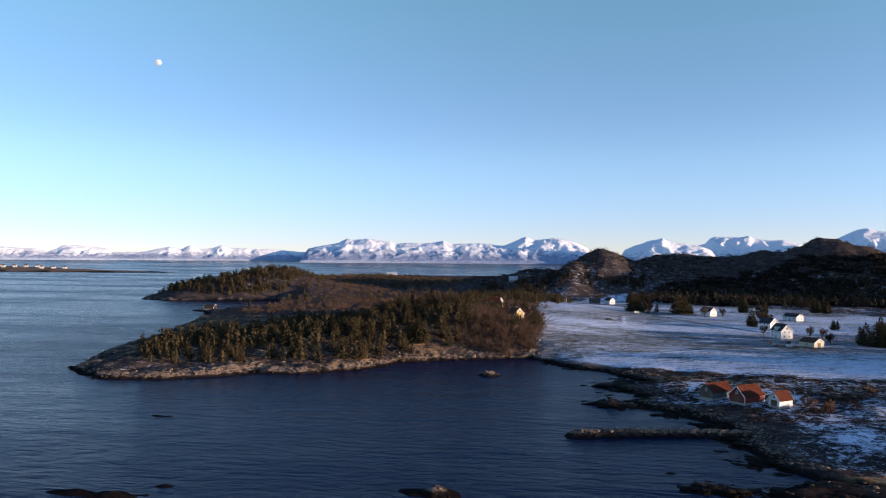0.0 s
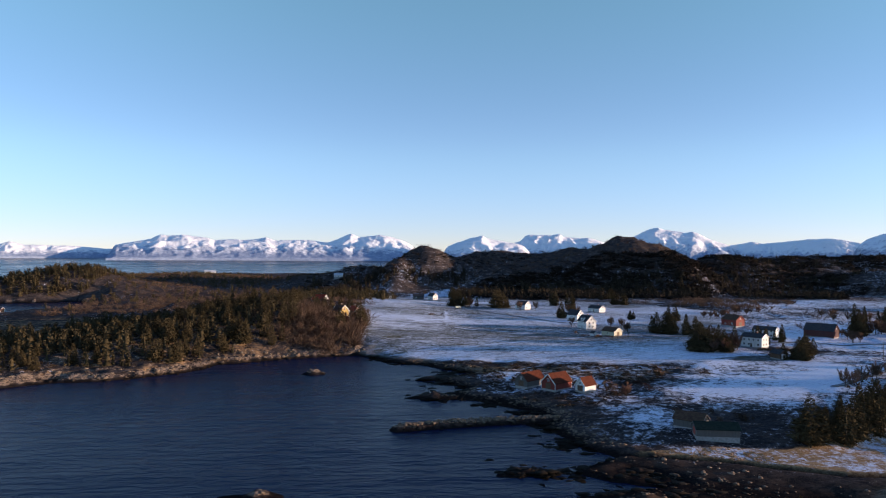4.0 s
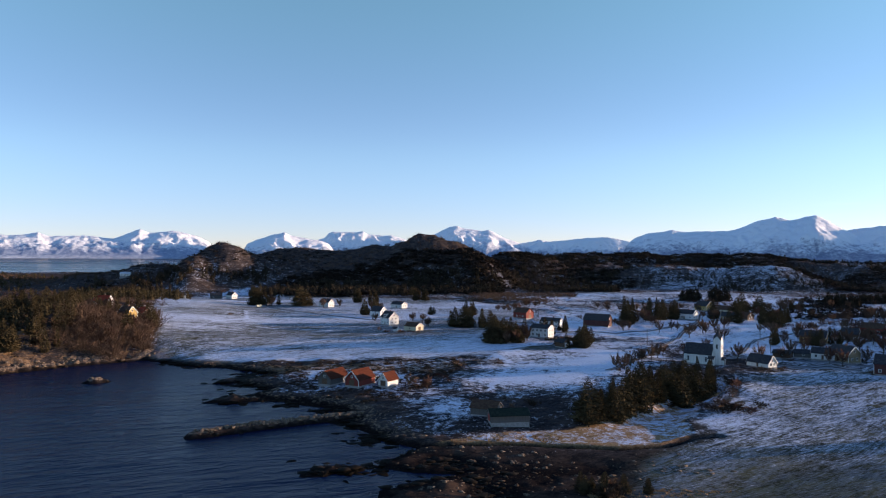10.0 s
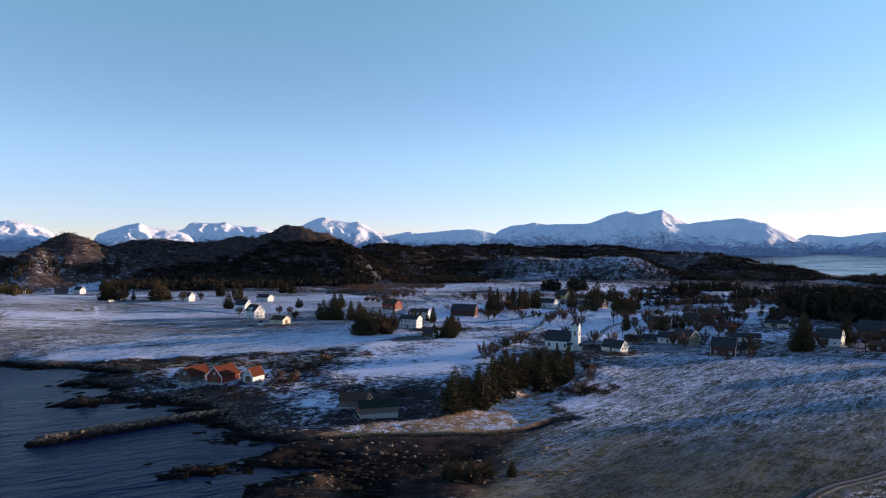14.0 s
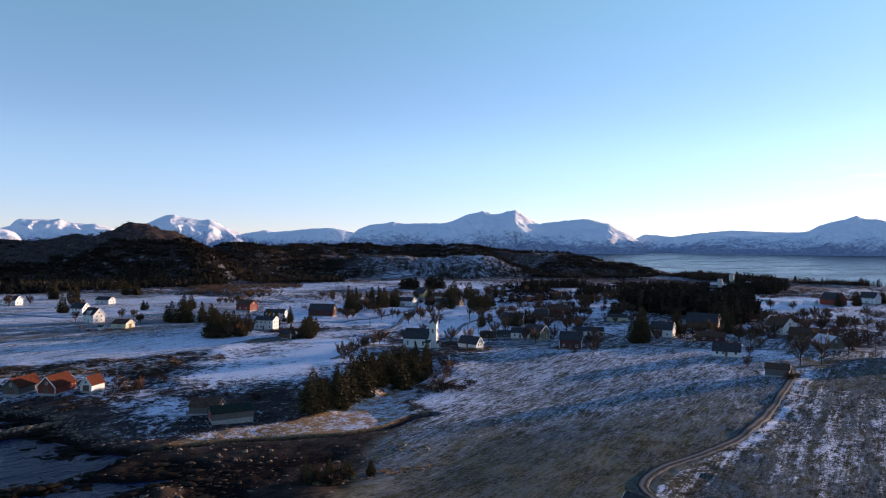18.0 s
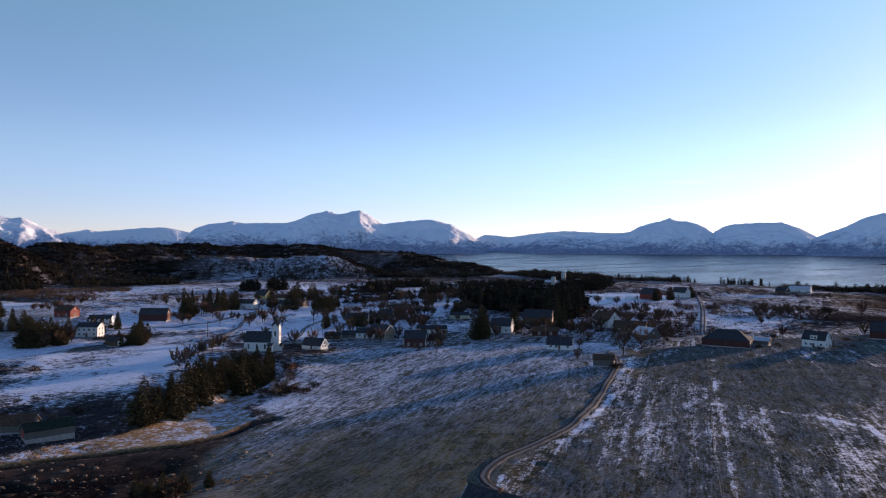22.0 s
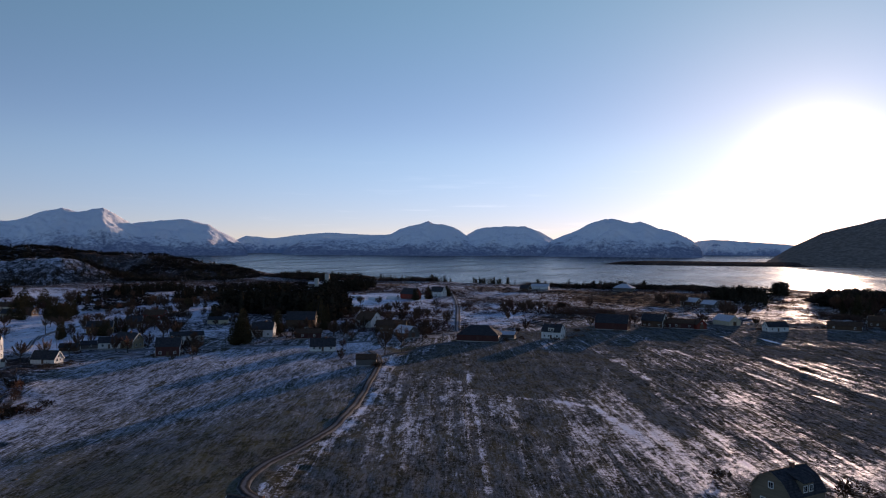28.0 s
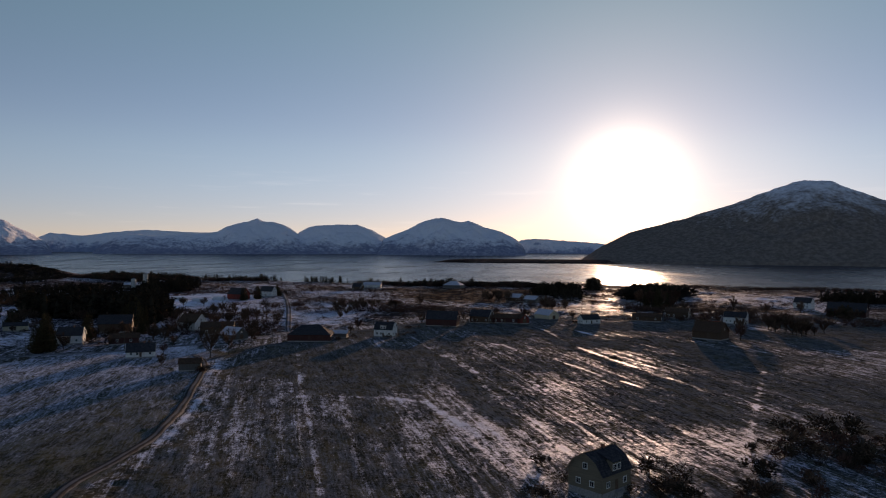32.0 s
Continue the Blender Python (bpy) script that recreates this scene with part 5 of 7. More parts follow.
house(146, 640, bearing(12.8, 40), 11, 8, 4.5, 3.2, W_WHITE, R_GREY, "white house beside bare trees", storeys=1)
house(19, 795, bearing(1.3, 5), 24, 9, 4.0, 2.6, W_WHITE, R_GREY, "long pale farm building at the field's far end", "farm building", "farm_building", wins=6)
house(77, 788, bearing(5.5, 50), 9, 7, 4.2, 3.0, W_WHITE, R_DARK, "small white house at the field's far end")
house(62, 800, bearing(4.6, 0), 12, 7, 3.6, 2.4, W_GREY, R_DARK, "grey shed at the field's far end", "shed", "shed", wins=2, chimney=False)
house(-36, 600, bearing(-3.5, 30), 11, 8, 5.0, 4.0, W_WHITE, R_RED, "white house with a red roof among bare trees", storeys=2)
house(-15, 478, bearing(-2.2, 55), 9, 7, 4.6, 3.6, W_YELLOW, R_RUST, "yellow house among bare trees", storeys=2)
house(-6, 505, bearing(-1.0, 55), 8, 7, 4.2, 3.4, W_PINK, R_RED, "pale red house among bare trees", storeys=1)
house(258, 246, bearing(46.6, 35), 11, 6, 2.5, 3.2, W_WHITE, R_DARK, "low white mortuary chapel with a steep dark roof", "chapel", "chapel", wins=1, chimney=False)
house(307, 254, bearing(50.6, 8), 10, 7, 3.4, 2.4, W_WHITE, R_DARK, "white bungalow with a dark roof", wins=3)
house(303, 262, bearing(49.5, 5), 9, 6, 2.5, 1.5, W_GREY, R_DARK, "low grey garage by the road", "garage", "garage", wins=1, chimney=False, gate="left", door=False)
house(293, 266, bearing(48.3, 15), 8, 5, 2.6, 1.4, W_BROWN, R_DARK, "low dark outbuilding by the road", "outbuilding", "outbuilding", wins=1, chimney=False, gate="left", door=False)
house(312, 247, bearing(51.8, 40), 12, 8, 4.6, 3.4, W_OCHRE, R_GREY, "ochre grey house with a grey roof behind a bare tree", storeys=2)
house(295, 211, bearing(54.6, 10), 11, 8, 5.0, 3.6, W_DARKRED, R_DARK, "dark red-brown house with white windows", storeys=2, wins=3)
house(340, 232, bearing(55.9, -3), 17, 7, 3.0, 1.8, W_WHITE, R_DARK, "long low white bungalow", wins=5)
house(358, 303, bearing(49.9, 10), 14, 8, 4.0, 3.2, W_YELLOW, R_DARK, "yellow house with a dark roof among young trees", wins=4)
house(387, 302, bearing(52.2, 5), 9, 7, 4.5, 3.2, W_BROWN, R_DARK, "small brown house by scrub", storeys=1)
house(432, 320, bearing(53.5, 25), 14, 8, 4.0, 3.0, W_RED, R_RUST, "red outbuilding behind bare scrub", "outbuilding", "outbuilding", wins=3, chimney=False)
house(366, 200, bearing(61.4, 15), 12, 8, 4.6, 3.8, W_WHITE, R_GREY, "white house with a steep grey roof beside bare trees", storeys=2)
house(428, 268, bearing(58.1, 5), 13, 6, 3.2, 1.8, W_CREAM, R_DARK, "cream shed by tall spruces", "shed", "shed", wins=2, chimney=False)
house(386, 442, bearing(41.2, 25), 14, 9, 4.6, 2.8, W_WHITE, R_GREY, "white house with a grey roof by a bend in the lane", storeys=1, wins=4)
house(462, 506, bearing(42.4, 45), 14, 10, 4.2, 4.2, W_YELLOW, R_GREY, "yellowish house with a broad lit gable", storeys=1)
house(452, 470, bearing(43.6, 30), 13, 9, 4.0, 3.0, W_CREAM, R_RUST, "cream house with a brown roof", wins=3)
house(416, 428, bearing(44.3, 20), 11, 8, 4.0, 2.8, W_OCHRE, R_GREY, "ochre house with a lit wall", wins=3)
house(436, 432, bearing(45.6, 40), 10, 7, 3.4, 2.6, W_BROWN, R_RUST, "brown outbuilding beside the houses", "outbuilding", "outbuilding", wins=1, chimney=False)
house(325, 145, bearing(66.1, 3), 12, 7.5, 2.9, 3.4, W_WHITE, R_DARK, "white cottage with a tall dark roof", "cottage", "cottage", wins=4)
house(293, 110, bearing(69.6, 5), 8.5, 6, 3.2, 1.6, W_GREY, R_RUST, "weathered dark shed beside the track", "shed", "shed", wins=0, chimney=False, gate="left", door=False)
house(417, 201, bearing(64.5, 10), 18, 10, 5.0, 4.6, W_BROWN, R_DARK, "dark brown barn under tall spruces", "barn", "barn", wins=0, chimney=False, gate="right", door=False)
house(366, 172, bearing(65.1, 3), 14, 7, 3.4, 2.0, W_DARKRED, R_RUST, "low dark red outbuilding under tall spruces", "outbuilding", "outbuilding", wins=2, chimney=False, door=False)
house(424, 158, bearing(69.9, 45), 14, 10, 5.0, 4.8, W_WHITE, R_RUST, "house with a brown roof behind two round bare trees", storeys=1)
house(410, 138, bearing(71.4, 8), 18, 9, 4.2, 2.6, W_BROWN, R_RUST, "long low brown outbuilding", "outbuilding", "outbuilding", wins=3, chimney=False, door=False)
house(383, 120, bearing(72.9, 50), 12, 9, 3.0, 3.4, W_GREY, R_SNOW, "low grey shed with a frosted roof", "shed", "shed", wins=0, chimney=False, door=False, gate="right")
house(388, 79, bearing(78.6, 10), 23, 13, 3.8, 4.8, W_DARKRED, R_DARK, "large dark red barn with a hipped slate roof", "barn", "barn", hip=True, wins=0, chimney=False, door=False)
house(684, 210, bearing(73.1, 40), 18, 11, 5.5, 5.5, W_RED, R_GREY, "red barn by the far road", "barn", "barn", wins=0, chimney=False, gate="right", door=False)
house(733, 194, bearing(75.3, 30), 14, 10, 5.5, 5.0, W_WHITE, R_GREY, "white house with a grey roof by the far road", storeys=2, wins=4)
house(408, 40, bearing(84.5, 20), 11, 8.5, 4.4, 3.8, W_WHITE, R_DARK, "white house with a dark mansard roof and dormer", gambrel=True, dormer=True, storeys=1, wins=4)
house(462, 8, bearing(89.1, 12), 20, 10, 4.6, 4.8, W_DARKRED, R_DARK, "large dark red barn at the edge of the tilled field", "barn", "barn", wins=0, chimney=False, gate="left", door=False)
house(482, -18, bearing(92.5, 20), 14, 9, 4.6, 4.0, W_BROWN, R_DARK, "brown house with a dark roof", storeys=1, wins=4)
house(482, -34, bearing(93.9, 5), 17, 7, 3.6, 2.4, W_DARKRED, R_RUST, "long low dark red outbuilding", "outbuilding", "outbuilding", wins=4, chimney=False)
house(480, -45, bearing(95.1, 60), 8, 6.5, 3.4, 2.6, W_RED, R_RUST, "small red shed with its gable to the field", "shed", "shed", wins=0, chimney=False, gate="right", door=False)
house(402, 65, bearing(81, 15), 8, 5, 2.4, 1.4, W_GREY, R_SNOW, "low grey shed with a frosted roof", "shed", "shed", wins=0, chimney=False, door=False, gate="left")
house(900, 105, bearing(83.3, 10), 22, 9, 4.0, 3.0, W_WHITE, R_SNOW, "white farm building with a frosted roof near the shore", "farm building", "farm_building", wins=4, chimney=False)
house(860, 118, bearing(82.2, 30), 12, 9, 4.0, 4.0, W_BROWN, R_DARK, "dark house in the heath", storeys=1)
house(925, 2, bearing(89.9, 20), 24, 16, 4.0, 5.0, W_GREY, R_SNOW, "wide grey barn with a hipped frosted roof", "barn", "barn", hip=True, wins=0, chimney=False, door=False)
house(683, -58, bearing(94.9, 40), 16, 9, 4.0, 3.4, W_BROWN, R_SNOW, "brown house with a frosted roof", wins=3)
house(660, -72, bearing(96.2, 40), 14, 9, 3.6, 3.0, W_GREY, R_SNOW, "grey outbuilding with a frosted roof", "outbuilding", "outbuilding", wins=2, chimney=False)
house(512, -66, bearing(97.3, 50), 16, 9, 3.4, 3.4, W_CREAM, R_SNOW, "cream shed with a frosted roof", "shed", "shed", wins=0, chimney=False, gate="right", door=False)
house(478, -90, bearing(100.6, -30), 13, 7, 3.4, 2.8, W_WHITE, R_DARK, "low white shed with a pale gable at the field's edge", "shed", "shed", wins=3, chimney=False)
house(497, -134, bearing(105.1, 5), 19, 8, 3.2, 2.2, W_BROWN, R_RUST, "long low brown shed", "shed", "shed", wins=3, chimney=False)
house(522, -163, bearing(107.3, 10), 16, 9, 4.4, 3.0, W_BROWN, R_RUST, "brown house with a rusty roof", wins=4)
house(402, -144, bearing(109.7, 25), 16, 11, 4.4, 5.2, W_BROWN, R_RUST, "large brown barn at the edge of the tilled field", "barn", "barn", wins=0, chimney=False, gate="left", door=False)
house(440, -158, bearing(109.8, 10), 9, 6, 3.6, 2.4, W_RED, R_RED, "small red-roofed shed behind the barn", "shed", "shed", wins=0, chimney=False, gate="left", door=False)
house(483, -190, bearing(111.5, 12), 14, 8.5, 4.8, 3.2, W_WHITE, R_DARK, "white house with dark window panes and two chimneys", storeys=2, wins=5)
house(540, -296, bearing(118.7, 10), 26, 13, 4.6, 6.0, W_DARKRED, R_DARK, "long dark barn with a tall roof", "barn", "barn", wins=0, chimney=False, gate="left", door=False)
house(615, -300, bearing(116.2, 20), 14, 9, 5.5, 4.0, W_WHITE, R_GREY, "white house far back among scrub", storeys=2)
# the near house with a mansard roof, and a roof under the camera's turn
house(152, -31, bearing(101.4, -54), 10.0, 8.6, 5.0, 3.8, W_BEIGE, R_DARK, "beige two-storey house with a mansard roof and cellar windows", gambrel=True, dormer=True, storeys=2, wins=3, ends=2, base=1.3, trim=W_BEIGE)
house(111, 62, bearing(61.5, 35), 11, 8, 4.8, 4.0, W_GREY, R_DARK, "grey house with a dark blue-grey roof", storeys=2)
# boathouses on the shore
for bx, by, az, L, W, e, r, wl, rf, lab in ((70, 293, 13.3, 12, 6.2, 2.9, 2.9, W_GREY, R_ORANGE, "grey boathouse with an orange tiled roof"),
                                            (79, 284, 15.4, 11, 7.0, 3.0, 3.5, W_RED, R_ORANGE, "red boathouse with white edges and an orange tiled roof"),
                                            (89, 277, 17.9, 7, 4.6, 2.7, 2.9, W_WHITE, R_ORANGE, "small white boathouse with an orange roof")):
    house(bx, by, bearing(az, -52), L, W, e, r, wl, rf, lab, "boathouse", "boathouse", wins=0, chimney=False, gate="left", door=False, group="boathouses", ends=1, trim=M_TRIM if wl is W_RED else wl)
house(107, 206, bearing(27.4, -14), 12.5, 6.5, 2.7, 1.5, W_GREY, R_GREEN, "grey shed with a dull green roof and a red door", "shed", "shed", wins=0, chimney=False, gate="left", door=False, gate_mat=M_REDTRIM)
house(104, 216, bearing(26.1, 20), 9, 6, 2.8, 2.0, W_GREY, R_RUST, "weathered grey hut behind the green-roofed shed", "hut", "hut", wins=0, chimney=False, gate="left", door=False)
# far farms
house(-341, 706, bearing(-25.9, 30), 11, 7, 3.0, 2.0, W_BROWN, R_DARK, "dark wooden boathouse at the tip of the far shore", "boathouse", "boathouse", wins=0, chimney=False, gate="left", door=False, group="boathouses", ends=1)
for fx, fy, lab in [(-2010 + 37 * i, 2262 + 9 * (i * 5 % 4), "small white house on the far low island") for i in range(11)]:
    house(fx, fy, bearing(-40, 20), 12, 8, 5.0, 4.0, W_WHITE, R_RUST, lab, wins=2, chimney=False)
house(-415, 1990, bearing(-11.6, 5), 30, 10, 4, 4, W_WHITE, R_SNOW, "long white farm building on the far shore", "farm building", "farm_building", wins=4)
house(-36, 1040, bearing(-2, 5), 12, 8, 3.4, 2.4, W_WHITE, R_SNOW, "white house at the foot of the rocky hill", wins=3)
house(884, 384, bearing(66.5, 2), 58, 14, 3.4, 2.4, W_GREY, R_SNOW, "long white-roofed farm hall with silos beside it", "farm hall", "farm_hall", wins=0, chimney=False, door=False)
house(884, 368, bearing(67.3, 60), 14, 10, 4.5, 3.6, W_WHITE, R_SNOW, "white farmhouse by the silos", wins=2)


def silo(x, y, h, r):
    ob = thing("silo", pose(x, y, ground_at(x, y), 0, 0, 0), "tall pale concrete farm silo", "silo", "silos")
    s = Soup()
    tube(s, (0, 0, -1), (0, 0, h), r, r, 16)
    child("body", s.mesh("body", M_CONCRETE), ob)
    c = Soup()
    tube(c, (0, 0, h), (0, 0, h + 0.8), r * 1.05, r * 0.2, 16)
    child("cap", c.mesh("cap", M_METAL), ob)


silo(868, 382, 17, 3.0)
silo(862, 394, 12, 3.0)


def tunnel(x, y, yaw, L, r):
    ob = thing("poly_tunnel", pose(x, y, ground_at(x, y), 0, 0, yaw), "pale film-covered growing tunnel", "greenhouse", "growing tunnels")
    pts = [(r * math.cos(radians(a)), r * 0.8 * math.sin(radians(a))) for a in range(0, 181, 15)]
    part("film", prism([(r, -0.5)] + pts + [(-r, -0.5)], -L / 2, L / 2), M_PLASTIC, ob)
    for e in (-1, 1):
        part("end_frame", boxed(e * (L / 2 + 0.02), -0.8, 0, e * (L / 2 + 0.1), 0.8, 2.0), M_METAL, ob)


tunnel(672, 224, bearing(71.6, 60), 16, 4.0)
tunnel(662, 240, bearing(70.1, 60), 16, 3.6)
tunnel(672, 262, bearing(68.7, 60), 14, 3.2)


# ---- roads and tracks ----
def spline(pts, step=3.0):
    out = []
    P = [Vector(p) for p in pts]
    P = [P[0] * 2 - P[1]] + P + [P[-1] * 2 - P[-2]]
    for a, b, c, d in zip(P, P[1:], P[2:], P[3:]):
        n = max(2, int((c - b).length / step))
        for i in range(n):
            t = i / n
            out.append(0.5 * ((2 * b) + (c - a) * t + (2 * a - 5 * b + 4 * c - d) * t * t + (3 * b - a - 3 * c + d) * t ** 3))
    return out + [P[-2]]


def road_material(name, bed, rut, snowy):
    k = Mat(name, 0.85, spec=0.05)
    a = k.attr("across")
    fine = k.noise(1.2, 5, 0.65)
    long_n = k.noise(0.3, 4, 0.6)
    lane = k.math("ABSOLUTE", k.math("SUBTRACT", k.math("ABSOLUTE", a), 0.48))
    c = k.mix(k.ramp(fine, 0.3, 0.7), bed, tuple(v * 1.6 for v in bed))
    edge = k.ramp(k.math("ADD", lane, k.math("MULTIPLY", k.math("SUBTRACT", long_n, 0.5), 0.5)), 0.16, 0.34, 0, snowy)
    c = k.mix(k.ramp(lane, 0.0, 0.22, 0.8, 0), c, rut)
    c = k.mix(edge, c, (0.62, 0.65, 0.70))
    k.set("Base Color", c)
    k.bump(fine, 0.05, 0.6)
    return k.m


M_TRACK = road_material("gravel_track", (0.040, 0.037, 0.036), (0.024, 0.022, 0.022), 0.15)
M_ROAD = road_material("grey_village_road", (0.075, 0.075, 0.080), (0.050, 0.050, 0.055), 0.35)


def ribbon(name, pts, width, material, label, lift=0.32):
    LANES.append((pts, width))
    c = spline(pts)
    n = len(c)
    cols = 7
    d = [(c[min(i + 1, n - 1)] - c[max(i - 1, 0)]).normalized() for i in range(n)]
    u = np.linspace(-1, 1, cols)
    x = np.array([[c[i].x - d[i].y * w * width / 2 for w in u] for i in range(n)])
    y = np.array([[c[i].y + d[i].x * w * width / 2 for w in u] for i in range(n)])
    z = land(x, y)
    z = np.maximum(z, z.mean(axis=1, keepdims=True)) + lift
    z[:, 0] -= 0.6
    z[:, -1] -= 0.6
    ob = new(name, sheet(name, x, y, z, material, dict(across=np.tile(u, (n, 1)))))
    return tagged(ob, label, "road", kind="structure")


ribbon("road", [(128, 55), (131, 68), (136, 78), (142, 82), (155, 84), (175, 82.5), (197, 83), (229, 89), (263, 97), (298, 106), (316, 113), (330, 122)], 3.4, M_TRACK, "gravel farm track with snow along its middle")
ribbon("road", [(274, 275), (290, 262), (305, 247), (314, 228), (318, 205), (330, 182), (345, 160), (360, 145), (373, 128), (392, 113), (426, 101), (440, 104), (522, 123), (625, 148), (777, 190), (840, 222), (960, 290)], 4.6, M_ROAD, "narrow village road with patches of snow")
ribbon("road", [(274, 272), (262, 268), (250, 276), (232, 283), (217, 284)], 3.6, M_ROAD, "narrow lane to the church")
ribbon("road", [(187, 264), (217, 284), (254, 314), (299, 352), (332, 382), (369, 413), (400, 445), (426, 472), (456, 491), (500, 540)], 3.6, M_ROAD, "lane between snowy fields")
ribbon("road", [(267, 273), (294, 292), (320, 314), (341, 327), (362, 336), (400, 342)], 3.2, M_ROAD, "lane beside the church")
ribbon("pavement", [(262, 252), (276, 246), (290, 240), (300, 228)], 9.0, M_ROAD, "dark parking place beside the chapel")
ribbon("road", [(60, 790), (94, 720), (98, 634), (112, 596), (133, 558), (152, 526), (172, 510), (195, 473), (216, 447), (236, 405), (262, 400), (300, 390), (367, 412)], 3.6, M_ROAD, "road along the snowy field")
ribbon("road", [(316, 113), (345, 100), (372, 92), (430, 62), (470, 25), (500, -15), (505, -60), (490, -110), (520, -150), (560, -210)], 3.4, M_TRACK, "farm road past the barns")

# ---- parked vans at the far end of the field ----
def van(x, y, yaw, paint, label):
    z = ground_at(x, y)
    ob = thing("parked_van", pose(x, y, z + 0.2, 0, 0, yaw), label, "van", "parked vans")
    part("body", prism([(-0.95, 0.35), (0.95, 0.35), (0.95, 1.3), (0.80, 2.1), (-0.80, 2.1), (-0.95, 1.3)], -2.6, 1.7), paint, ob)
    part("bonnet", prism([(-0.93, 0.35), (0.93, 0.35), (0.90, 1.15), (-0.90, 1.15)], 1.7, 2.6), paint, ob)
    part("windscreen", boxed(1.68, -0.75, 1.25, 1.74, 0.75, 1.95), M_GLASS, ob)
    for u in (-1.7, 1.7):
        for v in (-0.98, 0.98):
            w = Soup()
            tube(w, (u, v - 0.11, 0.35), (u, v + 0.11, 0.35), 0.36, 0.36, 14)
            wheel = child("wheel", w.mesh("wheel", M_TYRE), ob)
            part("hub", boxed(u - 0.14, v - 0.13, 0.21, u + 0.14, v + 0.13, 0.49), M_METAL, wheel)


M_TYRE = plain("tyre_rubber", (0.02, 0.02, 0.02), 0.8, 0.2)
van(86, 640, 20, plain("cream_car_paint", (0.62, 0.58, 0.42), 0.35, 0.05), "cream van parked beside the snowy field")
van(96, 650, 25, plain("dark_car_paint", (0.04, 0.04, 0.05), 0.3, 0.05), "dark van parked beside the road")

# ---- poles and fences ----
def pole(x, y, h=9.0):
    ob = thing("utility_pole", pose(x, y, ground_at(x, y), 0, 0, random.uniform(0, 180)), "tarred wooden utility pole with a crossarm", "pole", "utility poles")
    s = Soup()
    tube(s, (0, 0, -1), (0, 0, h), 0.16, 0.11, 8)
    child("post", s.mesh("post", M_POLE), ob)
    part("crossarm", boxed(-0.9, -0.06, h - 0.7, 0.9, 0.06, h - 0.55), M_POLE, ob)
    for u in (-0.8, 0, 0.8):
        part("insulator", boxed(u - 0.05, -0.05, h - 0.55, u + 0.05, 0.05, h - 0.3), M_CONCRETE, ob)


for px, py in ((289, 739), (205, 773), (349, 164), (320, 196), (347, 332), (351, 336), (296, 720), (306, 222), (372, 96), (404, 84), (170, 610), (236, 437), (260, 330), (480, 112), (565, 135), (482, -196), (505, -90), (300, 280)):
    pole(px, py)


def fence(pts, gap, label):
    c = spline(pts, gap)
    ob = thing("fence", pose(c[0].x, c[0].y, ground_at(c[0].x, c[0].y)), label, "fence")
    o = Vector((c[0].x, c[0].y, ground_at(c[0].x, c[0].y)))
    s = Soup()
    tube(s, (0, 0, -0.5), (0, 0, 1.25), 0.06, 0.05, 5)
    post = s.mesh("post", M_POLE)
    last = None
    wires = Soup()
    for p in c:
        g = Vector((p.x, p.y, ground_at(p.x, p.y)))
        child("post", post, ob, pose(*(g - o)))
        if last is not None:
            for hz in (0.55, 1.1):
                tube(wires, last - o + Vector((0, 0, hz)), g - o + Vector((0, 0, hz)), 0.02, 0.02, 3)
        last = g
    child("wire", wires.mesh("wire", M_METAL), ob)


fence([(364, 85), (306, 70), (248, 56), (186, 41), (149, 31), (128, 26)], 4.0, "post and wire fence across the tilled field")
fence([(190, 246), (206, 232), (222, 240), (236, 240)], 2.5, "low wooden churchyard fence")
fence([(150, 452), (138, 446), (150, 436), (166, 436)], 3.0, "garden fence round the white farmhouse")

# ---- trees ----
rnd = random.Random(11)
SPRUCE = Grove("spruce_tree", "tree", "dark green spruce with drooping boughs", [conifer_meshes(s, 9.0, sp, w, b) for s, sp, w, b in ((1, 0.22, 15, 0.06), (2, 0.36, 15, 0.03), (3, 0.19, 16, 0.08), (4, 0.24, 13, 0.04), (5, 0.44, 14, 0.02), (6, 0.21, 15, 0.10))], "spruces")
BARE = Grove("bare_tree", "tree", "bare brown broad-leaved tree in winter", [bare_tree_meshes(s) for s in (21, 22, 23, 24)] + [bare_tree_meshes(25, 7.0, M_TWIG_RED)], "bare trees")


def shrub_kind(seed, mat, label):
    ob = thing("shrub", pose(0, 0, -50), label, "shrub", "shrubs")
    child("foliage", shrub_mesh(seed, 2.0, mat), ob)
    return [ob, False]


SHRUBS = Grove("shrub", "shrub", "dense dark winter shrub beside the field", [], "shrubs")
SHRUBS.kinds = [shrub_kind(31, M_HEATH, "dense dark winter shrub beside the field"), shrub_kind(32, M_TWIG, "bare brown shrub with thin twigs"), shrub_kind(33, M_TWIG_RED, "reddish bare shrub with thin twigs"), shrub_kind(34, M_HEATH, "dense dark winter shrub beside the field")]

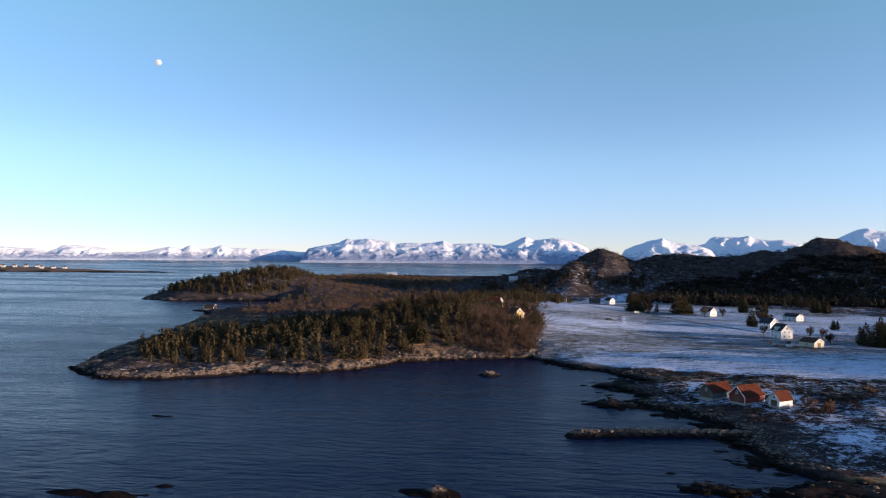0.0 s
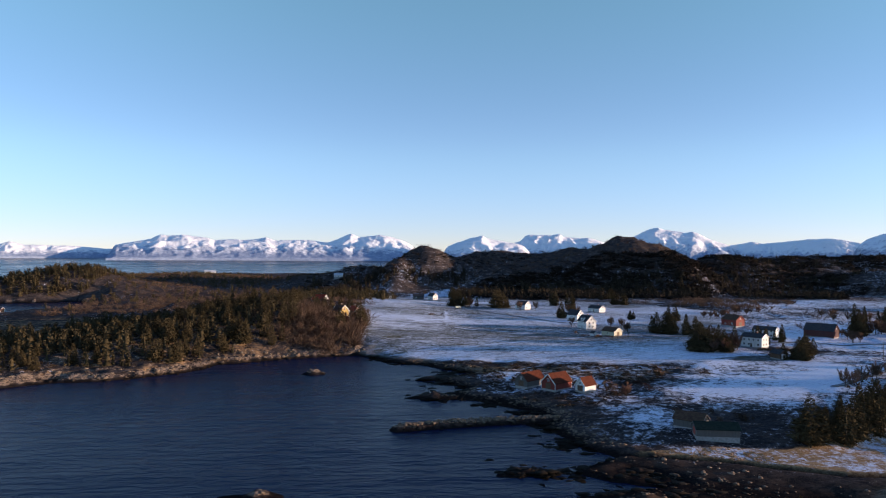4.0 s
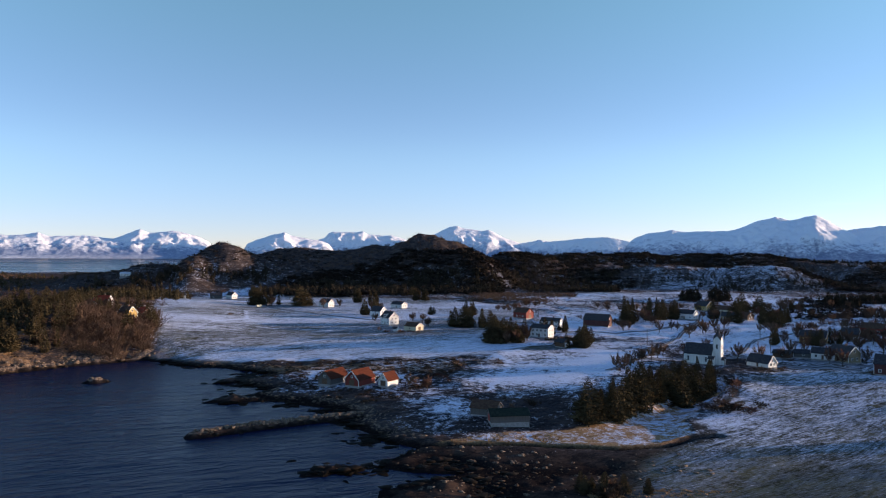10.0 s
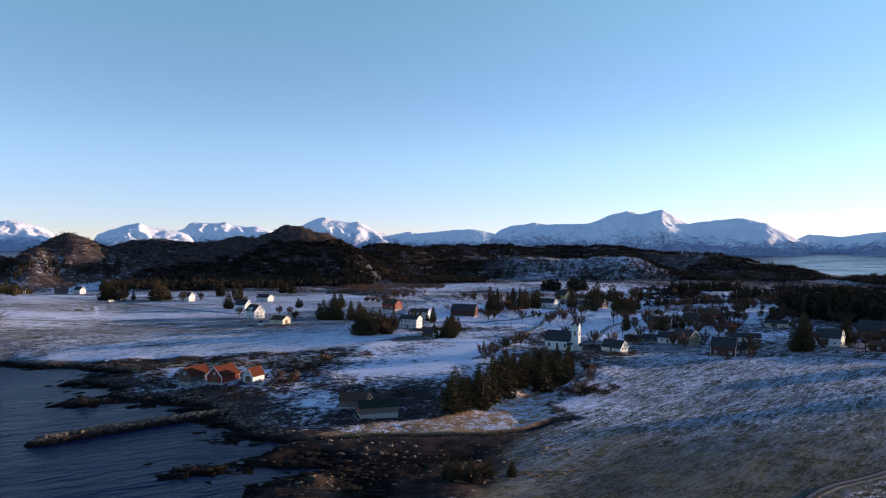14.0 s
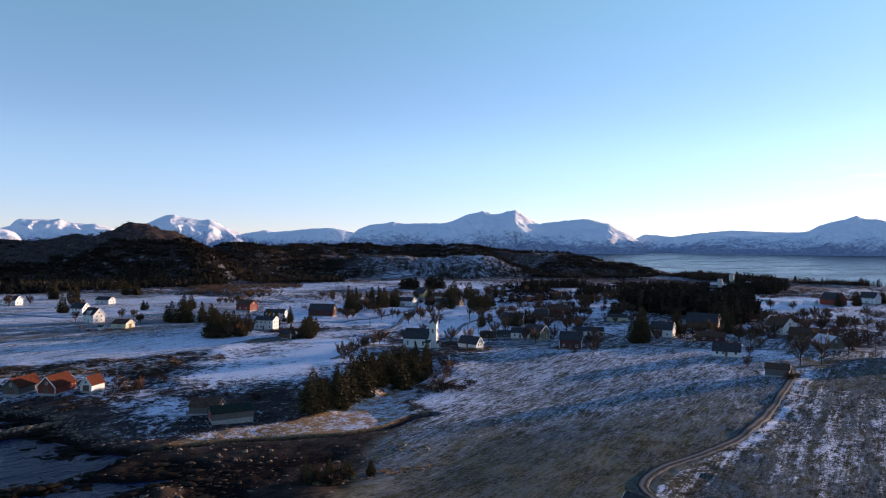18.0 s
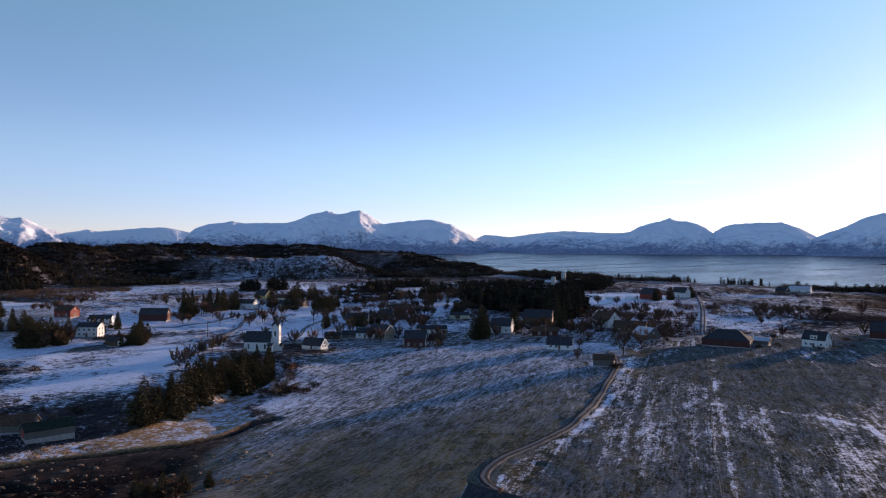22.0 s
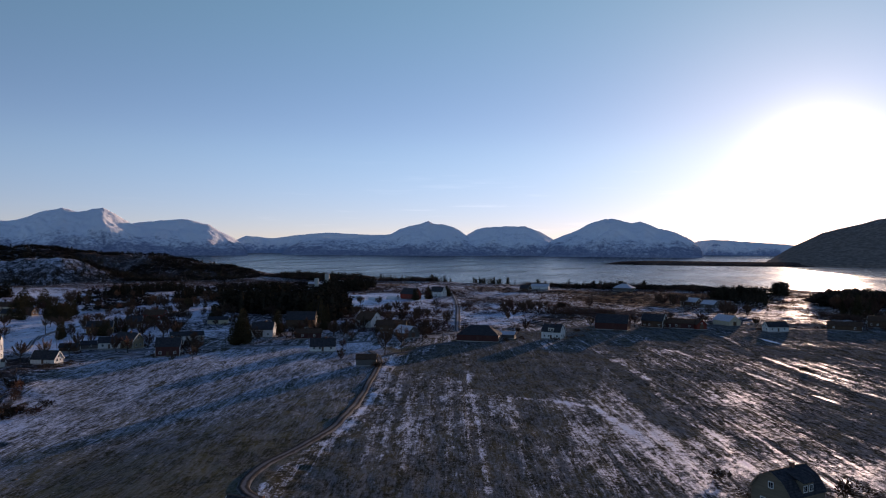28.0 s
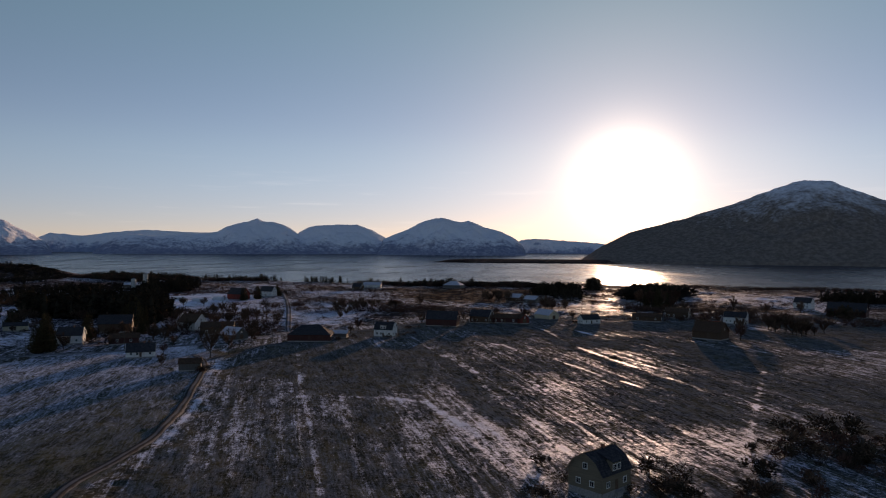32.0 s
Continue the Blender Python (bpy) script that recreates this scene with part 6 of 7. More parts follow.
HEAD_ZONE = [(-196, 333), (-165, 338), (-135, 352), (-100, 356), (-72, 398), (-36, 416), (-12, 426), (0, 450), (6, 486), (-15, 560), (-80, 590), (-170, 540), (-225, 460), (-225, 380)]
thick = []
for x, y in inside_points(HEAD_ZONE, 280, rnd, 5.4):
    if (x + 117) ** 2 + (y - 381) ** 2 < 130 or (x + 205) ** 2 + (y - 391) ** 2 < 160:
        continue
    east = x > -42 and y > 420
    if x < -62 and not east:
        thick.append((x, y, rnd.uniform(0.8, 1.2) * (0.8 + 0.75 * min(max((x + 180) / 150, 0), 1)) * (0.5 if x < -185 else 1.0), rnd.uniform(1.05, 1.5)))
    elif east and rnd.random() < 0.8:
        BARE.plant(x, y, rnd.uniform(0.9, 1.35), rnd.uniform(0, 360), rnd.randrange(5))
    else:
        SPRUCE.plant(x, y, rnd.uniform(0.9, 1.35) * (0.8 + 0.5 * min(max((x + 180) / 150, 0), 1)), rnd.uniform(0, 360), rnd.randrange(6), rnd.uniform(0.9, 1.25))
def crown_template(ob):
    """The shape of one spruce, 1 high, for a wood."""
    v, f = [], []
    for c in ob.children:
        i = len(v)
        v += [tuple(p.co / 9.0) for p in c.data.vertices]
        for q in c.data.polygons:
            a = [i + k for k in q.vertices]
            f += [(a[0], a[k], a[k + 1]) for k in range(1, len(a) - 1)]
    return np.array(v), np.array(f)


tx, ty, ts, tw = (np.array(c) for c in zip(*thick))
strewn("spruce_wood", "olive green spruces standing close on the headland", "wood", [crown_template(k[0]) for k in SPRUCE.kinds], tx, ty, land(tx, ty), ts * 9.0, M_NEEDLE, 71, tw)
# spruce row below the church
for i in range(40):
    t = (i + rnd.uniform(-0.3, 0.3)) / 39
    x, y = 132 + 74 * t + rnd.uniform(-5, 5), 197 + 28 * t + rnd.uniform(-4, 5)
    SPRUCE.plant(x, y, rnd.uniform(0.95, 1.6), rnd.uniform(0, 360), rnd.randrange(6), rnd.uniform(0.85, 1.2))
def spruces_by_the_farms(*places):
    for x, y, s, k, w in places:
        SPRUCE.plant(x, y, s * 1.15, rnd.uniform(0, 360), k, w * 0.85)
        if s < 1.6:
            for _ in range(2):
                SPRUCE.plant(x + rnd.uniform(-4.5, 4.5), y + rnd.uniform(-4.5, 4.5), s * rnd.uniform(0.7, 1.15), rnd.uniform(0, 360), rnd.choice((1, 0, 3, 5)), w * 0.85)


spruces_by_the_farms((99, 141, 0.5, 4, 1.3), (103, 139, 0.45, 1, 1.3), (95, 143, 0.4, 4, 1.3), (334, 193, 1.75, 0, 1.1), (338, 196, 1.5, 2, 1.1), (331, 198, 1.3, 3, 1.2), (187, 371, 1.3, 4, 1.4), (192, 376, 1.4, 1, 1.3), (182, 374, 1.2, 4, 1.4))
spruces_by_the_farms((196, 368, 1.1, 1, 1.4), (190, 382, 1.4, 3, 1.2), (199, 378, 1.1, 4, 1.4), (201, 455, 1.5, 1, 1.3), (206, 460, 1.3, 4, 1.3), (196, 458, 1.4, 3, 1.3), (214, 452, 1.3, 0, 1.2), (224, 340, 1.1, 4, 1.4), (229, 346, 1.2, 1, 1.3))
spruces_by_the_farms((233, 352, 1.0, 4, 1.4), (219, 336, 0.8, 4, 1.4), (441, 397, 1.3, 2, 1.2), (160, 562, 1.3, 1, 1.3), (169, 560, 1.2, 4, 1.3), (85, 665, 1.5, 4, 1.4), (91, 668, 1.3, 1, 1.4), (124, 656, 1.6, 4, 1.4), (131, 660, 1.5, 1, 1.4))
spruces_by_the_farms((260, 716, 1.3, 3, 1.3), (267, 712, 1.2, 0, 1.3), (230, 392, 1.0, 4, 1.3), (252, 404, 1.0, 5, 1.2), (240, 410, 0.9, 1, 1.2), (325, 300, 1.0, 2, 1.1), (350, 298, 0.9, 4, 1.1), (365, 298, 1.0, 1, 1.1), (349, 290, 1.0, 3, 1.0))
spruces_by_the_farms((440, 440, 1.6, 3, 1.3), (420, 450, 1.5, 1, 1.3), (450, 455, 1.6, 4, 1.3), (405, 410, 1.3, 0, 1.3), (480, 480, 1.8, 1, 1.4), (490, 470, 1.6, 4, 1.4), (700, 196, 1.3, 1, 1.3), (745, 188, 1.2, 4, 1.4), (672, 200, 1.2, 3, 1.2))
# broad-leaved trees by the houses, lanes and shore
def broad_leaved_trees(*places):
    for x, y, s, k in places:
        BARE.plant(x, y, s, rnd.uniform(0, 360), k)


broad_leaved_trees((323, 112, 2.05, 0), (331, 106, 1.95, 1), (190, 262, 1.15, 2), (195, 263, 1.0, 3), (201, 267, 1.1, 0), (208, 270, 1.15, 1), (213, 274, 1.1, 2), (221, 277, 1.0, 3), (230, 284, 1.1, 0), (240, 292, 1.0, 1), (354, 204, 1.3, 1))
broad_leaved_trees((372, 190, 1.3, 2), (378, 186, 1.2, 0), (316, 238, 1.3, 2), (331, 222, 1.0, 3), (338, 280, 0.9, 0), (275, 300, 1.0, 1), (310, 268, 1.1, 2), (150, 500, 1.2, 0), (176, 492, 1.2, 3), (182, 486, 1.1, 1), (140, 626, 1.3, 2))
broad_leaved_trees((155, 628, 1.3, 0), (412, 160, 1.1, 4), (398, 130, 1.3, 3), (430, 122, 1.1, 1), (440, 60, 1.2, 4), (505, 10, 1.3, 0), (470, 22, 1.1, 2), (515, -30, 1.2, 3), (520, -50, 1.3, 4), (388, 130, 0.9, 2), (355, 330, 1.5, 1))
broad_leaved_trees((420, 330, 1.7, 3), (470, 250, 1.5, 4), (560, 150, 1.5, 0), (540, 90, 1.4, 2), (610, 30, 1.6, 4), (560, -180, 1.6, 2), (590, -230, 1.7, 4), (530, -230, 1.5, 1), (425, -170, 1.6, 0), (395, -158, 1.5, 4), (560, -270, 1.5, 3))
broad_leaved_trees((95, 268, 1.0, 1), (101, 264, 0.9, 4), (186, -88, 0.6, 0), (194, -94, 0.6, 4))
# clumps of trees by the farms and in the moor: place, width, height, kind
def tree_clumps(*places):
    for cx, cy, wide, tall, kind in places:
        n = max(3, round(wide / 2.5))
        for _ in range(n):
            ang, rad = rnd.uniform(0, 6.28), wide * 0.5 * rnd.random() ** 0.7
            x, y = cx + rad * math.cos(ang), cy + rad * math.sin(ang)
            if kind == "s" or (kind == "m" and rnd.random() < 0.4):
                SPRUCE.plant(x, y, tall / 9.0 * rnd.uniform(0.6, 1.05), rnd.uniform(0, 360), rnd.randrange(6), rnd.uniform(1.0, 1.35) * min(1.0, 12.0 / tall))
            else:
                BARE.plant(x, y, tall / 7.0 * rnd.uniform(0.65, 1.05), rnd.uniform(0, 360), rnd.randrange(5), rnd.uniform(1.0, 1.3))


tree_clumps((330, 438, 12, 20, "s"), (335, 430, 6, 10, "b"), (354, 444, 24, 19, "s"), (425, 398, 24, 13, "s"), (485, 484, 18, 7, "b"), (338, 198, 7, 21, "s"), (406, 180, 6, 24, "s"), (453, 207, 18, 19, "s"), (439, 305, 16, 8, "b"))
tree_clumps((455, 288, 6, 10, "s"), (369, 261, 9, 6, "b"), (592, 87, 47, 9, "b"), (590, 51, 20, 7, "b"), (691, -44, 38, 11, "b"), (596, -78, 36, 11, "b"), (506, 80, 10, 6, "b"), (624, -175, 52, 17, "m"), (428, -151, 14, 9, "b"))
tree_clumps((446, -200, 18, 11, "b"), (425, -207, 34, 10, "b"), (529, -288, 30, 10, "m"), (400, 300, 10, 6, "b"), (480, 330, 22, 8, "b"), (520, 350, 24, 9, "m"), (300, 405, 12, 8, "b"), (192, 372, 14, 9, "b"), (226, 344, 8, 7, "b"))
tree_clumps((262, 300, 10, 6, "b"), (180, 470, 8, 7, "b"), (205, 380, 14, 12, "m"), (214, 340, 10, 8, "s"), (470, 440, 20, 9, "m"), (540, 480, 26, 10, "m"), (560, 420, 26, 9, "b"), (100, 660, 14, 12, "m"), (180, 600, 12, 9, "m"))
tree_clumps((290, 560, 22, 8, "b"), (340, 600, 26, 8, "b"))
tree_clumps((110, 837, 12, 15, "s"), (150, 783, 14, 14, "s"), (189, 697, 10, 15, "s"), (207, 692, 10, 14, "s"), (285, 791, 10, 13, "s"), (214, 549, 3, 8, "s"), (242, 541, 12, 12, "s"), (206, 403, 16, 13, "s"))
tree_clumps((318, 424, 7, 17, "s"), (374, 444, 14, 15, "s"), (407, 378, 16, 12, "s"), (343, 201, 6, 18, "s"), (382, 201, 5, 15, "s"), (477, 483, 10, 12, "s"))
# bare trees in the gardens
for hx, hy, size in SITES[10:60]:
    if 230 < math.hypot(hx, hy) < 760 and hx > 190:
        for _ in range(2):
            ang = rnd.uniform(0, 6.28)
            rad = size * 0.5 + rnd.uniform(3.5, 14)
            x, y = hx + rad * math.cos(ang), hy + rad * math.sin(ang)
            if all(math.hypot(x - ox, y - oy) > os * 0.5 + 2.5 for ox, oy, os in SITES) and not ((hy < 100 or (hx, hy) in ((325, 145), (293, 110))) and x < hx + 4):
                BARE.plant(x, y, rnd.uniform(0.7, 1.5), rnd.uniform(0, 360), rnd.randrange(5), rnd.uniform(0.9, 1.2))
# shrubs
spots = []
for hx, hy, size in SITES[10:60]:
    if 230 < math.hypot(hx, hy) < 620 and hx > 190:
        ang, rad = rnd.uniform(0, 6.28), size * 0.5 + rnd.uniform(2.5, 6)
        spots += [(hx + rad * math.cos(ang + 0.16 * i), hy + rad * math.sin(ang + 0.16 * i)) for i in range(3)]
def shrub_patches(*places):
    for cx, cy, rad, n in places:
        for _ in range(n):
            spots.append((cx + rnd.gauss(0, rad * 0.6), cy + rnd.gauss(0, rad * 0.6)))


shrub_patches((190, 197, 7, 8), (183, 194, 5, 5), (216, 236, 12, 12), (150, -44, 6, 12), (149, -64, 7, 12), (182, -87, 8, 16), (177, -98, 9, 14), (168, -99, 7, 10), (196, -104, 8, 10), (151, -17, 3, 4))
shrub_patches((158, -76, 5, 6), (290, 208, 6, 5), (300, 205, 6, 5), (262, 240, 6, 6), (250, 238, 7, 6), (100, 272, 7, 8), (92, 280, 5, 4), (145, 300, 12, 7), (60, 560, 10, 5), (215, 346, 8, 6))
shrub_patches((375, 195, 6, 4), (400, 60, 8, 5), (415, 30, 8, 6), (450, 30, 8, 5), (420, -150, 10, 8), (130, 310, 14, 8), (118, 290, 14, 8), (118, 232, 12, 7), (146, 446, 9, 10), (152, 440, 6, 6))
shrub_patches((160, 438, 5, 4), (235, 372, 8, 8), (228, 378, 6, 5), (505, -120, 12, 8), (520, 40, 20, 10), (470, 140, 20, 12), (450, 110, 16, 8), (540, 60, 16, 8), (100, 140, 5, 5), (326, -73, 1.0, 3))
shrub_patches((97, 141, 4, 5))
for i in range(24):
    t = i / 23
    spots.append((187 + 67 * t + rnd.gauss(0, 0.8) + 2, 264 + 50 * t + rnd.gauss(0, 0.8) - 3))
for i in range(24):
    spots.append((218 + i * 0.9, 371 - i * 0.25))
far_spots = [p for p in spots if math.hypot(*p) > 325]
for x, y in (p for p in spots if math.hypot(*p) <= 325):
    SHRUBS.plant(x, y, rnd.uniform(0.7, 1.5) * (0.6 if 185 < x < 258 and 258 < y < 318 else 1.0), rnd.uniform(0, 360), rnd.randrange(4), rnd.uniform(1.0, 1.5))


for x, y, size, kind in ((165, -45, 2.0, 0), (160, -50, 1.8, 3), (162, -69, 2.0, 0), (168, -72, 1.6, 1), (198, -92, 2.4, 3), (204, -103, 2.4, 0), (186, -98, 2.6, 2), (175, -101, 2.4, 0), (183, -89, 2.2, 1), (199, -110, 2.6, 3), (192, -118, 2.4, 2), (170, -21, 1.3, 0), (158, -24, 1.2, 3), (178, -110, 2.2, 3), (190, 199, 1.9, 1), (208, 214, 2.0, 2), (204, 208, 1.8, 1), (214, 219, 1.6, 0)):
    SHRUBS.plant(x, y, size, rnd.uniform(0, 360), kind, rnd.uniform(1.1, 1.4))


# ---- far woods and scrub ----
def pol(*pairs):
    return [(r * math.sin(radians(a)), r * math.cos(radians(a))) for a, r in pairs]


rs = np.random.RandomState(5)
FAR_SPRUCE = [spruce_template(rs) for _ in range(8)]
TUFTS = [tuft_template(rs) for _ in range(8)]
STONES = [stone_template(rs) for _ in range(10)]
BIRCHES = [twig_template(rs) for _ in range(8)]
sx_, sy_ = np.array([p[0] for p in far_spots]), np.array([p[1] for p in far_spots])
strewn("shrubbery", "bare brown garden shrubs between the houses", "shrubs", TUFTS, sx_, sy_, land(sx_, sy_) - 0.2, 1.6 + 1.6 * vnoise(sx_, sy_, 5), M_TWIG, 72)


def village_brush():
    """Leafless garden trees between the houses, too many to count."""
    g = np.random.RandomState(88)
    x, y = scatter([(290, 190), (320, 300), (300, 420), (380, 560), (560, 560), (640, 380), (600, 200), (470, 110), (400, 100), (345, 160)], 700, 89)
    ok = fbm(x, y, 55, 3, 87) > 0.49
    for line, wide in LANES:
        ok &= along(line, x, y) > wide * 0.5 + 2.5
    for hx, hy, size in SITES:
        ok &= np.hypot(x - hx, y - hy) > size * 0.5 + 2.0
    x, y = x[ok][:240], y[ok][:240]
    strewn("garden_trees", "leafless brown trees in the village gardens", "trees", [crown_template(k[0]) for k in BARE.kinds], x, y, land(x, y) - 0.2, g.uniform(7.0, 13.0, len(x)), M_TWIG, 90, g.uniform(0.9, 1.3, len(x)))


village_brush()


def wood(zones, label, templates, material, seed, name="far_wood", category="wood", bald=400.0):
    X, Y, S, Wd = [], [], [], []
    g = np.random.RandomState(seed)
    for k, (poly, n, lo, hi, clump) in enumerate(zones):
        x, y = scatter(poly, n, seed * 31 + k)
        keep = fbm(x, y, 60, 3, seed + k) > clump + (0.13 if clump > 0.25 else 0.0) * (1 - smooth(0, 30, outline(poly, x, y)))
        x, y = x[keep], y[keep]
        X.append(x), Y.append(y), S.append(g.uniform(lo, hi, len(x))), Wd.append(g.uniform(0.9, 2.1, len(x)))
    x, y, s, w = (np.concatenate(v) for v in (X, Y, S, Wd))
    z = land(x, y)
    ok = (z > 1.0) & ((z < bald) | (x > 560))
    # nothing grows on the lanes or in the houses
    for line, wide in LANES:
        ok &= along(line, x, y) > wide * 0.5 + 1.5
    for hx, hy, size in SITES:
        ok &= np.hypot(x - hx, y - hy) > size * 0.5 + 1.5
    return strewn(name, label, category, templates, x[ok], y[ok], z[ok] - 0.3, s[ok], material, seed, w[ok])


wood([(pol((-3, 900), (3, 985), (9, 1000), (10, 1060), (2, 1060), (-4, 1040)), 420, 6, 11, 0.36), (pol((7, 850), (12, 800), (18, 840), (24, 880), (27, 900), (27, 1000), (20, 1010), (12, 1000), (7, 940)), 1100, 5, 12, 0.36),
      (pol((24, 960), (30, 930), (36, 960), (36, 1250), (28, 1200)), 700, 5, 9, 0.40),
      (pol((27, 1120), (36, 1160), (38, 1240), (47, 1260), (52, 1120), (60, 1150), (62, 1400), (54, 1560), (44, 1600), (34, 1560), (27, 1400)), 2800, 4, 9, 0.43), (pol((37, 1110), (52, 1090), (52, 1260), (38, 1240)), 420, 4, 9, 0.50)], "dark spruce wood on the hillsides", FAR_SPRUCE, M_NEEDLE_FAR, 41, bald=34.0)
wood([(pol((61, 1300), (64, 1180), (70, 1130), (76, 1120), (82, 1010), (90, 960), (98, 960), (98, 1050), (90, 1045), (82, 1080), (76, 1180), (70, 1300), (64, 1480)), 1100, 5, 9, 0.44), (pol((103.5, 720), (107, 700), (108, 820), (104, 860)), 120, 11, 16, 0.1),
      (pol((7, 850), (12, 800), (18, 840), (24, 880), (27, 900), (27, 1080), (20, 1100), (12, 1060), (7, 960)), 1300, 5, 10, 0.38),
      (pol((24, 930), (36, 960), (38, 1240), (47, 1260), (52, 1120), (60, 1150), (62, 1400), (54, 1560), (44, 1600), (34, 1560), (27, 1400), (24, 1100)), 3600, 5, 9, 0.40),
      ([(500, 312), (530, 322), (562, 300), (546, 220), (520, 212), (455, 195), (440, 200), (498, 240)], 120, 5, 9, 0.0),
      (pol((57, 700), (62, 640), (66, 760), (70, 900), (66, 1060), (57, 980)), 420, 4, 8, 0.42), (pol((48, 640), (57, 620), (57, 900), (48, 880)), 420, 3, 7, 0.48),
      (pol((-5, 1000), (10, 1020), (30, 1010), (30, 1300), (10, 1290), (-5, 1240)), 2400, 2, 4.5, 0.42)], "dark leafless undergrowth in the woods", TUFTS, M_UNDER, 50, "undergrowth", "scrub", 62.0)
def ring(x, y, w):
    return [(x + 0.5 * w * math.cos(a * 0.785), y + 0.5 * w * math.sin(a * 0.785)) for a in range(8)]


wood([([(500, 312), (530, 322), (562, 300), (546, 220), (520, 212), (455, 195), (440, 200), (498, 240)], 230, 12, 22, 0.0), (ring(570, 603, 26), 26, 9, 15, 0), (ring(546, 622, 26), 26, 9, 14, 0), (ring(621, 495, 38), 44, 9, 15, 0),
      (ring(587, 403, 22), 22, 7, 12, 0), (ring(819, 338, 58), 80, 9, 15, 0), (ring(701, -394, 70), 90, 7, 13, 0), (ring(798, -114, 60), 70, 8, 15, 0), (ring(660, 440, 40), 40, 7, 12, 0), (ring(720, 520, 60), 80, 7, 12, 0),
      (pol((57, 700), (62, 640), (64, 760), (66, 900), (62, 1060), (57, 980)), 200, 7, 12, 0.44),
      (pol((66, 800), (70, 860), (70, 1000), (66, 980)), 160, 9, 13, 0.3)], "tall dark spruce stand behind the village", FAR_SPRUCE, M_NEEDLE_FAR, 42)
wood([(pol((61, 1300), (64, 1180), (70, 1130), (76, 1120), (82, 1010), (90, 960), (98, 960), (98, 1050), (90, 1045), (82, 1080), (76, 1180), (70, 1300), (64, 1480)), 800, 6, 12, 0.43),
      (pol((103.5, 720), (107, 700), (108, 820), (104, 860)), 130, 10, 15, 0.1),
      (pol((100.5, 900), (101.3, 880), (101.5, 1040), (100.7, 1060)), 24, 12, 17, 0.0),
      (pol((98, 700), (100, 690), (100, 880), (97, 900)), 90, 6, 11, 0.3)], "spruces along the eastern shore", FAR_SPRUCE, M_NEEDLE_FAR, 43)
wood([([(-196, 333), (-165, 338), (-135, 352), (-100, 356), (-72, 398), (-44, 416), (-40, 540), (-80, 590), (-170, 540), (-225, 460), (-225, 380)], 520, 5, 11, 0.22)], "close-grown young spruces on the headland", FAR_SPRUCE, M_NEEDLE, 49, "spruce_thicket", "thicket")
wood([([(-300, 700), (-60, 590), (-10, 650), (0, 900), (-60, 1050), (-200, 1500), (-500, 1900), (-600, 1300), (-540, 920), (-330, 910)], 1200, 5, 9, 0.44),
      ([(-500, 900), (-420, 880), (-340, 905), (-320, 1000), (-420, 1080), (-540, 1000)], 560, 7, 12, 0.15),
      ([(-60, 640), (20, 660), (40, 850), (-20, 980), (-100, 900)], 600, 6, 10, 0.33)], "spruces scattered over the northern heath", FAR_SPRUCE, M_NEEDLE, 44)
wood([([(-300, 640), (-60, 585), (10, 600), (20, 900), (-60, 1050), (-200, 1500), (-500, 1900), (-600, 1300), (-540, 920), (-330, 910)], 4200, 2, 6, 0.36),
      (pol((-4, 950), (30, 1000), (40, 1150), (60, 1250), (60, 1500), (30, 1400), (5, 1250), (-6, 1200)), 4200, 2, 5.5, 0.40),
      (pol((24, 760), (31, 740), (33, 880), (25, 900)), 420, 4, 7, 0.30)], "brown winter birch scrub", BIRCHES, M_TWIG, 45, "scrub", "scrub")
wood([([(-120, 420), (-60, 420), (0, 440), (6, 490), (-15, 565), (-80, 595), (-170, 545), (-120, 470)], 420, 4, 8, 0.30), ([(-50, 418), (-12, 404), (0, 420), (2, 500), (-30, 520)], 380, 5, 9, 0.1), ([(-290, 640), (-60, 585), (10, 620), (10, 800), (-250, 900)], 700, 3, 6, 0.36)], "brown bare birches on the headland", BIRCHES, M_TWIG, 51, "birch_thicket", "thicket")
wood([(pol((30, 560), (52, 500), (60, 560), (66, 640), (66, 1050), (50, 1050), (36, 820)), 2400, 1.5, 5, 0.50),
      (pol((68, 500), (78, 470), (84, 520), (96, 540), (112, 560), (120, 640), (120, 1000), (98, 1000), (80, 1000), (68, 1000)), 3600, 1.5, 5, 0.53),
      (pol((66, 440), (74, 420), (78, 460), (74, 560), (68, 560)), 420, 2, 5, 0.35),
      (pol((74, 560), (88, 540), (90, 610), (76, 640)), 300, 3, 6, 0.45),
      (pol((61, 1300), (64, 1180), (70, 1130), (76, 1120), (82, 1010), (90, 960), (98, 960), (98, 1050), (90, 1045), (82, 1080), (76, 1180), (70, 1300), (64, 1480)), 1500, 5, 9, 0.36),
      (pol((98, 1040), (122, 1020), (122, 1100), (98, 1100)), 700, 3, 6, 0.3),
      (pol((103, 520), (122, 520), (122, 640), (103, 640)), 520, 3, 7, 0.45)], "brown scrub between the houses", BIRCHES, M_TWIG_RED, 46, "scrub", "scrub")
wood([(BOGLAND, 1100, 0.6, 1.8, 0.42), (HEAD_ZONE, 1300, 0.8, 2.2, 0.2), ([(-240, 335), (-200, 315), (-140, 345), (-190, 370), (-230, 420)], 260, 0.5, 1.4, 0.2), ([(150, 205), (200, 215), (240, 250), (200, 240), (160, 222)], 260, 0.7, 2.0, 0.3)],
     "dark heather and low scrub", TUFTS, M_HEATH, 47, "scrub", "scrub")
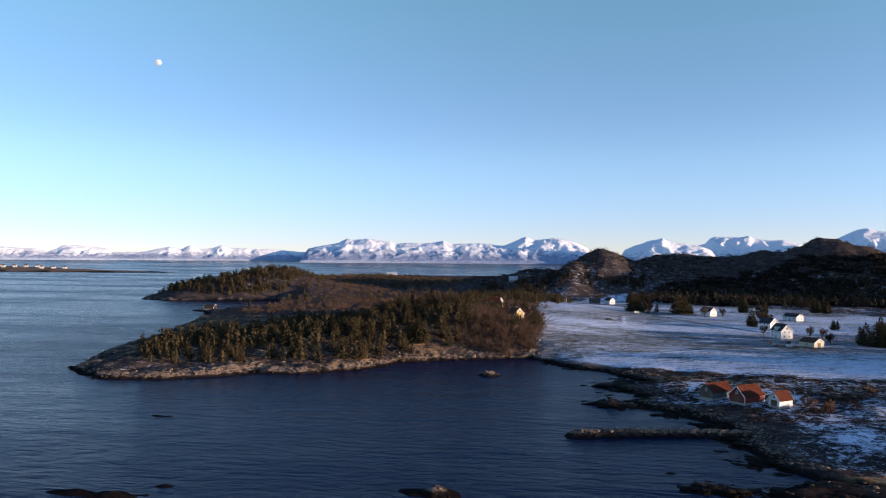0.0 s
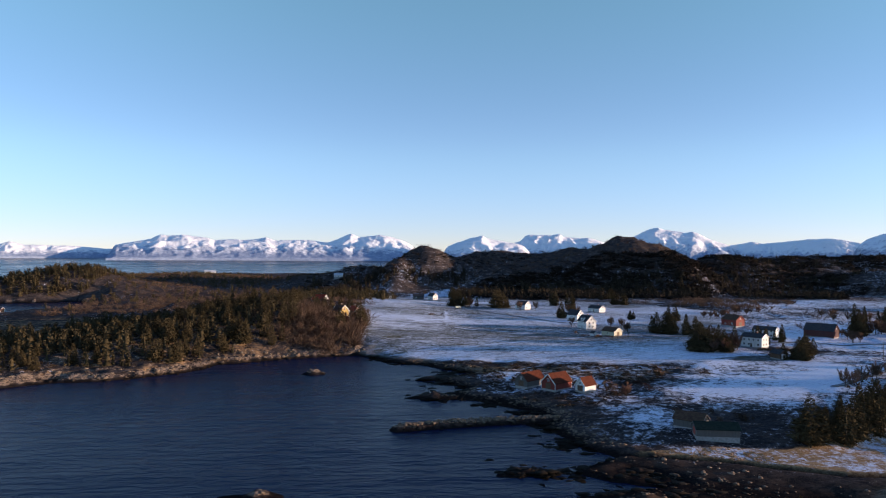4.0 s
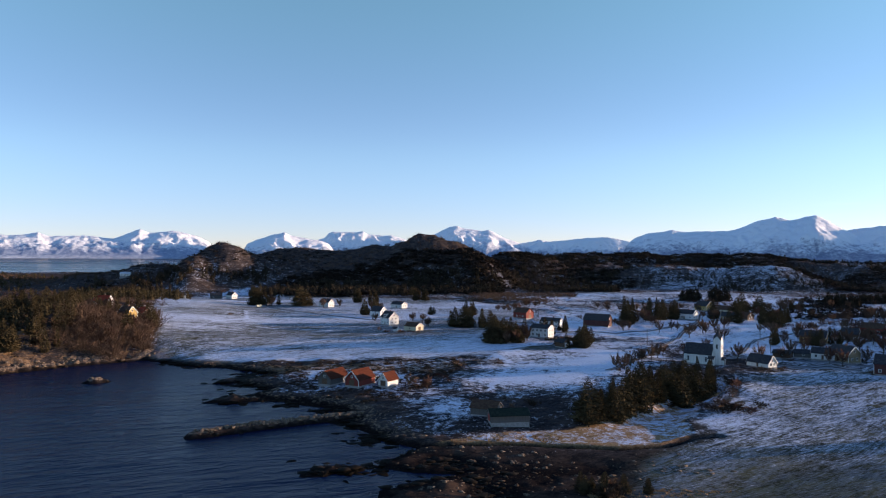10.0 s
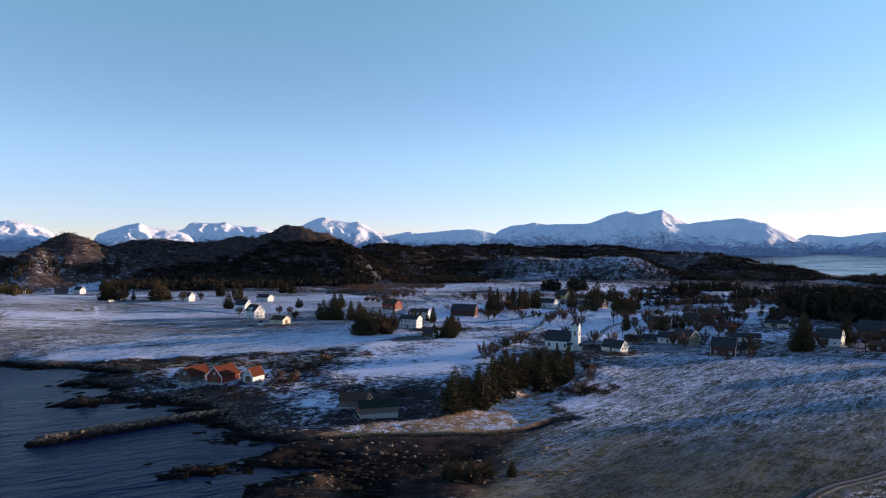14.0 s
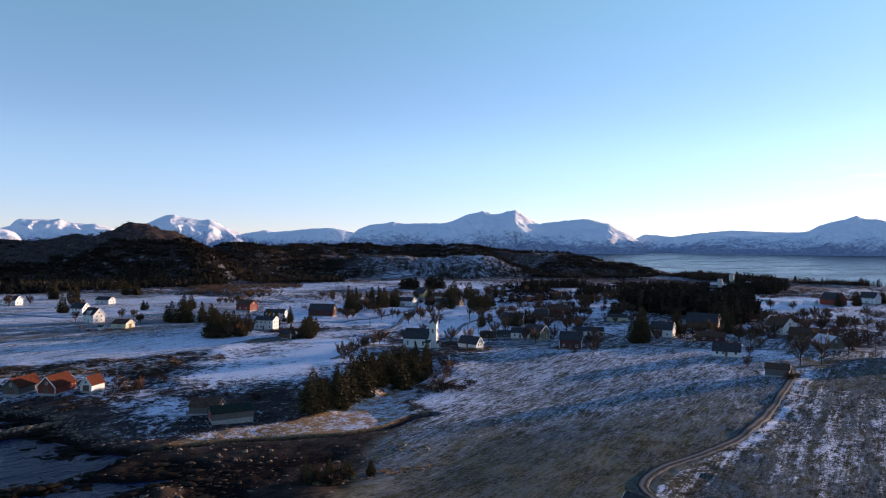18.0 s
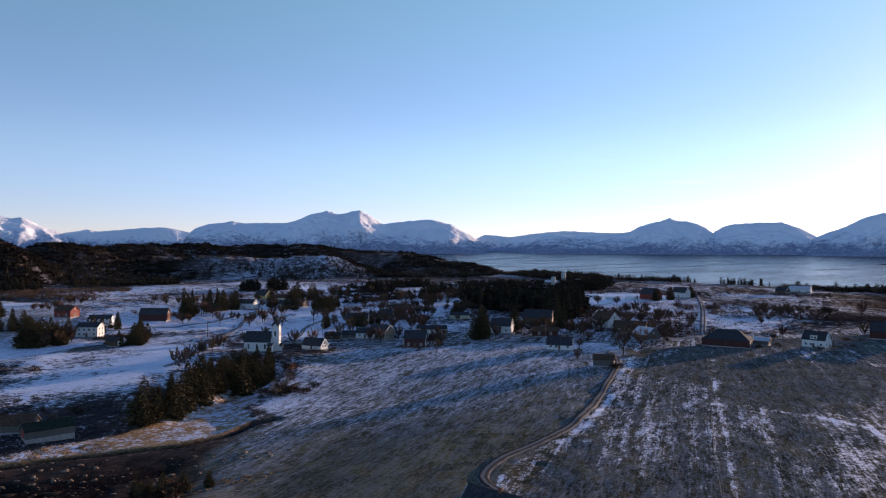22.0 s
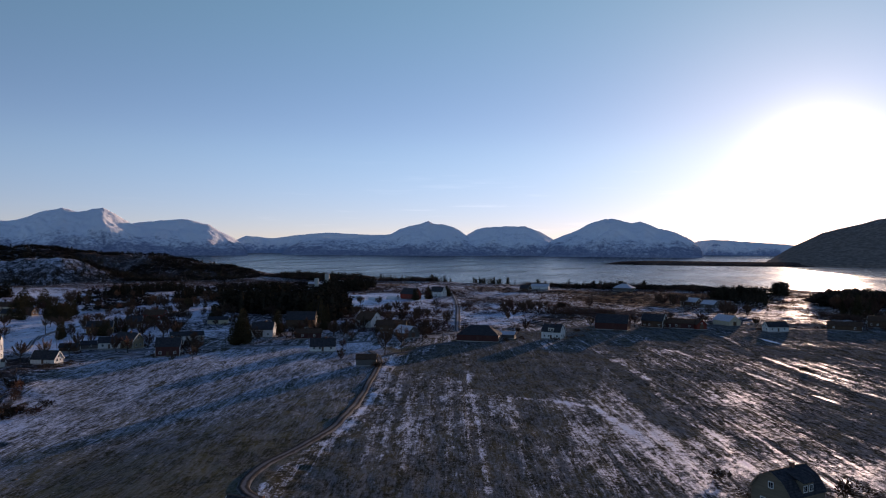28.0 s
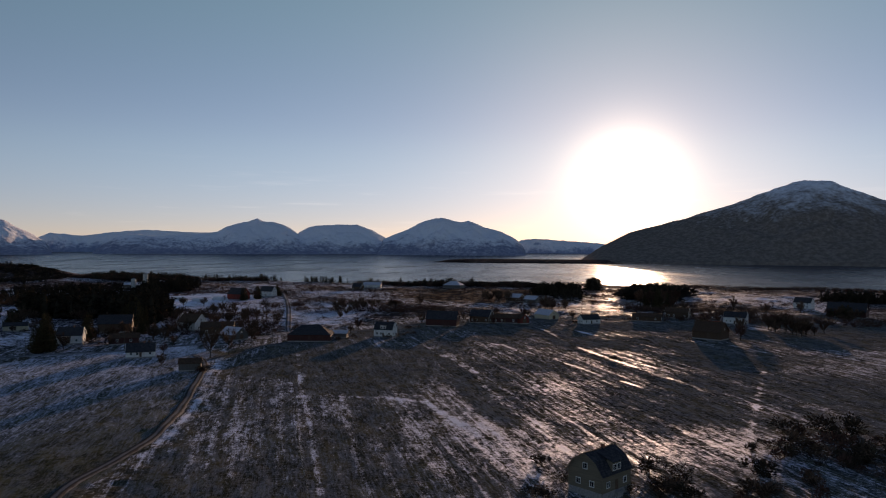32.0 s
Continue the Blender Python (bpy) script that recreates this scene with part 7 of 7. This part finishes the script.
wood([(REED_BANK, 900, 0.5, 1.1, 0.46), ([(150, 300), (170, 325), (90, 352), (30, 378), (28, 370), (90, 340)], 420, 0.4, 0.9, 0.40), ([(96, 145), (110, 138), (128, 128), (110, 130), (92, 138)], 220, 0.4, 0.9, 0.2)], "dry golden reeds and grass", TUFTS, M_REED, 48, "reeds", "reeds")

# ---- stones ----
def stone_material(name, a, b):
    k = Mat(name, 0.85, spec=0.05)
    n = k.noise(1.6, 5, 0.7)
    c = k.mix(k.ramp(n, 0.35, 0.68), a, b)
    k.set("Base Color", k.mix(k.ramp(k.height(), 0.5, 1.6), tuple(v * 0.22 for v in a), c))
    k.bump(n, 0.15, 0.8)
    return k.m


M_SHORE = stone_material("shore_stone", (0.080, 0.058, 0.042), (0.27, 0.20, 0.145))


def coast_stones(line, n, lo, hi, spread, seed, label):
    g = np.random.RandomState(seed)
    c = spline(line, 2.0)
    i = g.randint(0, len(c), n)
    x = np.array([c[k].x for k in i]) + g.normal(0, spread, n)
    y = np.array([c[k].y for k in i]) + g.normal(0, spread, n)
    z = land(x, y)
    ok = (z > -0.25) & (z < 4.5)
    s = lo + (hi - lo) * g.uniform(0, 1, n) ** 3
    return strewn("shore_rocks", label, "rocks", STONES, x[ok], y[ok], z[ok] - 0.12 * s[ok], s[ok], M_SHORE, seed)


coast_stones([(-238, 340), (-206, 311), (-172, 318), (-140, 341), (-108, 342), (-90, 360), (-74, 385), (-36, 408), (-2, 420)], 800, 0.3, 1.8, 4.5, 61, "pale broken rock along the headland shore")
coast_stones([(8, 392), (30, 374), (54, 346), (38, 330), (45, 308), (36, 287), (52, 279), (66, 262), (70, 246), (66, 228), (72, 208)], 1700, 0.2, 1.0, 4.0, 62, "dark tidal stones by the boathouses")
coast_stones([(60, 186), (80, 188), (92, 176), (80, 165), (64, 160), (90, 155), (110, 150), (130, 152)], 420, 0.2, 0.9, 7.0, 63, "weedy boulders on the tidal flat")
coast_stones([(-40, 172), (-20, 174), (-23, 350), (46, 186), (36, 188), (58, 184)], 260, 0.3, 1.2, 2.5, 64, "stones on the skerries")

# dark reefs with weed in the shallows
M_REEF = stone_material("weedy_reef", (0.020, 0.015, 0.011), (0.060, 0.042, 0.028))


def reefs(line, n, lo, hi, spread, seed, label):
    g = np.random.RandomState(seed)
    c = spline(line, 2.0)
    i = g.randint(0, len(c), n)
    x = np.array([c[k].x for k in i]) + g.normal(0, spread, n)
    y = np.array([c[k].y for k in i]) + g.normal(0, spread * 0.7, n)
    z = land(x, y)
    ok = (z > -1.6) & (z < 0.7) & (fbm(x, y, 16, 3, seed) > 0.46)
    s = lo + (hi - lo) * g.uniform(0, 1, n) ** 2.5
    flat = [(v * np.array([1.4, 1.4, 0.24]), f) for v, f in STONES]
    return strewn("reef", label, "rocks", flat, x[ok], y[ok], np.maximum(z[ok], -0.1), s[ok], M_REEF, seed)


reefs([(10, 398), (30, 376), (50, 350), (34, 332), (42, 308), (30, 290), (48, 279), (62, 262), (64, 246), (60, 228), (66, 208)], 2600, 0.3, 2.4, 5.0, 65, "black weed-covered reefs in the shallows")
reefs([(40, 188), (56, 186), (72, 186), (90, 178), (80, 168), (60, 162), (40, 140), (70, 150), (100, 150), (125, 150)], 2400, 0.25, 1.7, 6.0, 66, "black weed-covered reefs on the tidal flat")
pier = thing("stone_pier", pose(12, 236, 0), "low rubble stone pier reaching into the bay", "pier")
stone_meshes = []
for v, f in STONES[:6]:
    me = bpy.data.meshes.new("stone")
    me.from_pydata([tuple(p) for p in v], [], [tuple(int(i) for i in t) for t in f])
    me.materials.append(M_SHORE)
    stone_meshes.append(me)
pc = spline(PIER, 0.6)
for i in range(280):
    p = pc[rnd.randrange(len(pc))]
    x, y = p.x + rnd.gauss(0, 0.6), p.y + rnd.gauss(0, 1.5)
    s = rnd.uniform(0.35, 0.95)
    child("stone", stone_meshes[rnd.randrange(6)], pier, pose(x - 12, y - 236, max(ground_at(x, y), 0.0) + s * 0.2, rnd.uniform(-25, 25), rnd.uniform(-25, 25), rnd.uniform(0, 360)) @ Matrix.Diagonal((s, s, s, 1)))

# ---- the moon ----
mk = Mat("pale_moon", 1.0, spec=0.0)
mk.set("Base Color", mk.mix(mk.ramp(mk.noise(0.09, 3), 0.35, 0.65), (0.22, 0.23, 0.24), (0.40, 0.40, 0.40)))
# emission stands in for the bright sky in front of the moon
mk.set("Emission Color", (0.62, 0.72, 0.82, 1.0))
mk.set("Emission Strength", 0.30)
M_MOON = mk.m
mo = Vector((math.sin(radians(-29.7)) * math.cos(radians(14.2)), math.cos(radians(-29.7)) * math.cos(radians(14.2)), math.sin(radians(14.2)))) * 4700 + Vector((0, 0, EYE_HEIGHT))
bm = bmesh.new()
bmesh.ops.create_uvsphere(bm, u_segments=32, v_segments=16, radius=19)
moon = new("moon", mesh_of("moon", bm, M_MOON, True))
moon.matrix_basis = Matrix.Translation(mo)
tagged(moon, "pale gibbous moon in the blue sky", "moon", kind="structure")
